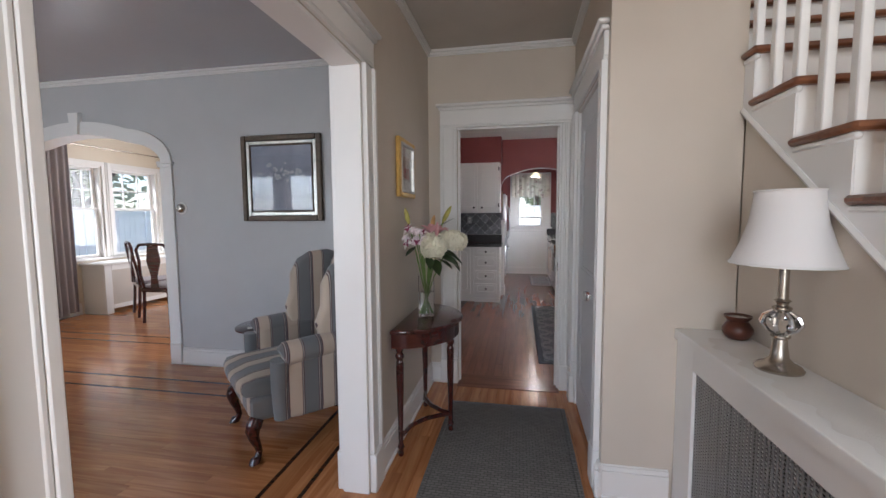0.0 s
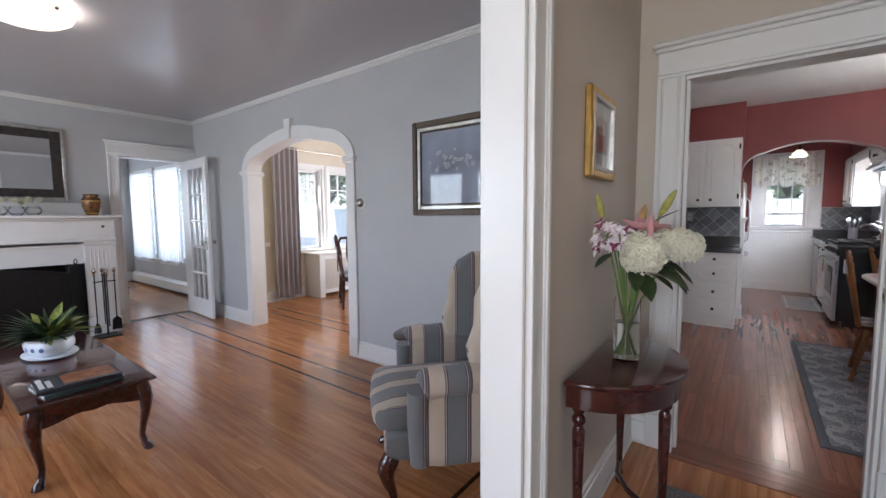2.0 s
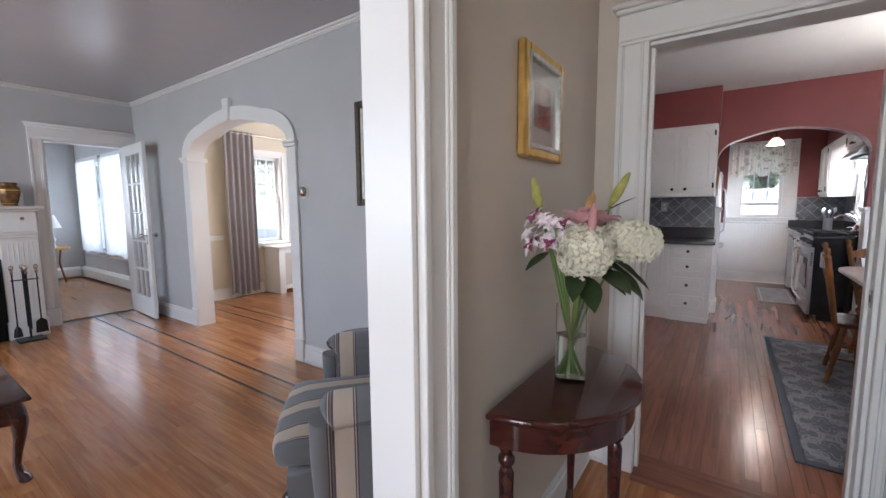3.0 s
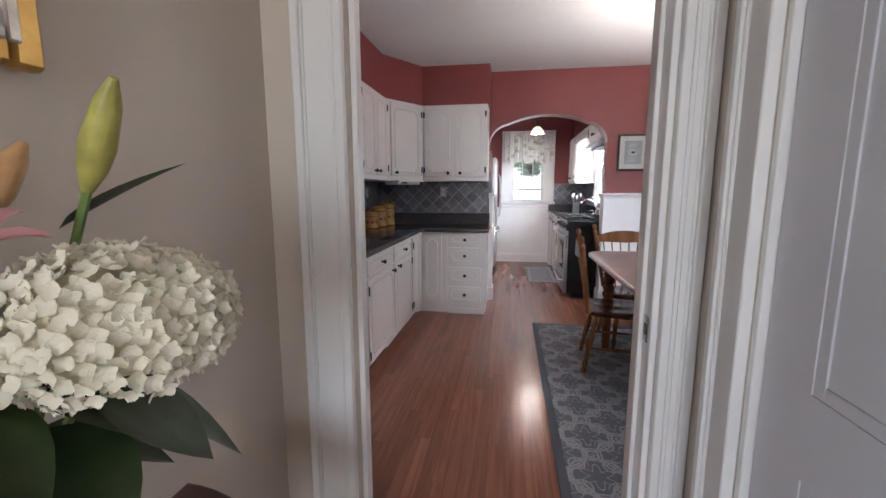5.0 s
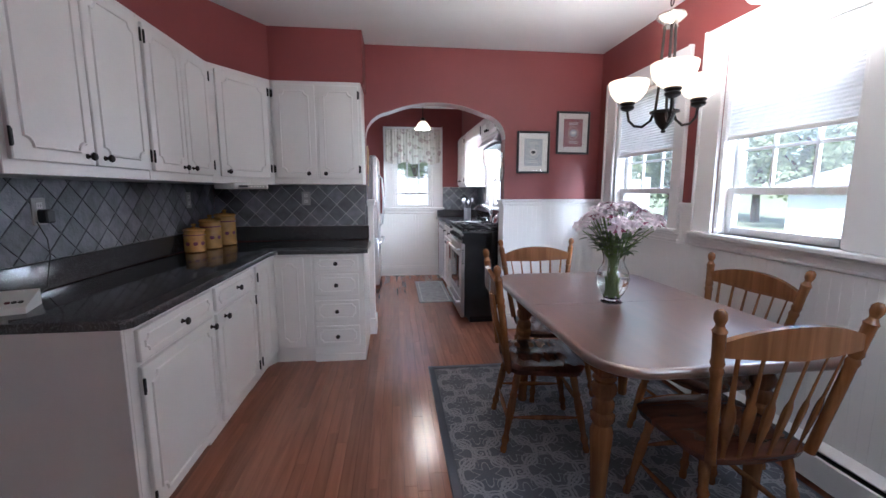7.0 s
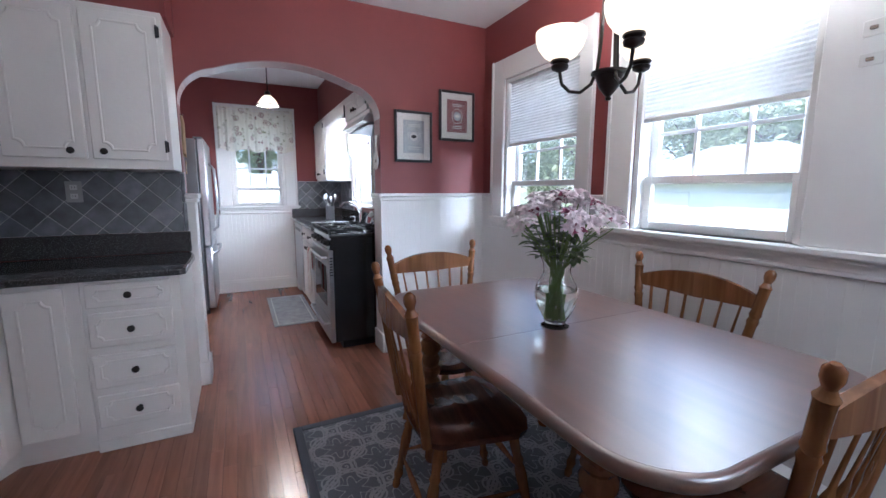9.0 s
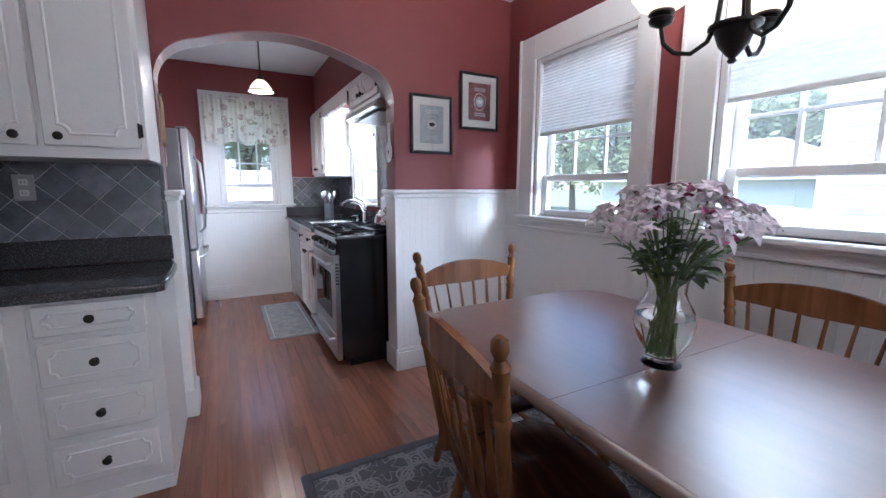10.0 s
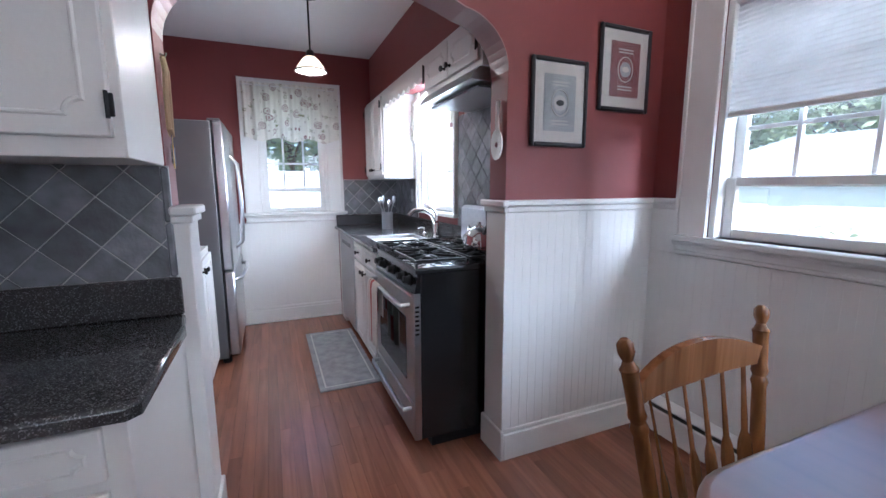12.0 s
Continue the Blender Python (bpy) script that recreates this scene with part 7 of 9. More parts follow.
for k in range(8):
    a = 2 * math.pi * k / 8
    part("glass_lobe", Geo().tube([(LX + r * math.cos(a), LY + r * math.sin(a), NB + z) for r, z in ((0.018, 0.122), (0.040, 0.134), (0.052, 0.151), (0.046, 0.170), (0.020, 0.186))], 0.0075, 7), M_CHROME, tl)
part("neck", Geo().lathe([(0.016, 0.190), (0.026, 0.196), (0.026, 0.202), (0.015, 0.208), (0.018, 0.218), (0.024, 0.222), (0.015, 0.230), (0.014, 0.350)], 20, pose(LX, LY, NB)), M_NICKEL, tl)
shp = [(0.146, 0.338), (0.142, 0.346), (0.118, 0.403), (0.099, 0.468), (0.090, 0.523), (0.087, 0.561), (0.089, 0.566)]
part("shade", Geo().lathe(shp + [(r - 0.003, z) for r, z in reversed(shp)], 40, pose(LX, LY, NB), cap=False), M_SHADE, tl, "white fabric bell shade")
part("shade_rim", Geo().lathe([(0.1465, 0.337), (0.148, 0.341), (0.145, 0.345)], 40, pose(LX, LY, NB), cap=False).lathe([(0.088, 0.562), (0.091, 0.566), (0.088, 0.569)], 40, pose(LX, LY, NB), cap=False), M_WHITE, tl)
part("harp", Geo().tube([(LX, LY, NB + 0.28), (LX, LY, NB + 0.563)], 0.004, 6).tube([(LX - 0.087, LY, NB + 0.562), (LX + 0.087, LY, NB + 0.562)], 0.0025, 6), M_NICKEL, tl)
wp = thing("wax_warmer", "brown glazed clay wax warmer on the radiator cover", "pot", (0.885, 1.80, NB))
part("pot", Geo().lathe([(0.030, 0), (0.040, 0.006), (0.053, 0.028), (0.053, 0.045), (0.040, 0.064), (0.034, 0.072), (0.046, 0.086), (0.048, 0.094), (0.043, 0.092), (0.028, 0.082)], 24, pose(0.875, 1.81, NB)), M_TERRA, wp)
part("wax", Geo().lathe([(0.004, 0.084), (0.036, 0.086)], 20, pose(0.875, 1.81, NB)), M_MATBOARD, wp)

rn = thing("hall_runner", "dark grey woven runner rug on the hall floor", "rug", (-0.06, 2.0, 0))
part("field", Geo().box(-0.42, 0.80, 0, 0.30, 2.77, 0.009, 0.003), M_RUNNER, rn)
for x0, y0, x1, y1 in ((-0.447, 0.775, -0.42, 2.795), (0.30, 0.775, 0.327, 2.795), (-0.42, 2.77, 0.30, 2.795), (-0.42, 0.775, 0.30, 0.80)):
    part("binding", Geo().box(x0, y0, 0, x1, y1, 0.011, 0.003), M_RUNNER, rn)

# half-moon table
HX, HY, HR, HZ = -0.648, 2.40, 0.36, 0.715
ht = thing("half_moon_table", "dark mahogany half-moon hall table on turned legs", "table", (HX, HY, 0))
semi = [(HX, HY - HR), *[(HX + 0.335 * math.cos(radians(a)), HY + HR * math.sin(radians(a))) for a in range(-84, 85, 6)], (HX, HY + HR)]
part("top", rim_slab(Geo(), semi, HZ - 0.024, HZ, 0.010), M_MAHOG, ht)
sem2 = [(HX + (x - HX) * 0.93, HY + (y - HY) * 0.93) for x, y in semi]
part("apron", Geo().prism(sem2, HZ - 0.105, HZ - 0.024, "z"), M_MAHOG, ht)
HL = [(0.013, 0), (0.017, 0.015), (0.012, 0.035), (0.020, 0.05), (0.013, 0.07), (0.014, 0.16), (0.019, 0.36), (0.022, 0.52), (0.015, 0.54), (0.024, 0.555), (0.024, 0.568), (0.015, 0.58), (0.022, 0.595), (0.020, 0.615)]
for lx, ly in ((HX + 0.035, HY - 0.30), (HX + 0.035, HY + 0.30), (HX + 0.262, HY)):
    part("leg", Geo().lathe(HL, 14, pose(lx, ly, 0)), M_MAHOG, ht)
for s in (-1, 1):
    part("stretcher", Geo().tube([(HX + 0.035, HY + s * 0.30, 0.11), (HX + 0.06, HY + s * 0.18, 0.11), (HX + 0.12, HY + s * 0.09, 0.11), (HX + 0.20, HY + s * 0.03, 0.11), (HX + 0.262, HY, 0.11)], 0.013, 8), M_MAHOG, ht)

# hall bouquet
rng = random.Random(11)
VX, VY = -0.527, 2.385
hb = thing("flower_vase", "glass vase of cream hydrangea and pink lilies on hall table", "vase", (VX, VY, HZ))
g = Geo().lathe([(0.046, 0.0), (0.048, 0.004), (0.048, 0.245), (0.0455, 0.245), (0.0455, 0.018), (0.004, 0.014)], 28, pose(VX, VY, HZ))
part("vase", g, M_GLASS, hb, "clear glass")
part("water", Geo().lathe([(0.004, 0.0155), (0.0445, 0.0165), (0.0462, 0.026), (0.0462, 0.15), (0.004, 0.15)], 24, pose(VX, VY, HZ)), M_WATER, hb)
VC = Vector((VX, VY, HZ))


def stem(p, r=0.0042):
    b = VC + Vector((-(p.x - VX) * 0.25, -(p.y - VY) * 0.25, 0.022))
    b.x, b.y = max(VX - 0.03, min(VX + 0.03, b.x)), max(VY - 0.03, min(VY + 0.03, b.y))
    rim = VC + Vector(((p.x - VX) * 0.28, (p.y - VY) * 0.28, 0.23))
    part("stem", Geo().tube([b, b.lerp(rim, 0.5), rim, rim.lerp(p, 0.5) + Vector((0, 0, 0.012)), p], r, 7), M_STEM, hb)


def floret(g, m, s):
    """Four rounded petals round a centre."""
    for q in range(4):
        def fn(u, v):
            w = s * 0.95 * math.sqrt(max(0.0, 1 - (1.15 * v - 0.42) ** 2 / 0.55)) * (u - 0.5)
            return (w, s * 0.9 * v, 0.25 * s * v * v + 0.15 * s * (2 * u - 1) ** 2 * v)
        g.grid(fn, 3, 3, m @ pose(0, 0, 0, 0, 0, 90 * q))


def hydrangea(c, r, tall):
    g = Geo()
    n = 640
    for k in range(n):
        z = 1 - 1.8 * (k + 0.5) / n
        a = k * 2.39996
        rr = math.sqrt(max(0, 1 - z * z))
        d = Vector((rr * math.cos(a), rr * math.sin(a), z * tall)) * rng.uniform(0.90, 1.06)
        m = aim(c + d * r, d + Vector((rng.uniform(-0.6, 0.6), rng.uniform(-0.6, 0.6), rng.uniform(-0.4, 0.5))), rng.uniform(0, 90))
        floret(g, m, rng.uniform(0.0074, 0.0094))
    h = part("hydrangea_head", g, M_HYDR, hb, "cream hydrangea head", angle=80)
    core = Geo().lathe([(0.1 * r, -0.72 * r), (0.65 * r, -0.5 * r), (0.86 * r, 0.0), (0.68 * r, 0.5 * r), (0.2 * r, 0.72 * r)], 12, Matrix.Translation(c) @ Matrix.Diagonal((1, 1, tall, 1)))
    part("flower_core", core, M_HYDR, h)


for c, r, tall in ((Vector((-0.447, 2.225, 1.146)), 0.069, 1.08), (Vector((-0.374, 2.422, 1.163)), 0.088, 0.74)):
    stem(c)
    hydrangea(c, r, tall)
for p, tip, mt in (((-0.604, 2.301, 1.264), (-0.621, 2.280, 1.358), M_BUD), ((-0.439, 2.461, 1.274), (-0.384, 2.450, 1.372), M_BUD), ((-0.493, 2.405, 1.245), (-0.487, 2.449, 1.318), M_PEACH), ((-0.425, 2.205, 1.20), (-0.422, 2.215, 1.281), M_LILY)):
    p, tip = Vector(p), Vector(tip)
    stem(p)
    L = (tip - p).length
    k = 0.72 if mt is M_LILY else 0.9
    prof = [(0.006 * k, 0), (0.0135 * k, L * 0.2), (0.0165 * k, L * 0.42), (0.0125 * k, L * 0.78), (0.004 * k, L)]
    part("lily_bud", Geo().lathe(prof, 10, aim(p, tip - p)), mt, hb)
for p, d in ((Vector((-0.449, 2.352, 1.205)), (0.25, -0.1, 0.9)), (Vector((-0.478, 2.300, 1.205)), (0.1, -0.35, 0.9))):
    stem(p)
    g = Geo()
    for k in range(6):
        petal(g, aim(p, d) @ pose(0, 0, 0, 0, 0, 60 * k) @ pose(0, 0, 0, 58), 0.080, 0.034, -0.45, 0.2, 6)
    part("lily", g, M_LILY, hb, "open pink lily", angle=80)
for k in range(20):
    p = Vector((-0.556 + rng.uniform(-0.045, 0.06), 2.228 + rng.uniform(-0.05, 0.05), 1.205 + rng.uniform(-0.055, 0.05)))
    d = (p - Vector((-0.50, 2.33, 1.08))).normalized()
    if k < 6:
        stem(p, 0.003)
    alstroemeria(hb, p, d, rng.uniform(0.034, 0.044), rng, 0.5)
for p, tip, w in (((-0.435, 2.44, 1.10), (-0.341, 2.521, 0.985), 0.085), ((-0.43, 2.37, 1.13), (-0.335, 2.430, 1.055), 0.085), ((-0.44, 2.32, 1.12), (-0.345, 2.330, 1.075), 0.080), ((-0.47, 2.25, 1.10), (-0.447, 2.136, 1.040), 0.055), ((-0.435, 2.33, 1.09), (-0.329, 2.214, 1.062), 0.075), ((-0.40, 2.41, 1.10), (-0.315, 2.445, 1.030), 0.085),
                  ((-0.42, 2.38, 1.08), (-0.320, 2.360, 1.020), 0.080), ((-0.483, 2.465, 1.236), (-0.377, 2.499, 1.306), 0.034), ((-0.47, 2.31, 1.07), (-0.415, 2.225, 0.995), 0.070), ((-0.56, 2.26, 1.14), (-0.585, 2.155, 1.105), 0.036),
                  ((-0.46, 2.40, 1.06), (-0.385, 2.470, 1.000), 0.075), ((-0.50, 2.36, 1.15), (-0.440, 2.300, 1.215), 0.045)):
    d = Vector(tip) - Vector(p)
    L = d.length * 1.06
    g = Geo()
    leaf_blade(g, Matrix.Translation(p) @ Vector(d).to_track_quat("Y", "Z").to_matrix().to_4x4(), L, w, 0.12)
    part("leaf", g, M_LEAF, hb, angle=80)

M_LAND = mat("faded_watercolour", (0.46, 0.36, 0.28), 0.7, var=0.5, scale=14)
hp = framed("hall_picture", "small gilt framed watercolour on the hall wall", "y", -0.67, 1, 2.262, 2.600, 1.425, 1.765, 0.038, 0.030, M_GOLD, 0.062, M_LAND, M_MATBOARD, lip=M_SILVER)
part("painted_shape", Geo().box(-0.651, 2.385, 1.535, -0.650, 2.48, 1.60), mat("faded_red_paint", (0.32, 0.12, 0.09), 0.7, var=0.5, scale=30), hp)

# ---- living room ----
# blue-grey lightened to hold the reflection on the picture glass
M_ART = mat("painting_with_glass_sheen", (0.23, 0.255, 0.32), 0.6, var=0.3, scale=4)
pic = framed("still_life_painting", "dark still life of white flowers in a bronze and silver frame", "x", 3.14, -1, -2.265, -1.548, 1.283, 1.985, 0.045, 0.035, M_BROWNFRAME, 0.0, M_ART, lip=None)
g, g2 = Geo(), Geo()
for p, q, r, s in ((-2.222, -2.190, 1.328, 1.940), (-1.623, -1.591, 1.328, 1.940), (-2.190, -1.623, 1.328, 1.358), (-2.190, -1.623, 1.910, 1.940)):
    g.box(p, 3.115, r, q, 3.138, s, 0.006)
part("inner_frame", g, M_SILVER, pic, "pale silver inner frame")
for p, q, r, s in ((-2.190, -2.178, 1.358, 1.910), (-1.635, -1.623, 1.358, 1.910), (-2.178, -1.635, 1.358, 1.370), (-2.178, -1.635, 1.898, 1.910)):
    g2.box(p, 3.110, r, q, 3.138, s, 0.003)
part("fillet", g2, M_BROWNFRAME, pic)
M_BLOOM = mat("painted_white_bloom", (0.40, 0.41, 0.45), 0.6, var=0.3, scale=40)
rng = random.Random(3)
for k in range(34):
    a = rng.uniform(0.1, math.pi - 0.1)
    rr = rng.uniform(0.05, 0.21)
    cx, cz = -1.905 + rr * math.cos(a) * 1.05, 1.60 + rr * math.sin(a) * 0.85
    part("painted_bloom", Geo().lathe([(rng.uniform(0.010, 0.022), 0), (0.008, 0.0006)], 9, pose(cx, 3.1195, cz, 90) @ pose(0, 0, 0, 0, 0, rng.uniform(0, 180)) @ Matrix.Diagonal((1, rng.uniform(0.5, 1.0), 1, 1))), M_BLOOM, pic)
th = thing("thermostat", "round brass and white wall thermostat", "thermostat", (-2.885, 3.14, 1.40))
part("back_ring", Geo().lathe([(0.052, 0), (0.052, 0.006), (0.046, 0.009)], 28, pose(-2.885, 3.14, 1.398, 90)), M_PLASTIC, th)
part("dial", Geo().lathe([(0.040, 0.008), (0.040, 0.022), (0.032, 0.034), (0.024, 0.040), (0.010, 0.042)], 28, pose(-2.885, 3.14, 1.398, 90)), M_NICKEL, th)

# archway and french door
fd = new("door_3")
ORIGIN[fd] = (0, 0, 0)
tagged(fd, "white french door of fifteen panes, standing open against the wall", "door", "", "structure")
DM = pose(-6.16, 3.035, 0.012, 0, 0, -3)
W, H, T = 0.69, 2.0, 0.036
g = Geo()
for q in ((0, 0, 0.105, H), (W - 0.105, 0, W, H), (0.105, 0, W - 0.105, 0.22), (0.105, H - 0.115, W - 0.105, H)):
    g.box(q[0], -T, q[1], q[2], 0, q[3], 0.003, DM)
part("leaf_frame", g, M_WHITE, fd)
cw, chh = (W - 0.21) / 3, (H - 0.335) / 5
for k in (1, 2):
    part("muntin", Geo().box(0.105 + cw * k - 0.011, -T + 0.004, 0.22, 0.105 + cw * k + 0.011, -0.004, H - 0.115, 0.003, DM), M_WHITE, fd)
for k in range(1, 5):
    part("muntin", Geo().box(0.105, -T + 0.005, 0.22 + chh * k - 0.011, W - 0.105, -0.005, 0.22 + chh * k + 0.011, 0.003, DM), M_WHITE, fd)
for i in range(3):
    for j in range(5):
        pn = part("pane", Geo().box(0.105 + cw * i + 0.011, -T / 2 - 0.0015, 0.22 + chh * j + 0.011, 0.105 + cw * (i + 1) - 0.011, -T / 2 + 0.0015, 0.22 + chh * (j + 1) - 0.011, 0, DM), M_PANE, fd)
        pn.visible_shadow = False
part("lock_plate", Geo().box(W - 0.075, -T - 0.002, 0.86, W - 0.035, -T, 1.03, 0.001, DM), M_NICKEL, fd)
part("door_knob", Geo().lathe([(0.008, 0), (0.008, 0.035), (0.022, 0.042), (0.026, 0.054), (0.018, 0.066)], 14, DM @ pose(W - 0.055, -T, 0.96, 90)).lathe([(0.008, 0), (0.008, 0.035), (0.022, 0.042), (0.026, 0.054), (0.018, 0.066)], 14, DM @ pose(W - 0.055, 0, 0.96, -90)), M_NICKEL, fd)

# fireplace
MX = -5.83
fp = thing("fireplace_mantel", "white painted fireplace mantel with pilasters and a moulded shelf", "fireplace", (-6.0, 1.0, 0))
MY0, MY1 = -0.02, 2.13
part("pilaster", Geo().box(-6.178, 1.86, 0, MX, MY1, 1.05, 0.003).box(-6.178, 1.85, 0, MX + 0.02, MY1 + 0.012, 0.18, 0.005), M_WHITE, fp)
part("pilaster", Geo().box(-6.178, MY0, 0, MX, 0.25, 1.05, 0.003).box(-6.178, MY0 - 0.012, 0, MX + 0.02, 0.26, 0.18, 0.005), M_WHITE, fp)
for k in range(6):
    part("flute", Geo().tube([(MX + 0.001, 1.91 + k * 0.034, 0.24), (MX + 0.001, 1.91 + k * 0.034, 0.95)], 0.005, 6), M_WHITE, fp)
part("frieze", Geo().box(-6.178, MY0, 1.05, MX, MY1, 1.255, 0.003), M_WHITE, fp)
part("lower_moulding", Geo().box(-6.178, MY0, 0.985, MX + 0.016, MY1, 1.005, 0.004).box(-6.178, MY0, 1.03, MX + 0.026, MY1 + 0.004, 1.06, 0.006), M_WHITE, fp)
part("header", Geo().box(-6.178, 0.25, 0.80, MX - 0.02, 1.86, 0.985), M_WHITE, fp)
part("bed_moulding", Geo().box(-6.178, MY0 - 0.02, 1.255, MX + 0.03, MY1 + 0.02, 1.28, 0.008), M_WHITE, fp)
part("shelf", Geo().box(-6.178, MY0 - 0.05, 1.28, MX + 0.065, MY1 + 0.05, 1.312, 0.007), M_WHITE, fp)
part("back_board", Geo().box(-6.178, MY0, 1.313, -6.150, MY1 - 0.02, 1.45, 0.004), M_WHITE, fp)
part("rosette", Geo().lathe([(0.016, 0), (0.014, 0.008), (0.005, 0.012)], 14, pose(MX, 2.03, 1.19, 0, 90)), M_NICKEL, fp)
part("firebox", Geo().box(-6.175, 0.25, 0, -6.16, 1.86, 0.80).box(-6.16, 0.25, 0, MX - 0.03, 0.36, 0.80).box(-6.16, 1.75, 0, MX - 0.03, 1.86, 0.80), M_BRICKDARK, fp)
sc2 = thing("fire_screen", "black folding fire screen standing before the hearth", "fire screen", (-5.72, 1.1, 0))
topc = [(0.42 + 1.28 * i / 16, 0.72 + 0.075 * math.sin(math.pi * i / 16)) for i in range(17)]
part("screen_panel", Geo().prism([(0.42, 0.03)] + topc + [(1.70, 0.03)], -5.735, -5.725, "x"), M_IRON, sc2)
part("screen_rail", Geo().tube([(-5.73, y, z) for y, z in topc], 0.009, 8), M_IRON, sc2)
part("side_panel", Geo().prism([(-5.735, 1.70), (-5.727, 1.708), (-5.80, 1.835), (-5.808, 1.827)], 0.03, 0.79, "z"), M_IRON, sc2)
part("screen_handle", Geo().tube([(-5.77, 1.77, 0.79), (-5.77, 1.755, 0.83), (-5.77, 1.77, 0.86), (-5.77, 1.785, 0.83), (-5.77, 1.772, 0.80)], 0.005, 6), M_IRON, sc2)
for y in (0.44, 1.68):
    part("screen_foot", Geo().box(-5.80, y - 0.012, 0, -5.66, y + 0.012, 0.03, 0.005), M_IRON, sc2)
ft = thing("fireplace_tools", "black iron fireplace tool set with nickel knobs on a stand", "fireplace tools", (-5.70, 1.98, 0))
part("base", Geo().box(-5.80, 1.88, 0, -5.60, 2.08, 0.016, 0.006), M_IRON, ft)
part("post", Geo().tube([(-5.70, 1.98, 0.016), (-5.70, 1.98, 0.70)], 0.009, 8), M_IRON, ft)
part("crossbar", Geo().tube([(-5.70, 1.88, 0.60), (-5.70, 2.08, 0.60)], 0.006, 8).tube([(-5.79, 1.98, 0.60), (-5.61, 1.98, 0.60)], 0.006, 8), M_IRON, ft)
for dx, dy, tool in ((0.0, -0.085, "brush"), (0.0, 0.085, "shovel"), (0.075, 0.0, "poker"), (-0.075, 0.0, "tongs")):
    x, y = -5.70 + dx, 1.98 + dy
    t = part(tool, Geo().tube([(x, y, 0.12), (x, y, 0.68)], 0.006, 8), M_IRON, ft)
    part("tool_knob", Geo().lathe([(0.008, 0.66), (0.014, 0.675), (0.008, 0.69), (0.018, 0.71), (0.018, 0.73), (0.006, 0.745)], 12, pose(x, y, 0)), M_NICKEL, t)
    if tool == "brush":
        part("bristles", Geo().lathe([(0.034, 0.05), (0.026, 0.12), (0.012, 0.15)], 12, pose(x, y, 0)), M_IRON, t)
    if tool == "shovel":
        part("blade", Geo().prism([(y - 0.045, 0.06), (y + 0.045, 0.06), (y + 0.04, 0.17), (y + 0.01, 0.20), (y - 0.01, 0.20), (y - 0.04, 0.17)], x - 0.006, x + 0.004, "x"), M_IRON, t)
mr = thing("mantel_mirror", "mantel mirror in a dark mottled frame with silver edge", "mirror", (-6.15, 1.2, 1.47))
mz0, mz1, my0, my1 = 1.475, 2.235, 0.55, 1.825
g, g2 = Geo(), Geo()
for p, q, r, s in ((my0, my0 + 0.03, mz0, mz1), (my1 - 0.03, my1, mz0, mz1), (my0 + 0.03, my1 - 0.03, mz0, mz0 + 0.03), (my0 + 0.03, my1 - 0.03, mz1 - 0.03, mz1)):
    g.box(-6.178, p, r, -6.140, q, s, 0.005)
part("outer_edge", g, M_SILVER, mr)
for p, q, r, s in ((my0 + 0.03, my0 + 0.115, mz0 + 0.03, mz1 - 0.03), (my1 - 0.115, my1 - 0.03, mz0 + 0.03, mz1 - 0.03), (my0 + 0.115, my1 - 0.115, mz0 + 0.03, mz0 + 0.115), (my0 + 0.115, my1 - 0.115, mz1 - 0.115, mz1 - 0.03)):
    g2.box(-6.178, p, r, -6.150, q, s, 0.003)
part("frame", g2, mat("dark_mottled_frame", (0.040, 0.032, 0.028), 0.35, var=0.6, scale=22), mr)
part("mirror_glass", Geo().box(-6.178, my0 + 0.115, mz0 + 0.115, -6.160, my1 - 0.115, mz1 - 0.115), M_MIRROR, mr)
gv = thing("gilt_vase", "brown and gold patterned ginger jar on the mantel shelf", "vase", (-6.0, 2.0, 1.3125))
M_JAR = mat("gilt_patterned_ceramic", (0.20, 0.095, 0.035), 0.22, 0.35, var=0.6, scale=28)
part("jar", Geo().lathe([(0.052, 0), (0.055, 0.008), (0.064, 0.04), (0.083, 0.11), (0.088, 0.155), (0.080, 0.185), (0.062, 0.200), (0.062, 0.208), (0.070, 0.214), (0.068, 0.228), (0.058, 0.232)], 28, pose(-6.0, 1.985, 1.3125)), M_JAR, gv)
part("band", Geo().lathe([(0.0885, 0.150), (0.090, 0.155), (0.0885, 0.160)], 28, pose(-6.0, 1.985, 1.3125), cap=False).lathe([(0.060, 0.018), (0.063, 0.022), (0.061, 0.028)], 28, pose(-6.0, 1.985, 1.3125), cap=False), M_GOLD, gv)
rng = random.Random(21)
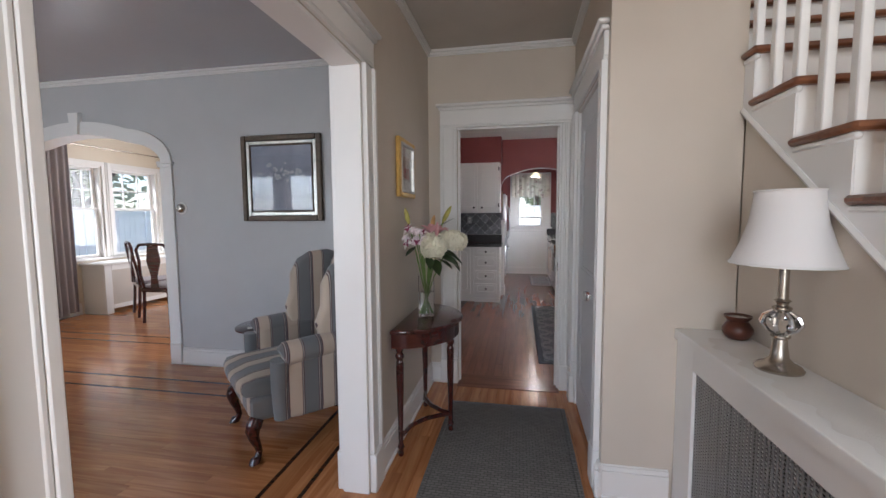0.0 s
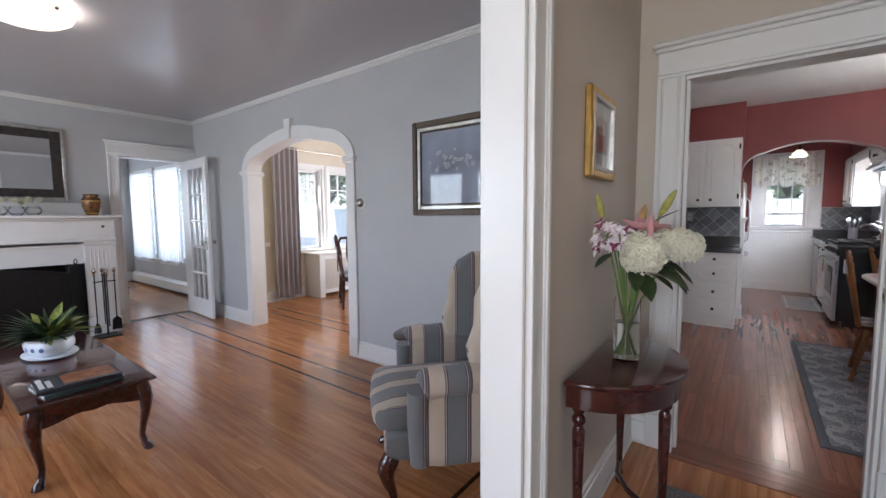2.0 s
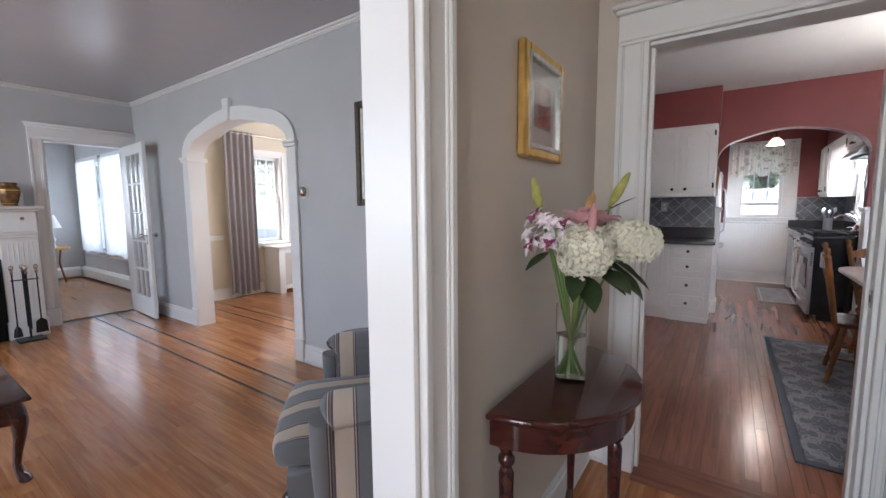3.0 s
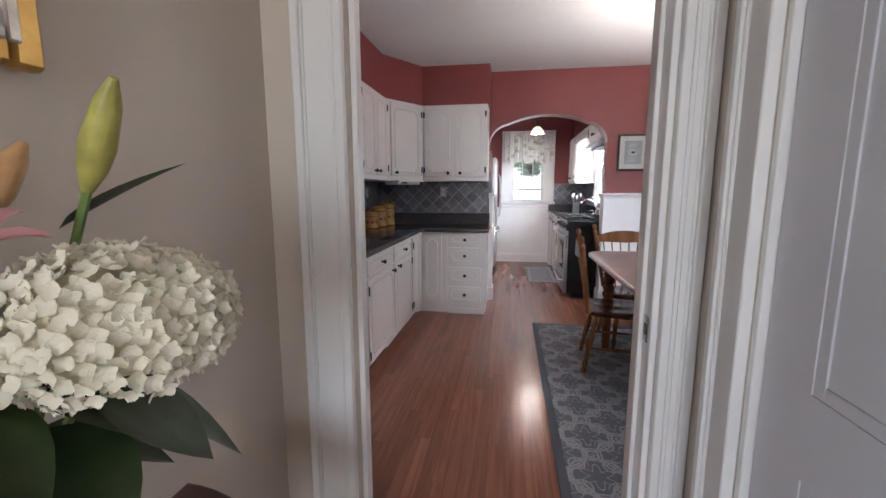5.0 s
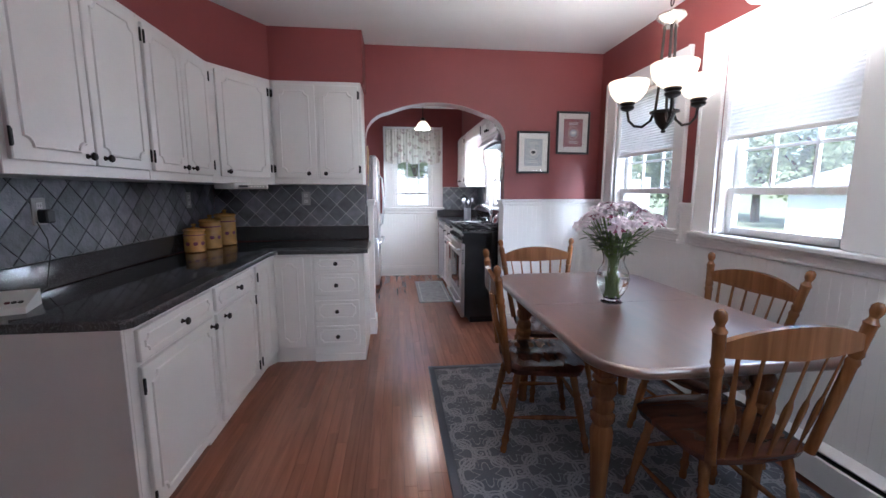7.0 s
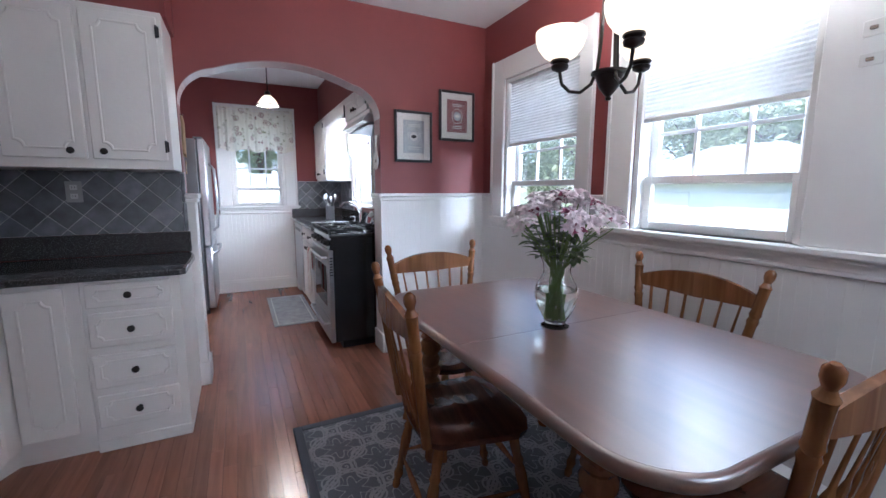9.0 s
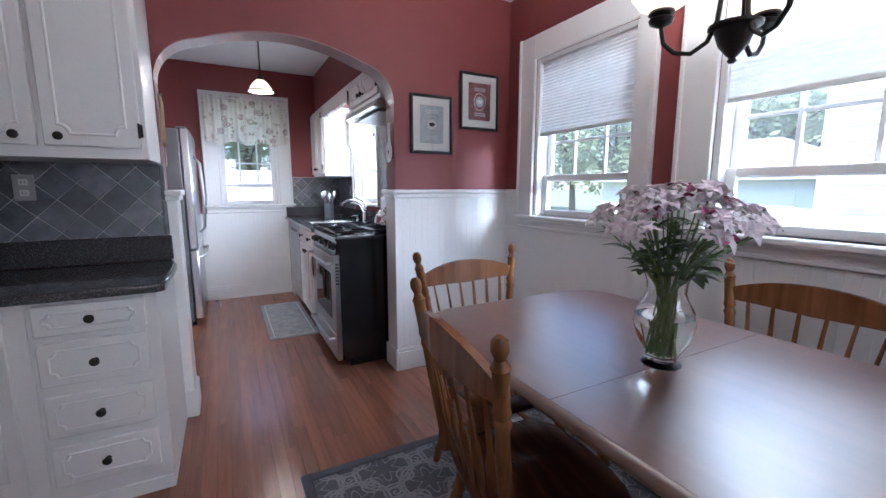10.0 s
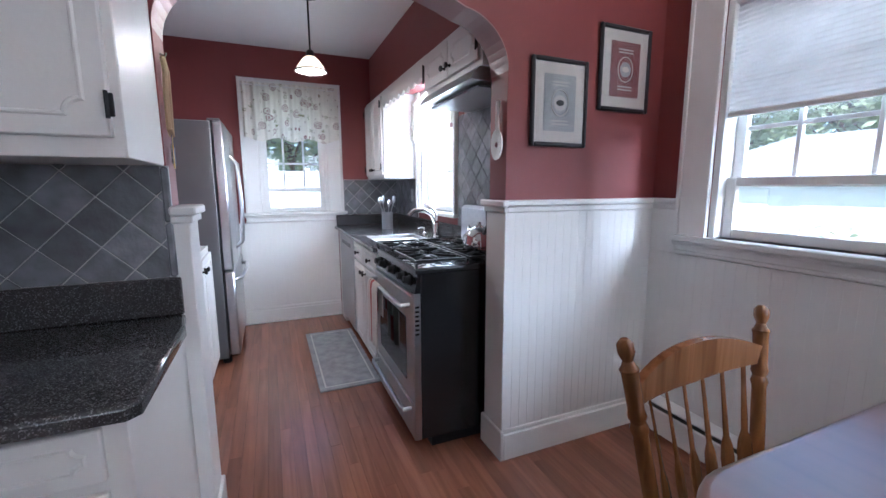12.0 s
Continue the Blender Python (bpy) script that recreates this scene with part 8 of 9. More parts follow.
for vy in (1.28, 1.40, 1.52):
    rv = thing("rose_bowl", "small clear glass bowl of white roses on the mantel shelf", "vase", (-5.98, vy, 1.3125), "rose bowls on the mantel")
    part("bowl", Geo().lathe([(0.035, 0.002), (0.058, 0.03), (0.062, 0.055), (0.045, 0.085), (0.043, 0.088), (0.058, 0.055), (0.054, 0.032), (0.030, 0.008)], 22, pose(-5.98, vy, 1.3125)), M_GLASS, rv, "clear glass")
    for k in range(5):
        c = Vector((-5.98 + rng.uniform(-0.05, 0.05), vy + rng.uniform(-0.06, 0.06), 1.3125 + 0.130 + rng.uniform(-0.015, 0.025)))
        g = Geo()
        for j in range(12):
            petal(g, Matrix.Translation(c) @ pose(0, 0, -0.012, 0, 0, 137 * j) @ pose(0, 0, 0, 35 + 35 * (j % 3)), 0.048 - 0.006 * (j % 3), 0.044, 0.6, 0.3, 4)
        part("rose", g, M_HYDR, rv, "white rose")
    for k in range(4):
        g = Geo()
        a = rng.uniform(0, 360)
        leaf_blade(g, pose(-5.98, vy, 1.40, 0, 0, a), 0.075, 0.035, 0.2)
        part("leaf", g, M_LEAF, rv)

# coffee table
CT = 0.415
ct = thing("coffee_table", "dark mahogany coffee table with cabriole legs and a scalloped apron", "table", (-3.42, 1.2, 0))
CX0, CX1, CY0, CY1 = -4.20, -2.745, 0.962, 1.494
part("top", rim_slab(Geo(), [(CX1, CY0), (CX1, CY1), (CX0, CY1), (CX0, CY0)], CT - 0.024, CT, 0.010), M_MAHOG, ct)


def scallop(a0, a1, z1, n=24):
    pts = [(a0, z1), (a0, z1 - 0.10)]
    for i in range(n + 1):
        u = i / n
        pts.append((a0 + (a1 - a0) * u, z1 - 0.058 - 0.045 * abs(math.cos(u * math.pi)) ** 1.5 - 0.022 * math.exp(-((u - 0.5) / 0.10) ** 2)))
    return pts + [(a1, z1 - 0.10), (a1, z1)]


part("apron", Geo().prism(scallop(CY0 + 0.05, CY1 - 0.05, CT - 0.024), CX1 - 0.055, CX1 - 0.035, "x"), M_MAHOG, ct)
part("apron", Geo().prism(scallop(CY0 + 0.05, CY1 - 0.05, CT - 0.024), CX0 + 0.035, CX0 + 0.055, "x"), M_MAHOG, ct)
part("apron", Geo().prism(scallop(CX0 + 0.05, CX1 - 0.05, CT - 0.024), CY1 - 0.055, CY1 - 0.035, "y"), M_MAHOG, ct)
part("apron", Geo().prism(scallop(CX0 + 0.05, CX1 - 0.05, CT - 0.024), CY0 + 0.035, CY0 + 0.055, "y"), M_MAHOG, ct)


def cabriole(x, y, dx, dy, h, s=1.0):
    """A cabriole leg whose knee and foot swing out along (dx, dy)."""
    d = Vector((dx, dy, 0)).normalized()
    path = [(0.000, 1.00, 0.034), (0.016, 0.88, 0.036), (0.026, 0.76, 0.033), (0.020, 0.58, 0.024), (0.004, 0.38, 0.018), (-0.006, 0.22, 0.015), (0.004, 0.10, 0.017), (0.020, 0.045, 0.024), (0.024, 0.018, 0.026), (0.018, 0.0, 0.018)]
    return Geo().tube([(x + d.x * o * s, y + d.y * o * s, h * t) for o, t, _ in path], [r * s for _, _, r in path], 12)


for x, dx in ((CX0 + 0.06, -1), (CX1 - 0.06, 1)):
    for y, dy in ((CY0 + 0.06, -1), (CY1 - 0.06, 1)):
        part("leg", cabriole(x, y, dx, dy, CT - 0.03), M_MAHOG, ct)
rng = random.Random(8)
PX2, PY2 = -3.70, 1.22
pp = thing("potted_plant", "mixed green houseplant in a white oval porcelain bowl", "plant", (PX2, PY2, CT))
M_PORC = mat("white_porcelain", (0.72, 0.74, 0.78), 0.15, var=0.06, scale=20)
part("saucer", Geo().lathe([(0.10, 0), (0.125, 0.004), (0.135, 0.012), (0.12, 0.014)], 30, pose(PX2, PY2, CT + 0.0005) @ Matrix.Diagonal((1.45, 1.0, 1.12, 1))), M_PORC, pp)
bw = part("bowl", Geo().lathe([(0.085, 0.012), (0.098, 0.02), (0.120, 0.05), (0.122, 0.075), (0.112, 0.095), (0.126, 0.110), (0.120, 0.110), (0.10, 0.098), (0.02, 0.094)], 32, pose(PX2, PY2, CT + 0.0005) @ Matrix.Diagonal((1.45, 1.0, 1.12, 1))), M_PORC, pp)
for a in (-70, -50, -30):
    part("blue_motif", Geo().lathe([(0.014, 0), (0.010, 0.0008)], 8, pose(PX2, PY2, CT) @ pose(0.176 * math.cos(radians(a)), 0.121 * math.sin(radians(a)), 0.068, 90, 0, a + 90)), mat("cobalt_motif", (0.10, 0.16, 0.34), 0.3), bw)
for k in range(150):
    a = rng.uniform(0, 2 * math.pi)
    L = rng.uniform(0.11, 0.23)
    g = Geo()
    m = pose(PX2 + 0.07 * math.cos(a) * rng.random(), PY2 + 0.05 * math.sin(a) * rng.random(), CT + 0.11, 0, 0, math.degrees(a) - 90) @ pose(0, 0, 0, rng.uniform(20, 78))
    big = k % 3 == 0 and math.sin(a) > -0.2
    leaf_blade(g, m, L * (1.05 if big else 1), 0.066 if big else 0.026, 0.75)
    part("leaf", g, M_LEAF2 if big else M_LEAF, pp)
M_COVER = mat("dark_book_cover", (0.045, 0.050, 0.062), 0.25, var=0.5, scale=12)
M_PAGES = mat("book_pages", (0.62, 0.60, 0.55), 0.8)
for z, w, d, r, cov in ((CT + 0.0008, 0.32, 0.25, 16, mat("teal_book_cover", (0.09, 0.135, 0.145), 0.3)), (CT + 0.0228, 0.33, 0.24, 8, M_COVER)):
    bk = thing("book", "large hardback book lying on the coffee table" if r == 16 else "large dark hardback book with a food photograph on its cover", "book", (-2.93, 1.20, z), "coffee table books")
    m = pose(-2.935, 1.20, z, 0, 0, r + 80)
    part("cover", Geo().box(-w / 2, -d / 2, 0, w / 2, d / 2, 0.003, 0.001, m).box(-w / 2, -d / 2, 0.018, w / 2, d / 2, 0.021, 0.001, m).box(-w / 2, -d / 2, 0, w / 2, -d / 2 + 0.004, 0.021, 0.001, m), cov, bk)
    part("pages", Geo().box(-w / 2 + 0.004, -d / 2 + 0.005, 0.003, w / 2 - 0.004, d / 2 - 0.004, 0.018, 0, m), M_PAGES, bk)
    if r == 8:
        part("cover_photo", Geo().box(-0.06, -0.08, 0.021, 0.15, 0.09, 0.0214, 0, m), mat("food_photo", (0.26, 0.10, 0.045), 0.3, var=0.8, scale=30), bk)
        for q in range(2):
            part("title_bar", Geo().box(-0.15 + q * 0.03, -0.085, 0.021, -0.13 + q * 0.03, 0.085 - q * 0.05, 0.0215, 0, m), M_MATBOARD, bk)

# wing chair: local front is -y
wc2 = thing("wing_chair", "wing armchair in tan, grey and plum stripes on cabriole legs", "armchair", (0, 0, 0), "", False)


def cushion(g, x0, y0, z0, x1, y1, z1, r=0.05, puff=0.02, m=None):
    """A soft block with rounded edges and a slight crown."""
    n = 8

    def face(fn):
        g.grid(fn, n, n, m)
    cx, cy, cz = (x0 + x1) / 2, (y0 + y1) / 2, (z0 + z1) / 2
    hx, hy, hz = (x1 - x0) / 2, (y1 - y0) / 2, (z1 - z0) / 2

    def soft(p):
        x, y, z = p
        q = Vector((max(-hx + r, min(hx - r, x)), max(-hy + r, min(hy - r, y)), max(-hz + r, min(hz - r, z))))
        d = Vector(p) - q
        s = q + (d.normalized() * r if d.length > 1e-9 else d)
        f = (1 - (x / hx) ** 2) * (1 - (y / hy) ** 2) if abs(z) > hz * 0.99 else 0
        k = (1 - (x / hx) ** 2) * (1 - (z / hz) ** 2) if abs(y) > hy * 0.99 else 0
        return (cx + s.x, cy + s.y + math.copysign(puff * k, y), cz + s.z + math.copysign(puff * f, z))
    for s in (-1, 1):
        face(lambda u, v: soft(((2 * u - 1) * hx, (2 * v - 1) * hy, s * hz)))
        face(lambda u, v: soft(((2 * u - 1) * hx, s * hy, (2 * v - 1) * hz)))
        face(lambda u, v: soft((s * hx, (2 * u - 1) * hy, (2 * v - 1) * hz)))
    g.weld = True
    return g


part("seat_base", cushion(Geo(), -0.30, -0.36, 0.22, 0.30, 0.30, 0.36, 0.03, 0.0), M_STRIPE_X, wc2, angle=70)
part("seat_cushion", cushion(Geo(), -0.29, -0.40, 0.345, 0.29, 0.22, 0.455, 0.045, 0.02), M_STRIPE_X, wc2, angle=70)
part("back_cushion", cushion(Geo(), -0.27, 0.0, -0.06, 0.27, 0.15, 0.68, 0.065, 0.035, pose(0, 0.17, 0.44, -13)), M_STRIPE_X, wc2, angle=70)
part("outside_back", cushion(Geo(), -0.31, 0.12, -0.24, 0.31, 0.20, 0.70, 0.04, 0.0, pose(0, 0.17, 0.44, -13)), M_STRIPE_X, wc2, angle=70)
for s in (-1, 1):
    part("arm_panel", cushion(Geo(), s * 0.30 - 0.055 + s * 0.02, -0.20, 0.22, s * 0.30 + 0.055 + s * 0.02, 0.34, 0.60, 0.035, 0.0), M_STRIPE, wc2, angle=70)
    g = Geo().tube([(s * 0.335, -0.205, 0.572), (s * 0.335, -0.19, 0.580), (s * 0.335, 0.0, 0.59), (s * 0.33, 0.26, 0.60)], [0.050, 0.066, 0.066, 0.060], 18)
    part("arm_roll", g, M_STRIPE, wc2, angle=60)
    part("arm_front", Geo().tube([(s * 0.325, -0.21, 0.23), (s * 0.325, -0.22, 0.40), (s * 0.33, -0.212, 0.55)], [0.046, 0.046, 0.055], 14), M_STRIPE, wc2, angle=60)
    wing = [(0.40, 0.56), (0.02, 0.60), (-0.005, 0.70), (0.03, 0.80), (0.035, 0.93), (0.09, 1.03), (0.17, 1.075), (0.30, 1.085), (0.40, 1.05), (0.44, 0.80)]
    g = Geo()
    n = len(wing)
    v = []
    for off, ins in ((-0.045, 0.03), (-0.03, 0.006), (0.0, 0.0), (0.03, 0.006), (0.045, 0.03)):
        cxm, czm = 0.22, 0.82
        for y, z in wing:
            d = Vector((cxm - y, czm - z)).normalized() * ins
            v.append((s * 0.295 + off, y + d.x, z + d.y))
    f = [tuple(range(n)), tuple(reversed(range(4 * n, 5 * n)))]
    for j in range(4):
        f += [(j * n + i, j * n + (i + 1) % n, (j + 1) * n + (i + 1) % n, (j + 1) * n + i) for i in range(n)]
    g.add(v, f)
    part("wing", g, M_STRIPE, wc2, angle=60)
for x, y, dx, dy in ((-0.27, -0.33, -0.5, -1), (0.27, -0.33, 0.5, -1)):
    part("leg", cabriole(x, y, dx, dy, 0.24, 1.15), M_MAHOG, wc2)
for x in (-0.25, 0.25):
    part("leg", Geo().tube([(x, 0.27, 0.23), (x, 0.30, 0.10), (x, 0.35, 0.0)], [0.026, 0.022, 0.018], 10), M_MAHOG, wc2)
wc2.matrix_basis = pose(-1.335, 2.345, 0.0, 0, 0, -42.6)

ot = thing("side_table", "round mahogany pedestal side table behind the armchair", "table", (-1.86, 2.72, 0))
OX, OY, OZ = -1.84, 2.74, 0.515
part("top", Geo().lathe([(0.20, OZ - 0.02), (0.215, OZ - 0.014), (0.215, OZ - 0.006), (0.205, OZ)], 36, pose(OX, OY, 0)), M_MAHOG, ot)
part("pedestal", Geo().lathe([(0.05, 0.10), (0.028, 0.14), (0.020, 0.22), (0.032, 0.30), (0.020, 0.38), (0.035, OZ - 0.03), (0.06, OZ - 0.02)], 16, pose(OX, OY, 0)), M_MAHOG, ot)
for k in range(3):
    m = pose(OX, OY, 0, 0, 0, 120 * k + 30)
    part("foot", Geo().tube([(0.03, 0, 0.14), (0.09, 0, 0.10), (0.15, 0, 0.035), (0.185, 0, 0.014)], [0.02, 0.018, 0.014, 0.014], 8, m), M_MAHOG, ot)
bk = thing("magazine", "small pale magazine lying on the side table", "magazine", (OX, OY, OZ))
part("pages", Geo().box(-0.11, -0.08, OZ + 0.0005, 0.11, 0.08, OZ + 0.012, 0.002, pose(OX + 0.02, OY - 0.03, 0, 0, 0, 20)), M_PAGES, bk)
part("cover", Geo().box(-0.11, -0.08, OZ + 0.012, 0.11, 0.08, OZ + 0.0135, 0, pose(OX + 0.02, OY - 0.03, 0, 0, 0, 20)), mat("magazine_cover", (0.20, 0.19, 0.18), 0.3, var=0.7, scale=25), bk)

# ceiling lamp of the living room
cl = thing("ceiling_lamp", "lit frosted glass ceiling bowl with nickel finials", "ceiling lamp", (-3.60, 1.25, HC))
part("plate", Geo().lathe([(0.12, 0), (0.12, -0.02), (0.05, -0.03)], 24, pose(-3.62, 1.22, HC)), M_NICKEL, cl)
bp = [(0.235, -0.035), (0.220, -0.065), (0.170, -0.098), (0.090, -0.118), (0.006, -0.124)]
part("bowl", Geo().lathe(bp, 36, pose(-3.62, 1.22, HC), cap=False), M_FROST_DIM, cl, "lit frosted glass bowl")
for a in (30, 150, 270):
    part("finial", Geo().lathe([(0.012, 0), (0.014, -0.012), (0.005, -0.02)], 10, pose(-3.62 + 0.222 * math.cos(radians(a)), 1.22 + 0.222 * math.sin(radians(a)), HC - 0.045)), M_NICKEL, cl)
bulb("ceiling_bulb", (-3.62, 1.22, HC - 0.075), 4, 0.06)

# ---- dining room ----
def drape(name, label, axis, c, a0, a1, z0, z1, mtl, folds, depth, lean=0.0):
    at = (c, (a0 + a1) / 2, z0) if axis == "y" else ((a0 + a1) / 2, c, z0)
    d = thing(name, label, "curtain", at)

    def fn(u, v):
        a = a0 + (a1 - a0) * (u + 0.03 * math.sin(v * 2 + 3) * (u - 0.5))
        o = depth * math.sin(u * folds * 2 * math.pi + 0.5 * math.sin(v * 3)) * (0.6 + 0.4 * v) + lean * v
        z = z1 + (z0 - z1) * v + (0.02 * math.sin(u * 9) if v == 1 else 0)
        return (c + o, a, z) if axis == "y" else (a, c + o, z)

    ob = part("cloth", Geo().grid(fn, int(folds * 12), 16), mtl, d, angle=80)
    return d


dr1 = drape("curtain", "long grey grommet curtain beside the dining room windows", "y", -5.76, 4.00, 4.43, 0.06, 2.33, M_DRAPE, 5, 0.035)
rod = thing("curtain_rod", "thin nickel curtain rod over the dining room windows", "curtain rod", (-5.76, 4.8, 2.24))
part("rod", Geo().tube([(-5.76, 3.60, 2.30), (-5.76, 6.15, 2.30)], 0.011, 10), M_NICKEL, rod)
for y in (3.66, 6.05):
    part("bracket", Geo().tube([(-5.90, y, 2.30), (-5.76, y, 2.30)], 0.007, 8), M_NICKEL, rod)
drc = thing("dining_radiator_cover", "white radiator cover with a fine metal grille under the windows", "radiator cover", (-5.7, 5.0, 0))
part("top", Geo().box(-5.898, 4.56, 0.675, -5.49, 6.05, 0.705, 0.006), M_WHITE, drc)
g = Geo()
for y0, y1, z0, z1 in ((4.60, 4.70, 0.0, 0.675), (5.88, 6.02, 0.0, 0.675), (4.70, 5.88, 0.60, 0.675), (4.70, 5.88, 0.06, 0.12)):
    g.box(-5.54, y0, z0, -5.52, y1, z1, 0.003)
g.box(-5.898, 4.60, 0, -5.54, 4.62, 0.675)
part("case", g, M_WHITE, drc)
gr = Geo()
for k in range(54):
    y = 4.705 + 1.17 * k / 53
    gr.box(-5.532, y - 0.006, 0.12, -5.528, y + 0.006, 0.60)
for k in range(26):
    z = 0.125 + 0.47 * k / 25
    gr.box(-5.5325, 4.70, z - 0.005, -5.5275, 5.88, z + 0.005)
tagged(part("grille", gr, mat("cream_metal_grille", (0.60, 0.55, 0.50), 0.4), drc), kind="stuff")


def queen_chair():
    c = thing("queen_anne_chair", "dark mahogany dining chair with a pierced splat back", "chair", (0, 0, 0), "dining room chairs", False)
    for s in (-1, 1):
        part("back_post", Geo().tube([(s * 0.20, -0.21, 0.0), (s * 0.20, -0.19, 0.25), (s * 0.20, -0.18, 0.45), (s * 0.225, -0.20, 0.62), (s * 0.20, -0.235, 0.80), (s * 0.215, -0.25, 0.93), (s * 0.16, -0.26, 0.99), (0, -0.262, 1.0)], 0.018, 8), M_MAHOG, c)
        part("leg", cabriole(s * 0.21, 0.21, s * 0.6, 1, 0.44), M_MAHOG, c)
    part("seat_rail", Geo().box(-0.24, -0.20, 0.39, 0.24, 0.23, 0.45, 0.012), M_MAHOG, c)
    part("seat", cushion(Geo(), -0.22, -0.18, 0.44, 0.22, 0.22, 0.49, 0.02, 0.01), M_DRAPE, c, "grey seat pad")
    part("splat", Geo().prism([(-0.05, 0.46), (0.05, 0.46), (0.04, 0.60), (0.09, 0.78), (0.07, 0.98), (-0.07, 0.98), (-0.09, 0.78), (-0.04, 0.60)], -0.245, -0.230, "y"), M_MAHOG, c)
    return c


qc = queen_chair()
qc.matrix_basis = pose(-4.98, 4.82, 0, 0, 0, -35)
copy_thing(qc, pose(-4.42, 4.52, 0, 0, 0, 4))
dt = thing("dining_room_table", "dark mahogany table in the dining room", "table", (-3.8, 5.2, 0))
part("top", rim_slab(Geo(), round_rect(-4.60, 4.80, -3.0, 5.70, 0.25), 0.73, 0.76, 0.012), M_MAHOG, dt)
for x in (-4.2, -3.2):
    for y in (4.85, 5.45):
        part("leg", cabriole(x, y, -1 if x < -4 else 1, -1 if y < 5 else 1, 0.73, 1.2), M_MAHOG, dt)

# ---- sunroom ----
for a0, a1 in ((-9.90, -8.80), (-8.64, -7.53)):
    for p, q in ((a0, (a0 + a1) / 2 + 0.02), ((a0 + a1) / 2 - 0.02, a1)):
        drape("sheer_curtain", "gathered sheer white curtain with a ruffled hem", "x", 3.44, p, q, 0.52, 2.10, M_SHEER, 6, 0.018)
sh2 = thing("baseboard_heater", "white baseboard heater along the sunroom wall", "heater", (-7.9, 3.45, 0))
part("cover", Geo().prism([(3.50, 0.0), (3.43, 0.03), (3.43, 0.17), (3.47, 0.21), (3.50, 0.21)], -10.09, -6.2, "x"), M_WHITE, sh2)
part("slot", Geo().box(-9.58, 3.428, 0.02, -6.22, 3.432, 0.035), M_IRON, sh2)
sh3 = thing("baseboard_heater", "white baseboard heater along the sunroom end wall", "heater", (-9.6, 2.4, 0))
part("cover", Geo().prism([(-10.1, 0.0), (-10.03, 0.03), (-10.03, 0.17), (-10.07, 0.21), (-10.1, 0.21)], 1.05, 3.42, "y"), M_WHITE, sh3)
wt = thing("wicker_table", "small golden wooden table at the sunroom's end", "table", (-9.5, 2.93, 0))
part("top", Geo().lathe([(0.24, 0.60), (0.25, 0.61), (0.25, 0.63), (0.24, 0.635)], 28, pose(-9.50, 2.93, 0)), M_GOLD, wt)
for k in range(3):
    part("leg", Geo().tube([(0.20, 0, 0.0), (0.12, 0, 0.35), (0.16, 0, 0.60)], 0.014, 8, pose(-9.50, 2.93, 0, 0, 0, 120 * k)), M_OAK, wt)
sl2 = thing("table_lamp", "white lamp with a pale cone shade on the small table", "lamp", (-9.50, 2.93, 0.636))
part("base", Geo().lathe([(0.07, 0), (0.075, 0.02), (0.05, 0.06), (0.08, 0.14), (0.05, 0.22), (0.015, 0.26), (0.012, 0.34)], 20, pose(-9.50, 2.93, 0.636)), M_PORC, sl2)
part("shade", Geo().lathe([(0.16, 0.33), (0.08, 0.55), (0.078, 0.55), (0.157, 0.33)], 28, pose(-9.50, 2.93, 0.636), cap=False), M_SHADE, sl2)

# added sheer that softens sun coming through the made-up end opening
drape("sheer_curtain", "gathered sheer white curtain added over the made-up end opening", "y", -10.04, 1.3, 3.1, 0.6, 2.2, M_SHEER, 9, 0.018)

# ---- outside ----
GZ = -0.75
setting("ground", Geo().box(-400, -400, GZ - 0.5, 400, 400, GZ), M_GRASS, "sunlit lawn round the house", "ground")
setting("driveway", Geo().box(-30, -6, GZ, -13.2, 16, GZ + 0.02), M_DRIVE, "pale concrete driveway beyond the fence", "driveway")
setting("foundation", Geo().box(-9.7, -1.7, GZ, 2.05, 9.55, -0.13), M_DRIVE, "pale concrete foundation under the house", "foundation")


def fence(x0, y0, x1, y1, top, label):
    f = thing("fence", label, "fence", ((x0 + x1) / 2, (y0 + y1) / 2, GZ))
    L = math.hypot(x1 - x0, y1 - y0)
    n = int(L / 2.0)
    turn = math.degrees(math.atan2(y1 - y0, x1 - x0))
    for k in range(n + 1):
        m = pose(x0 + (x1 - x0) * k / n, y0 + (y1 - y0) * k / n, 0, 0, 0, turn)
        part("post", Geo().box(-0.065, -0.065, GZ, 0.065, 0.065, top + 0.08, 0.01, m), M_SIDING, f)
        if k < n:
            w = L / n
            part("rail", Geo().box(0.065, -0.03, GZ + 0.12, w - 0.065, 0.03, GZ + 0.26, 0, m).box(0.065, -0.03, top - 0.12, w - 0.065, 0.03, top, 0, m), M_SIDING, f)
            b = 10
            for j in range(b):
                a0 = 0.065 + (w - 0.13) * j / b
                part("fence_board", Geo().box(a0 + 0.002, -0.012, GZ + 0.26, a0 + (w - 0.13) / b - 0.002, 0.012, top - 0.12, 0.004, m), M_SIDING, f)
    return f


fence(-7, 17.0, 9, 17.0, 1.72, "tall white board fence at the end of the garden")
fence(-12.6, -2, -12.6, 14, 1.56, "tall white board fence beside the driveway")


def hip_roof(x0, y0, x1, y1, z0, z1):
    r = min(x1 - x0, y1 - y0) / 2
    cx = (x0 + x1) / 2
    v = [(x0, y0, z0), (x1, y0, z0), (x1, y1, z0), (x0, y1, z0), (cx, y0 + r, z1), (cx, y1 - r, z1)]
    return Geo().add(v, [(0, 1, 4), (1, 2, 5, 4), (2, 3, 5), (3, 0, 4, 5), (3, 2, 1, 0)])


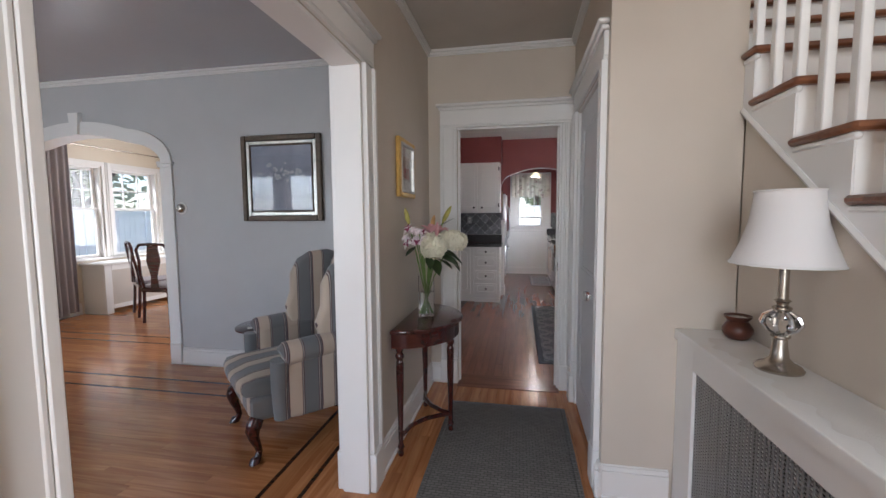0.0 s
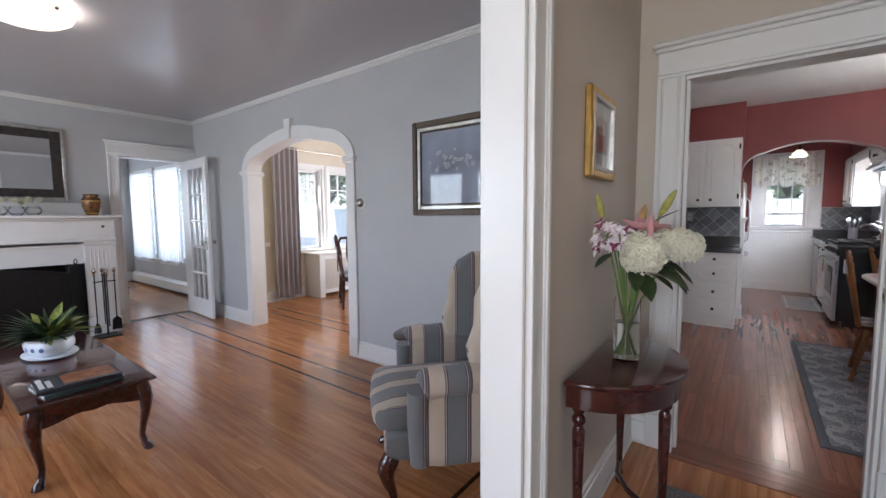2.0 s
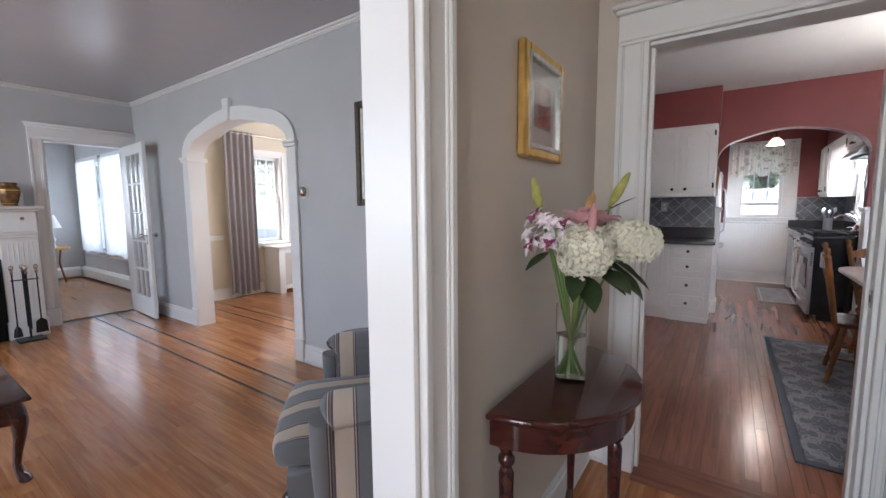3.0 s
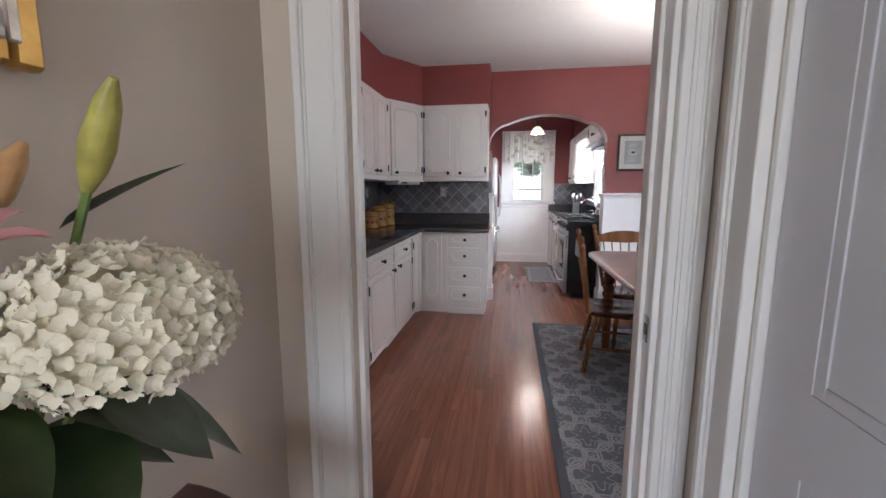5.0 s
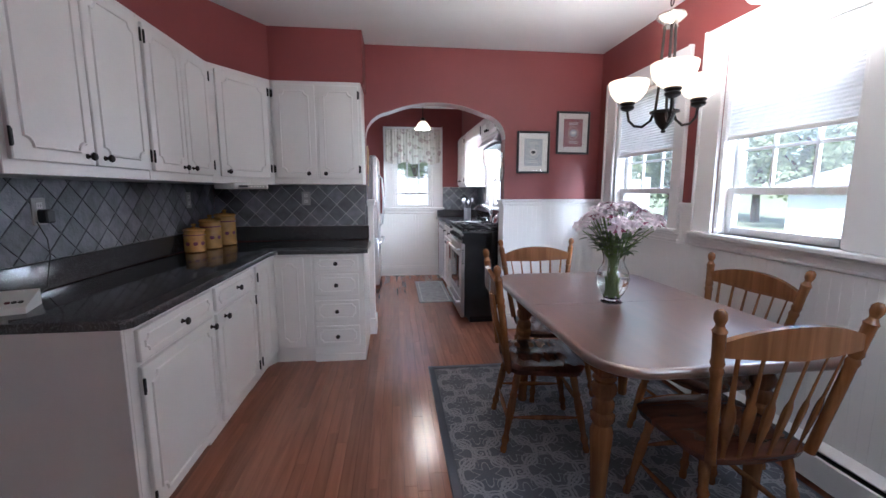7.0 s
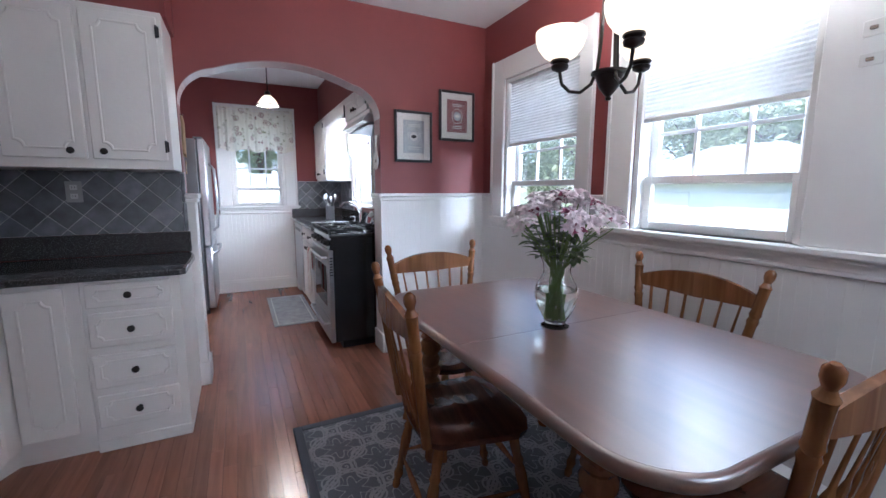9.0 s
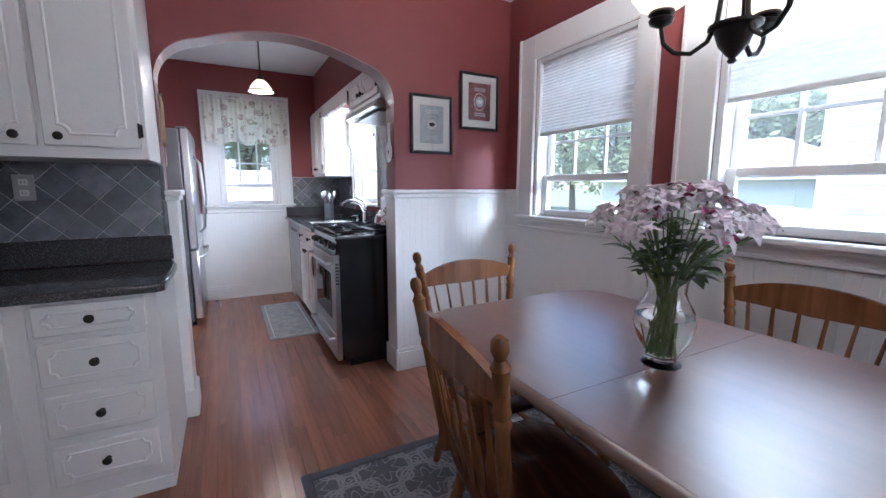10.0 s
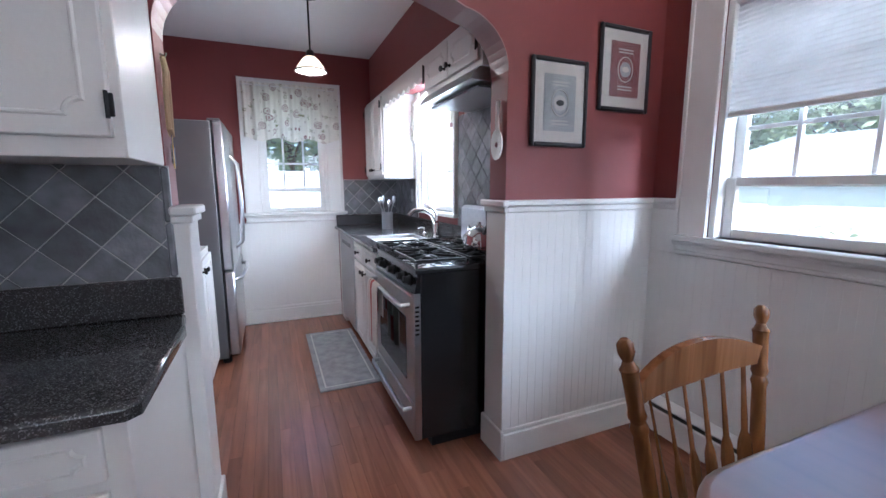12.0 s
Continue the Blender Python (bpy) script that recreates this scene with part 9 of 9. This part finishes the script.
gar = thing("garage", "white garage with a grey shingled hip roof beyond the lawn", "garage", (18, 13, GZ))
part("wall", Geo().box(15.2, 9.2, GZ, 21, 17.5, 1.55), M_SIDING, gar)
part("roof", hip_roof(14.8, 8.8, 21.4, 17.9, 1.5, 3.1), M_ROOF, gar, "grey shingled roof")
part("garage_door", Geo().box(15.17, 10.3, GZ, 15.2, 12.7, 1.2, 0.01), M_WHITE, gar)
part("garage_door", Geo().box(15.17, 13.6, GZ, 15.2, 16.0, 1.2, 0.01), M_WHITE, gar)
nb = thing("neighbour_house", "white clapboard house next door", "house", (11, 2, GZ))
part("wall", Geo().box(7.5, -5, GZ, 15, 7.0, 5.2), M_SIDING, nb)
for k in range(30):
    z = GZ + 0.1 + k * 0.195
    part("clapboard", Geo().prism([(7.5, z + 0.20), (7.478, z), (7.5, z)], -5, 7.0, "y"), M_SIDING, nb)
part("corner_board", Geo().box(7.46, 6.90, GZ, 7.52, 7.03, 5.2, 0.005), M_WHITE, nb)
part("roof", hip_roof(7.0, -5.5, 15.5, 7.5, 5.2, 8.2), M_ROOF, nb)
part("eave", Geo().box(7.0, -5.5, 5.12, 15.5, 7.5, 5.2), M_WHITE, nb)


def tree(height, spread, seed, n_leaf=4200):
    """A tapered trunk with limbs and a crown of small leaves in clumps."""
    r = random.Random(seed)
    t = thing("tree", "leafy green tree in full summer leaf", "tree", (0, 0, 0), "garden trees", False)
    g = Geo().tube([(0, 0, 0), (0.1, 0.05, height * 0.25), (-0.05, 0.1, height * 0.5), (0.05, 0, height * 0.8)], [0.28, 0.2, 0.13, 0.04], 9)
    clumps = []
    for k in range(11):
        a, h = r.uniform(0, 2 * math.pi), r.uniform(0.3, 0.75)
        d = spread * r.uniform(0.45, 0.85)
        e = Vector((d * math.cos(a), d * math.sin(a), height * min(0.95, h + r.uniform(0.08, 0.25))))
        g.tube([(0, 0.03, height * h * 0.8), (e.x * 0.5, e.y * 0.5, height * h * 0.8 + (e.z - height * h * 0.8) * 0.6), tuple(e)], [0.10, 0.06, 0.02], 6)
        clumps.append((e, spread * r.uniform(0.28, 0.42)))
    for k in range(15):
        a, d = r.uniform(0, 2 * math.pi), spread * r.uniform(0, 0.6)
        clumps.append((Vector((d * math.cos(a), d * math.sin(a), height * r.uniform(0.22, 1.0))), spread * r.uniform(0.25, 0.42)))
    part("trunk", g, M_BARK, t)
    v, f = [], []
    for k in range(n_leaf):
        c, rad_ = clumps[k % len(clumps)]
        d = Vector((r.gauss(0, 1), r.gauss(0, 1), r.gauss(0, 0.8)))
        p = c + d.normalized() * rad_ * r.random() ** 0.4
        s = r.uniform(0.14, 0.30)
        x = Vector((r.uniform(-1, 1), r.uniform(-1, 1), r.uniform(-0.6, 0.6))).normalized()
        y = x.cross(Vector((r.uniform(-1, 1), r.uniform(-1, 1), 1))).normalized()
        i = len(v)
        v += [p - x * s, p + y * s * 0.5, p + x * s, p - y * s * 0.5]
        f.append((i, i + 1, i + 2, i + 3))
    part("crown", Geo().add(v, f), M_TREE, t, smooth=False)
    return t


ta, tb = tree(9.5, 4.0, 1), tree(7.5, 3.4, 2)
ta.matrix_basis, tb.matrix_basis = pose(25, 16, GZ), pose(22, 22.5, GZ, 0, 0, 40)
spots = ((28, 22, 70, 0), (30, 10, 10, 1), (24, 28, 160, 0), (17, 27, 200, 1), (33, 17, 250, 0), (26, 34, 90, 1), (12, 24, 20, 0), (5.5, 26, 130, 1), (-3.0, 27, 60, 0), (-8, 25, 10, 1), (1.2, 29, 210, 0), (9, 29, 300, 1), (-1, 33, 30, 0), (3.4, 34, 80, 1), (-17, 5.5, 20, 0), (-18, 9.5, 120, 1), (-16.5, 13, 220, 0), (-20, 2, 300, 1), (-21, 15, 40, 0))
for x, y, r_, k in spots:
    copy_thing((ta, tb)[k], pose(x, y, GZ, 0, 0, r_))


def shrub(x, y, w, h, seed, petals):
    r = random.Random(seed)
    s = thing("shrub", "low garden shrub with pale flowers outside the window", "shrub", (x, y, GZ), "garden shrubs")
    g, g2 = Geo(), Geo()
    for k in range(700):
        d = Vector((r.gauss(0, 0.42), r.gauss(0, 0.42), abs(r.gauss(0, 0.45))))
        if d.length > 1.1:
            continue
        p = Vector((x + d.x * w, y + d.y * w, GZ + 0.05 + d.z * h))
        leaf_blade(g2 if (petals and k % 3 == 0 and d.z > 0.3) else g, Matrix.Translation(p) @ pose(0, 0, 0, r.uniform(-40, 60), r.uniform(-40, 40), r.uniform(0, 360)), 0.11, 0.06, 0.3)
    part("foliage", g, M_TREE, s)
    if petals:
        part("blossom", g2, mat("cream_blossom", (0.70, 0.66, 0.45), 0.7), s)
    part("stems", Geo().tube([(x, y, GZ), (x + 0.05, y, GZ + h * 0.6)], 0.02, 6).tube([(x, y, GZ), (x - 0.15, y + 0.1, GZ + h * 0.7)], 0.015, 6), M_BARK, s)


for x, y, w, h, k, pz in ((6.2, 7.9, 0.7, 1.45, 1, True), (6.6, 9.2, 0.6, 1.3, 2, True), (7.4, 10.4, 0.8, 1.2, 3, False), (5.4, 10.6, 0.7, 1.3, 4, True), (6.0, 12.2, 0.7, 1.3, 5, True)):
    shrub(x, y, w, h, k, pz)

# ---- floor boards and tiles, piece by piece ----
BOARD = {}


def board_mesh(length, width):
    key = (round(length, 3), round(width, 4))
    if key not in BOARD:
        g = Geo().box(0, 0.0005, -0.012, key[0] - 0.0012, width - 0.0005, 0.0, 0)
        me = g.mesh("floor_board", None, False)
        BOARD[key] = me
    return BOARD[key]


def lay_boards(parent, x0, y0, x1, y1, along, material, seed, width=0.057, stuff_below=None):
    """Strip boards in staggered rows over a rectangle."""
    r = random.Random(seed)
    a0, a1, b0, b1 = (x0, x1, y0, y1) if along == "x" else (y0, y1, x0, x1)
    n = max(1, round((b1 - b0) / width))
    w = (b1 - b0) / n
    loose = Geo()
    for k in range(n):
        a = a0 - r.uniform(0, 1.2)
        while a < a1 - 0.01:
            L = r.choice((0.6, 0.8, 1.0, 1.2, 1.4, 1.7))
            s, e = max(a, a0), min(a + L, a1)
            a += L
            L2 = round(e - s, 3)
            if L2 < 0.03:
                continue
            b = b0 + k * w
            if stuff_below is not None and b < stuff_below:
                loose.box(s, b + 0.0005, -0.012, s + L2 - 0.0012, b + w - 0.0005, 0)
                continue
            me = board_mesh(L2, w)
            if material.name not in [m.name for m in me.materials]:
                if len(me.materials):
                    me = me.copy()
                    me.materials.clear()
                me.materials.append(material)
                BOARD[(round(L2, 3), round(w, 4))] = me
            ob = new("floor_board", me)
            ob.matrix_basis = pose(s, b, 0, r.uniform(-0.06, 0.06)) if along == "x" else pose(b + w, s, 0, 0, r.uniform(-0.06, 0.06), 0) @ pose(0, 0, 0, 0, 0, 90)
            ob.parent = parent
    if loose.v:
        ob = new("floor_boards", loose.mesh("floor_boards", None, False))
        ob.data.materials.append(material)
        ob.parent = parent
        tagged(ob, kind="stuff")


def inlay(parent, x0, y0, x1, y1):
    ob = new("inlay_strip", Geo().box(x0, y0, -0.012, x1, y1, 0.0).mesh("inlay_strip", None, False))
    ob.data.materials.append(M_INLAY)
    ob.parent = parent


# living room: field, two inlaid lines along the north and east walls
lay_boards(floor_living, -6.18, -1.35, -1.195, 2.59, "x", M_HONEY, 1, 0.075, stuff_below=0.35)
inlay(floor_living, -6.18, 2.59, -1.195, 2.613)
lay_boards(floor_living, -6.18, 2.613, -1.195, 2.79, "x", M_HONEY, 2, 0.059)
inlay(floor_living, -6.18, 2.79, -1.0, 2.813)
lay_boards(floor_living, -6.18, 2.813, -1.0, 3.14, "x", M_HONEY, 3, 0.075)
inlay(floor_living, -1.195, -1.35, -1.172, 2.613)
lay_boards(floor_living, -1.172, -1.35, -1.0, 2.79, "y", M_HONEY, 4, 0.057)
inlay(floor_living, -1.0, -1.35, -0.977, 2.813)
lay_boards(floor_living, -0.977, -1.35, -0.80, 3.14, "y", M_HONEY, 5, 0.059)
lay_boards(floor_living, -1.195, 2.613, -1.172, 2.79, "y", M_HONEY, 6, 0.03)
lay_boards(floor_living, -1.0, 2.813, -0.977, 3.14, "y", M_HONEY, 6, 0.03)
# hall
lay_boards(floor_hall, -0.80, -1.65, 1.0, 3.14, "y", M_HONEY, 7, 0.06)
# dining room
lay_boards(floor_dining, -4.79, 3.14, -3.06, 3.28, "x", M_HONEY, 8, 0.07)
lay_boards(floor_dining, -5.90, 3.28, -1.70, 3.60, "x", M_HONEY, 9, 0.08)
inlay(floor_dining, -5.90, 3.60, -1.70, 3.623)
lay_boards(floor_dining, -5.90, 3.623, -1.70, 3.80, "x", M_HONEY, 10, 0.088)
inlay(floor_dining, -5.90, 3.80, -1.70, 3.823)
lay_boards(floor_dining, -5.90, 3.823, -1.70, 6.25, "x", M_HONEY, 11, 0.085)
# kitchen and pantry
lay_boards(floor_kitchen, -1.05, 3.30, 1.27, 9.45, "y", M_CHERRY, 12, 0.0575)
lay_boards(floor_kitchen, -1.60, 3.30, -1.05, 6.81, "y", M_CHERRY, 13, 0.0575)
lay_boards(floor_kitchen, 1.27, 3.30, 1.93, 6.81, "y", M_CHERRY, 14, 0.0575)


def clip_poly(pts, inside, cut):
    out = []
    for i, p in enumerate(pts):
        q = pts[i - 1]
        if inside(p) != inside(q):
            out.append(cut(q, p))
        if inside(p):
            out.append(p)
    return out


def diamond_tiles(parent, axis, c, out, a0, a1, z0, z1, side=0.108, gap=0.004, seed=0):
    """Square tiles set on their corners, cut at the edges."""
    d = side * math.sqrt(2)
    h = (side - gap) / math.sqrt(2)
    for i in range(-1, int((a1 - a0) / (d / 2)) + 2):
        for j in range(-1, int((z1 - z0) / (d / 2)) + 2):
            if (i + j) % 2:
                continue
            cx, cz = a0 + i * d / 2 + 0.02, z0 + j * d / 2 + 0.03
            p = [(cx - h, cz), (cx, cz - h), (cx + h, cz), (cx, cz + h)]
            for k, lim, sgn in ((0, a0, 1), (0, a1, -1), (1, z0, 1), (1, z1, -1)):
                def inside(q, k=k, lim=lim, sgn=sgn):
                    return (q[k] - lim) * sgn > 0

                def cut(q, s, k=k, lim=lim):
                    t = (lim - q[k]) / (s[k] - q[k])
                    return tuple(q[m] + (s[m] - q[m]) * t for m in (0, 1))
                p = clip_poly(p, inside, cut)
                if len(p) < 3:
                    break
            if len(p) < 3:
                continue
            g = Geo()
            n = len(p)
            put = (lambda a, z, dd: (a, c + out * dd, z)) if axis == "x" else (lambda a, z, dd: (c + out * dd, a, z))
            v = [put(a, z, 0.0) for a, z in p] + [put(a, z, 0.0055) for a, z in p] + [put(cx + (a - cx) * 0.96, cz + (z - cz) * 0.96, 0.007) for a, z in p]
            f = [tuple(range(2 * n, 3 * n))] + [(k + m * n, (k + 1) % n + m * n, (k + 1) % n + (m + 1) * n, k + (m + 1) * n) for k in range(n) for m in (0, 1)]
            ob = new("slate_tile", g.add(v, f).mesh("slate_tile", None, False))
            ob.data.materials.append(M_SLATE)
            ob.parent = parent


diamond_tiles(backsplash_w, "y", -1.560, 1, 4.532, 6.798, 1.008, 1.360)
diamond_tiles(backsplash_n, "x", 6.800, -1, -1.55, -0.293, 1.008, 1.360)
diamond_tiles(gp_w, "y", 1.262, -1, 7.01, 7.92, 0.935, 1.775)
diamond_tiles(gp_n, "x", 9.443, -1, 0.71, 1.255, 1.022, 1.365)
diamond_tiles(gp_e, "y", 1.262, -1, 8.80, 9.44, 1.022, 1.365)
for z in range(2):
    ob = new("slate_edge", Geo().box(-0.292, 6.788, 1.008 + z * 0.176, -0.270, 6.808, 1.182 + z * 0.176, 0.006).mesh("slate_edge"))
    ob.data.materials.append(M_SLATE)
    ob.parent = backsplash_n
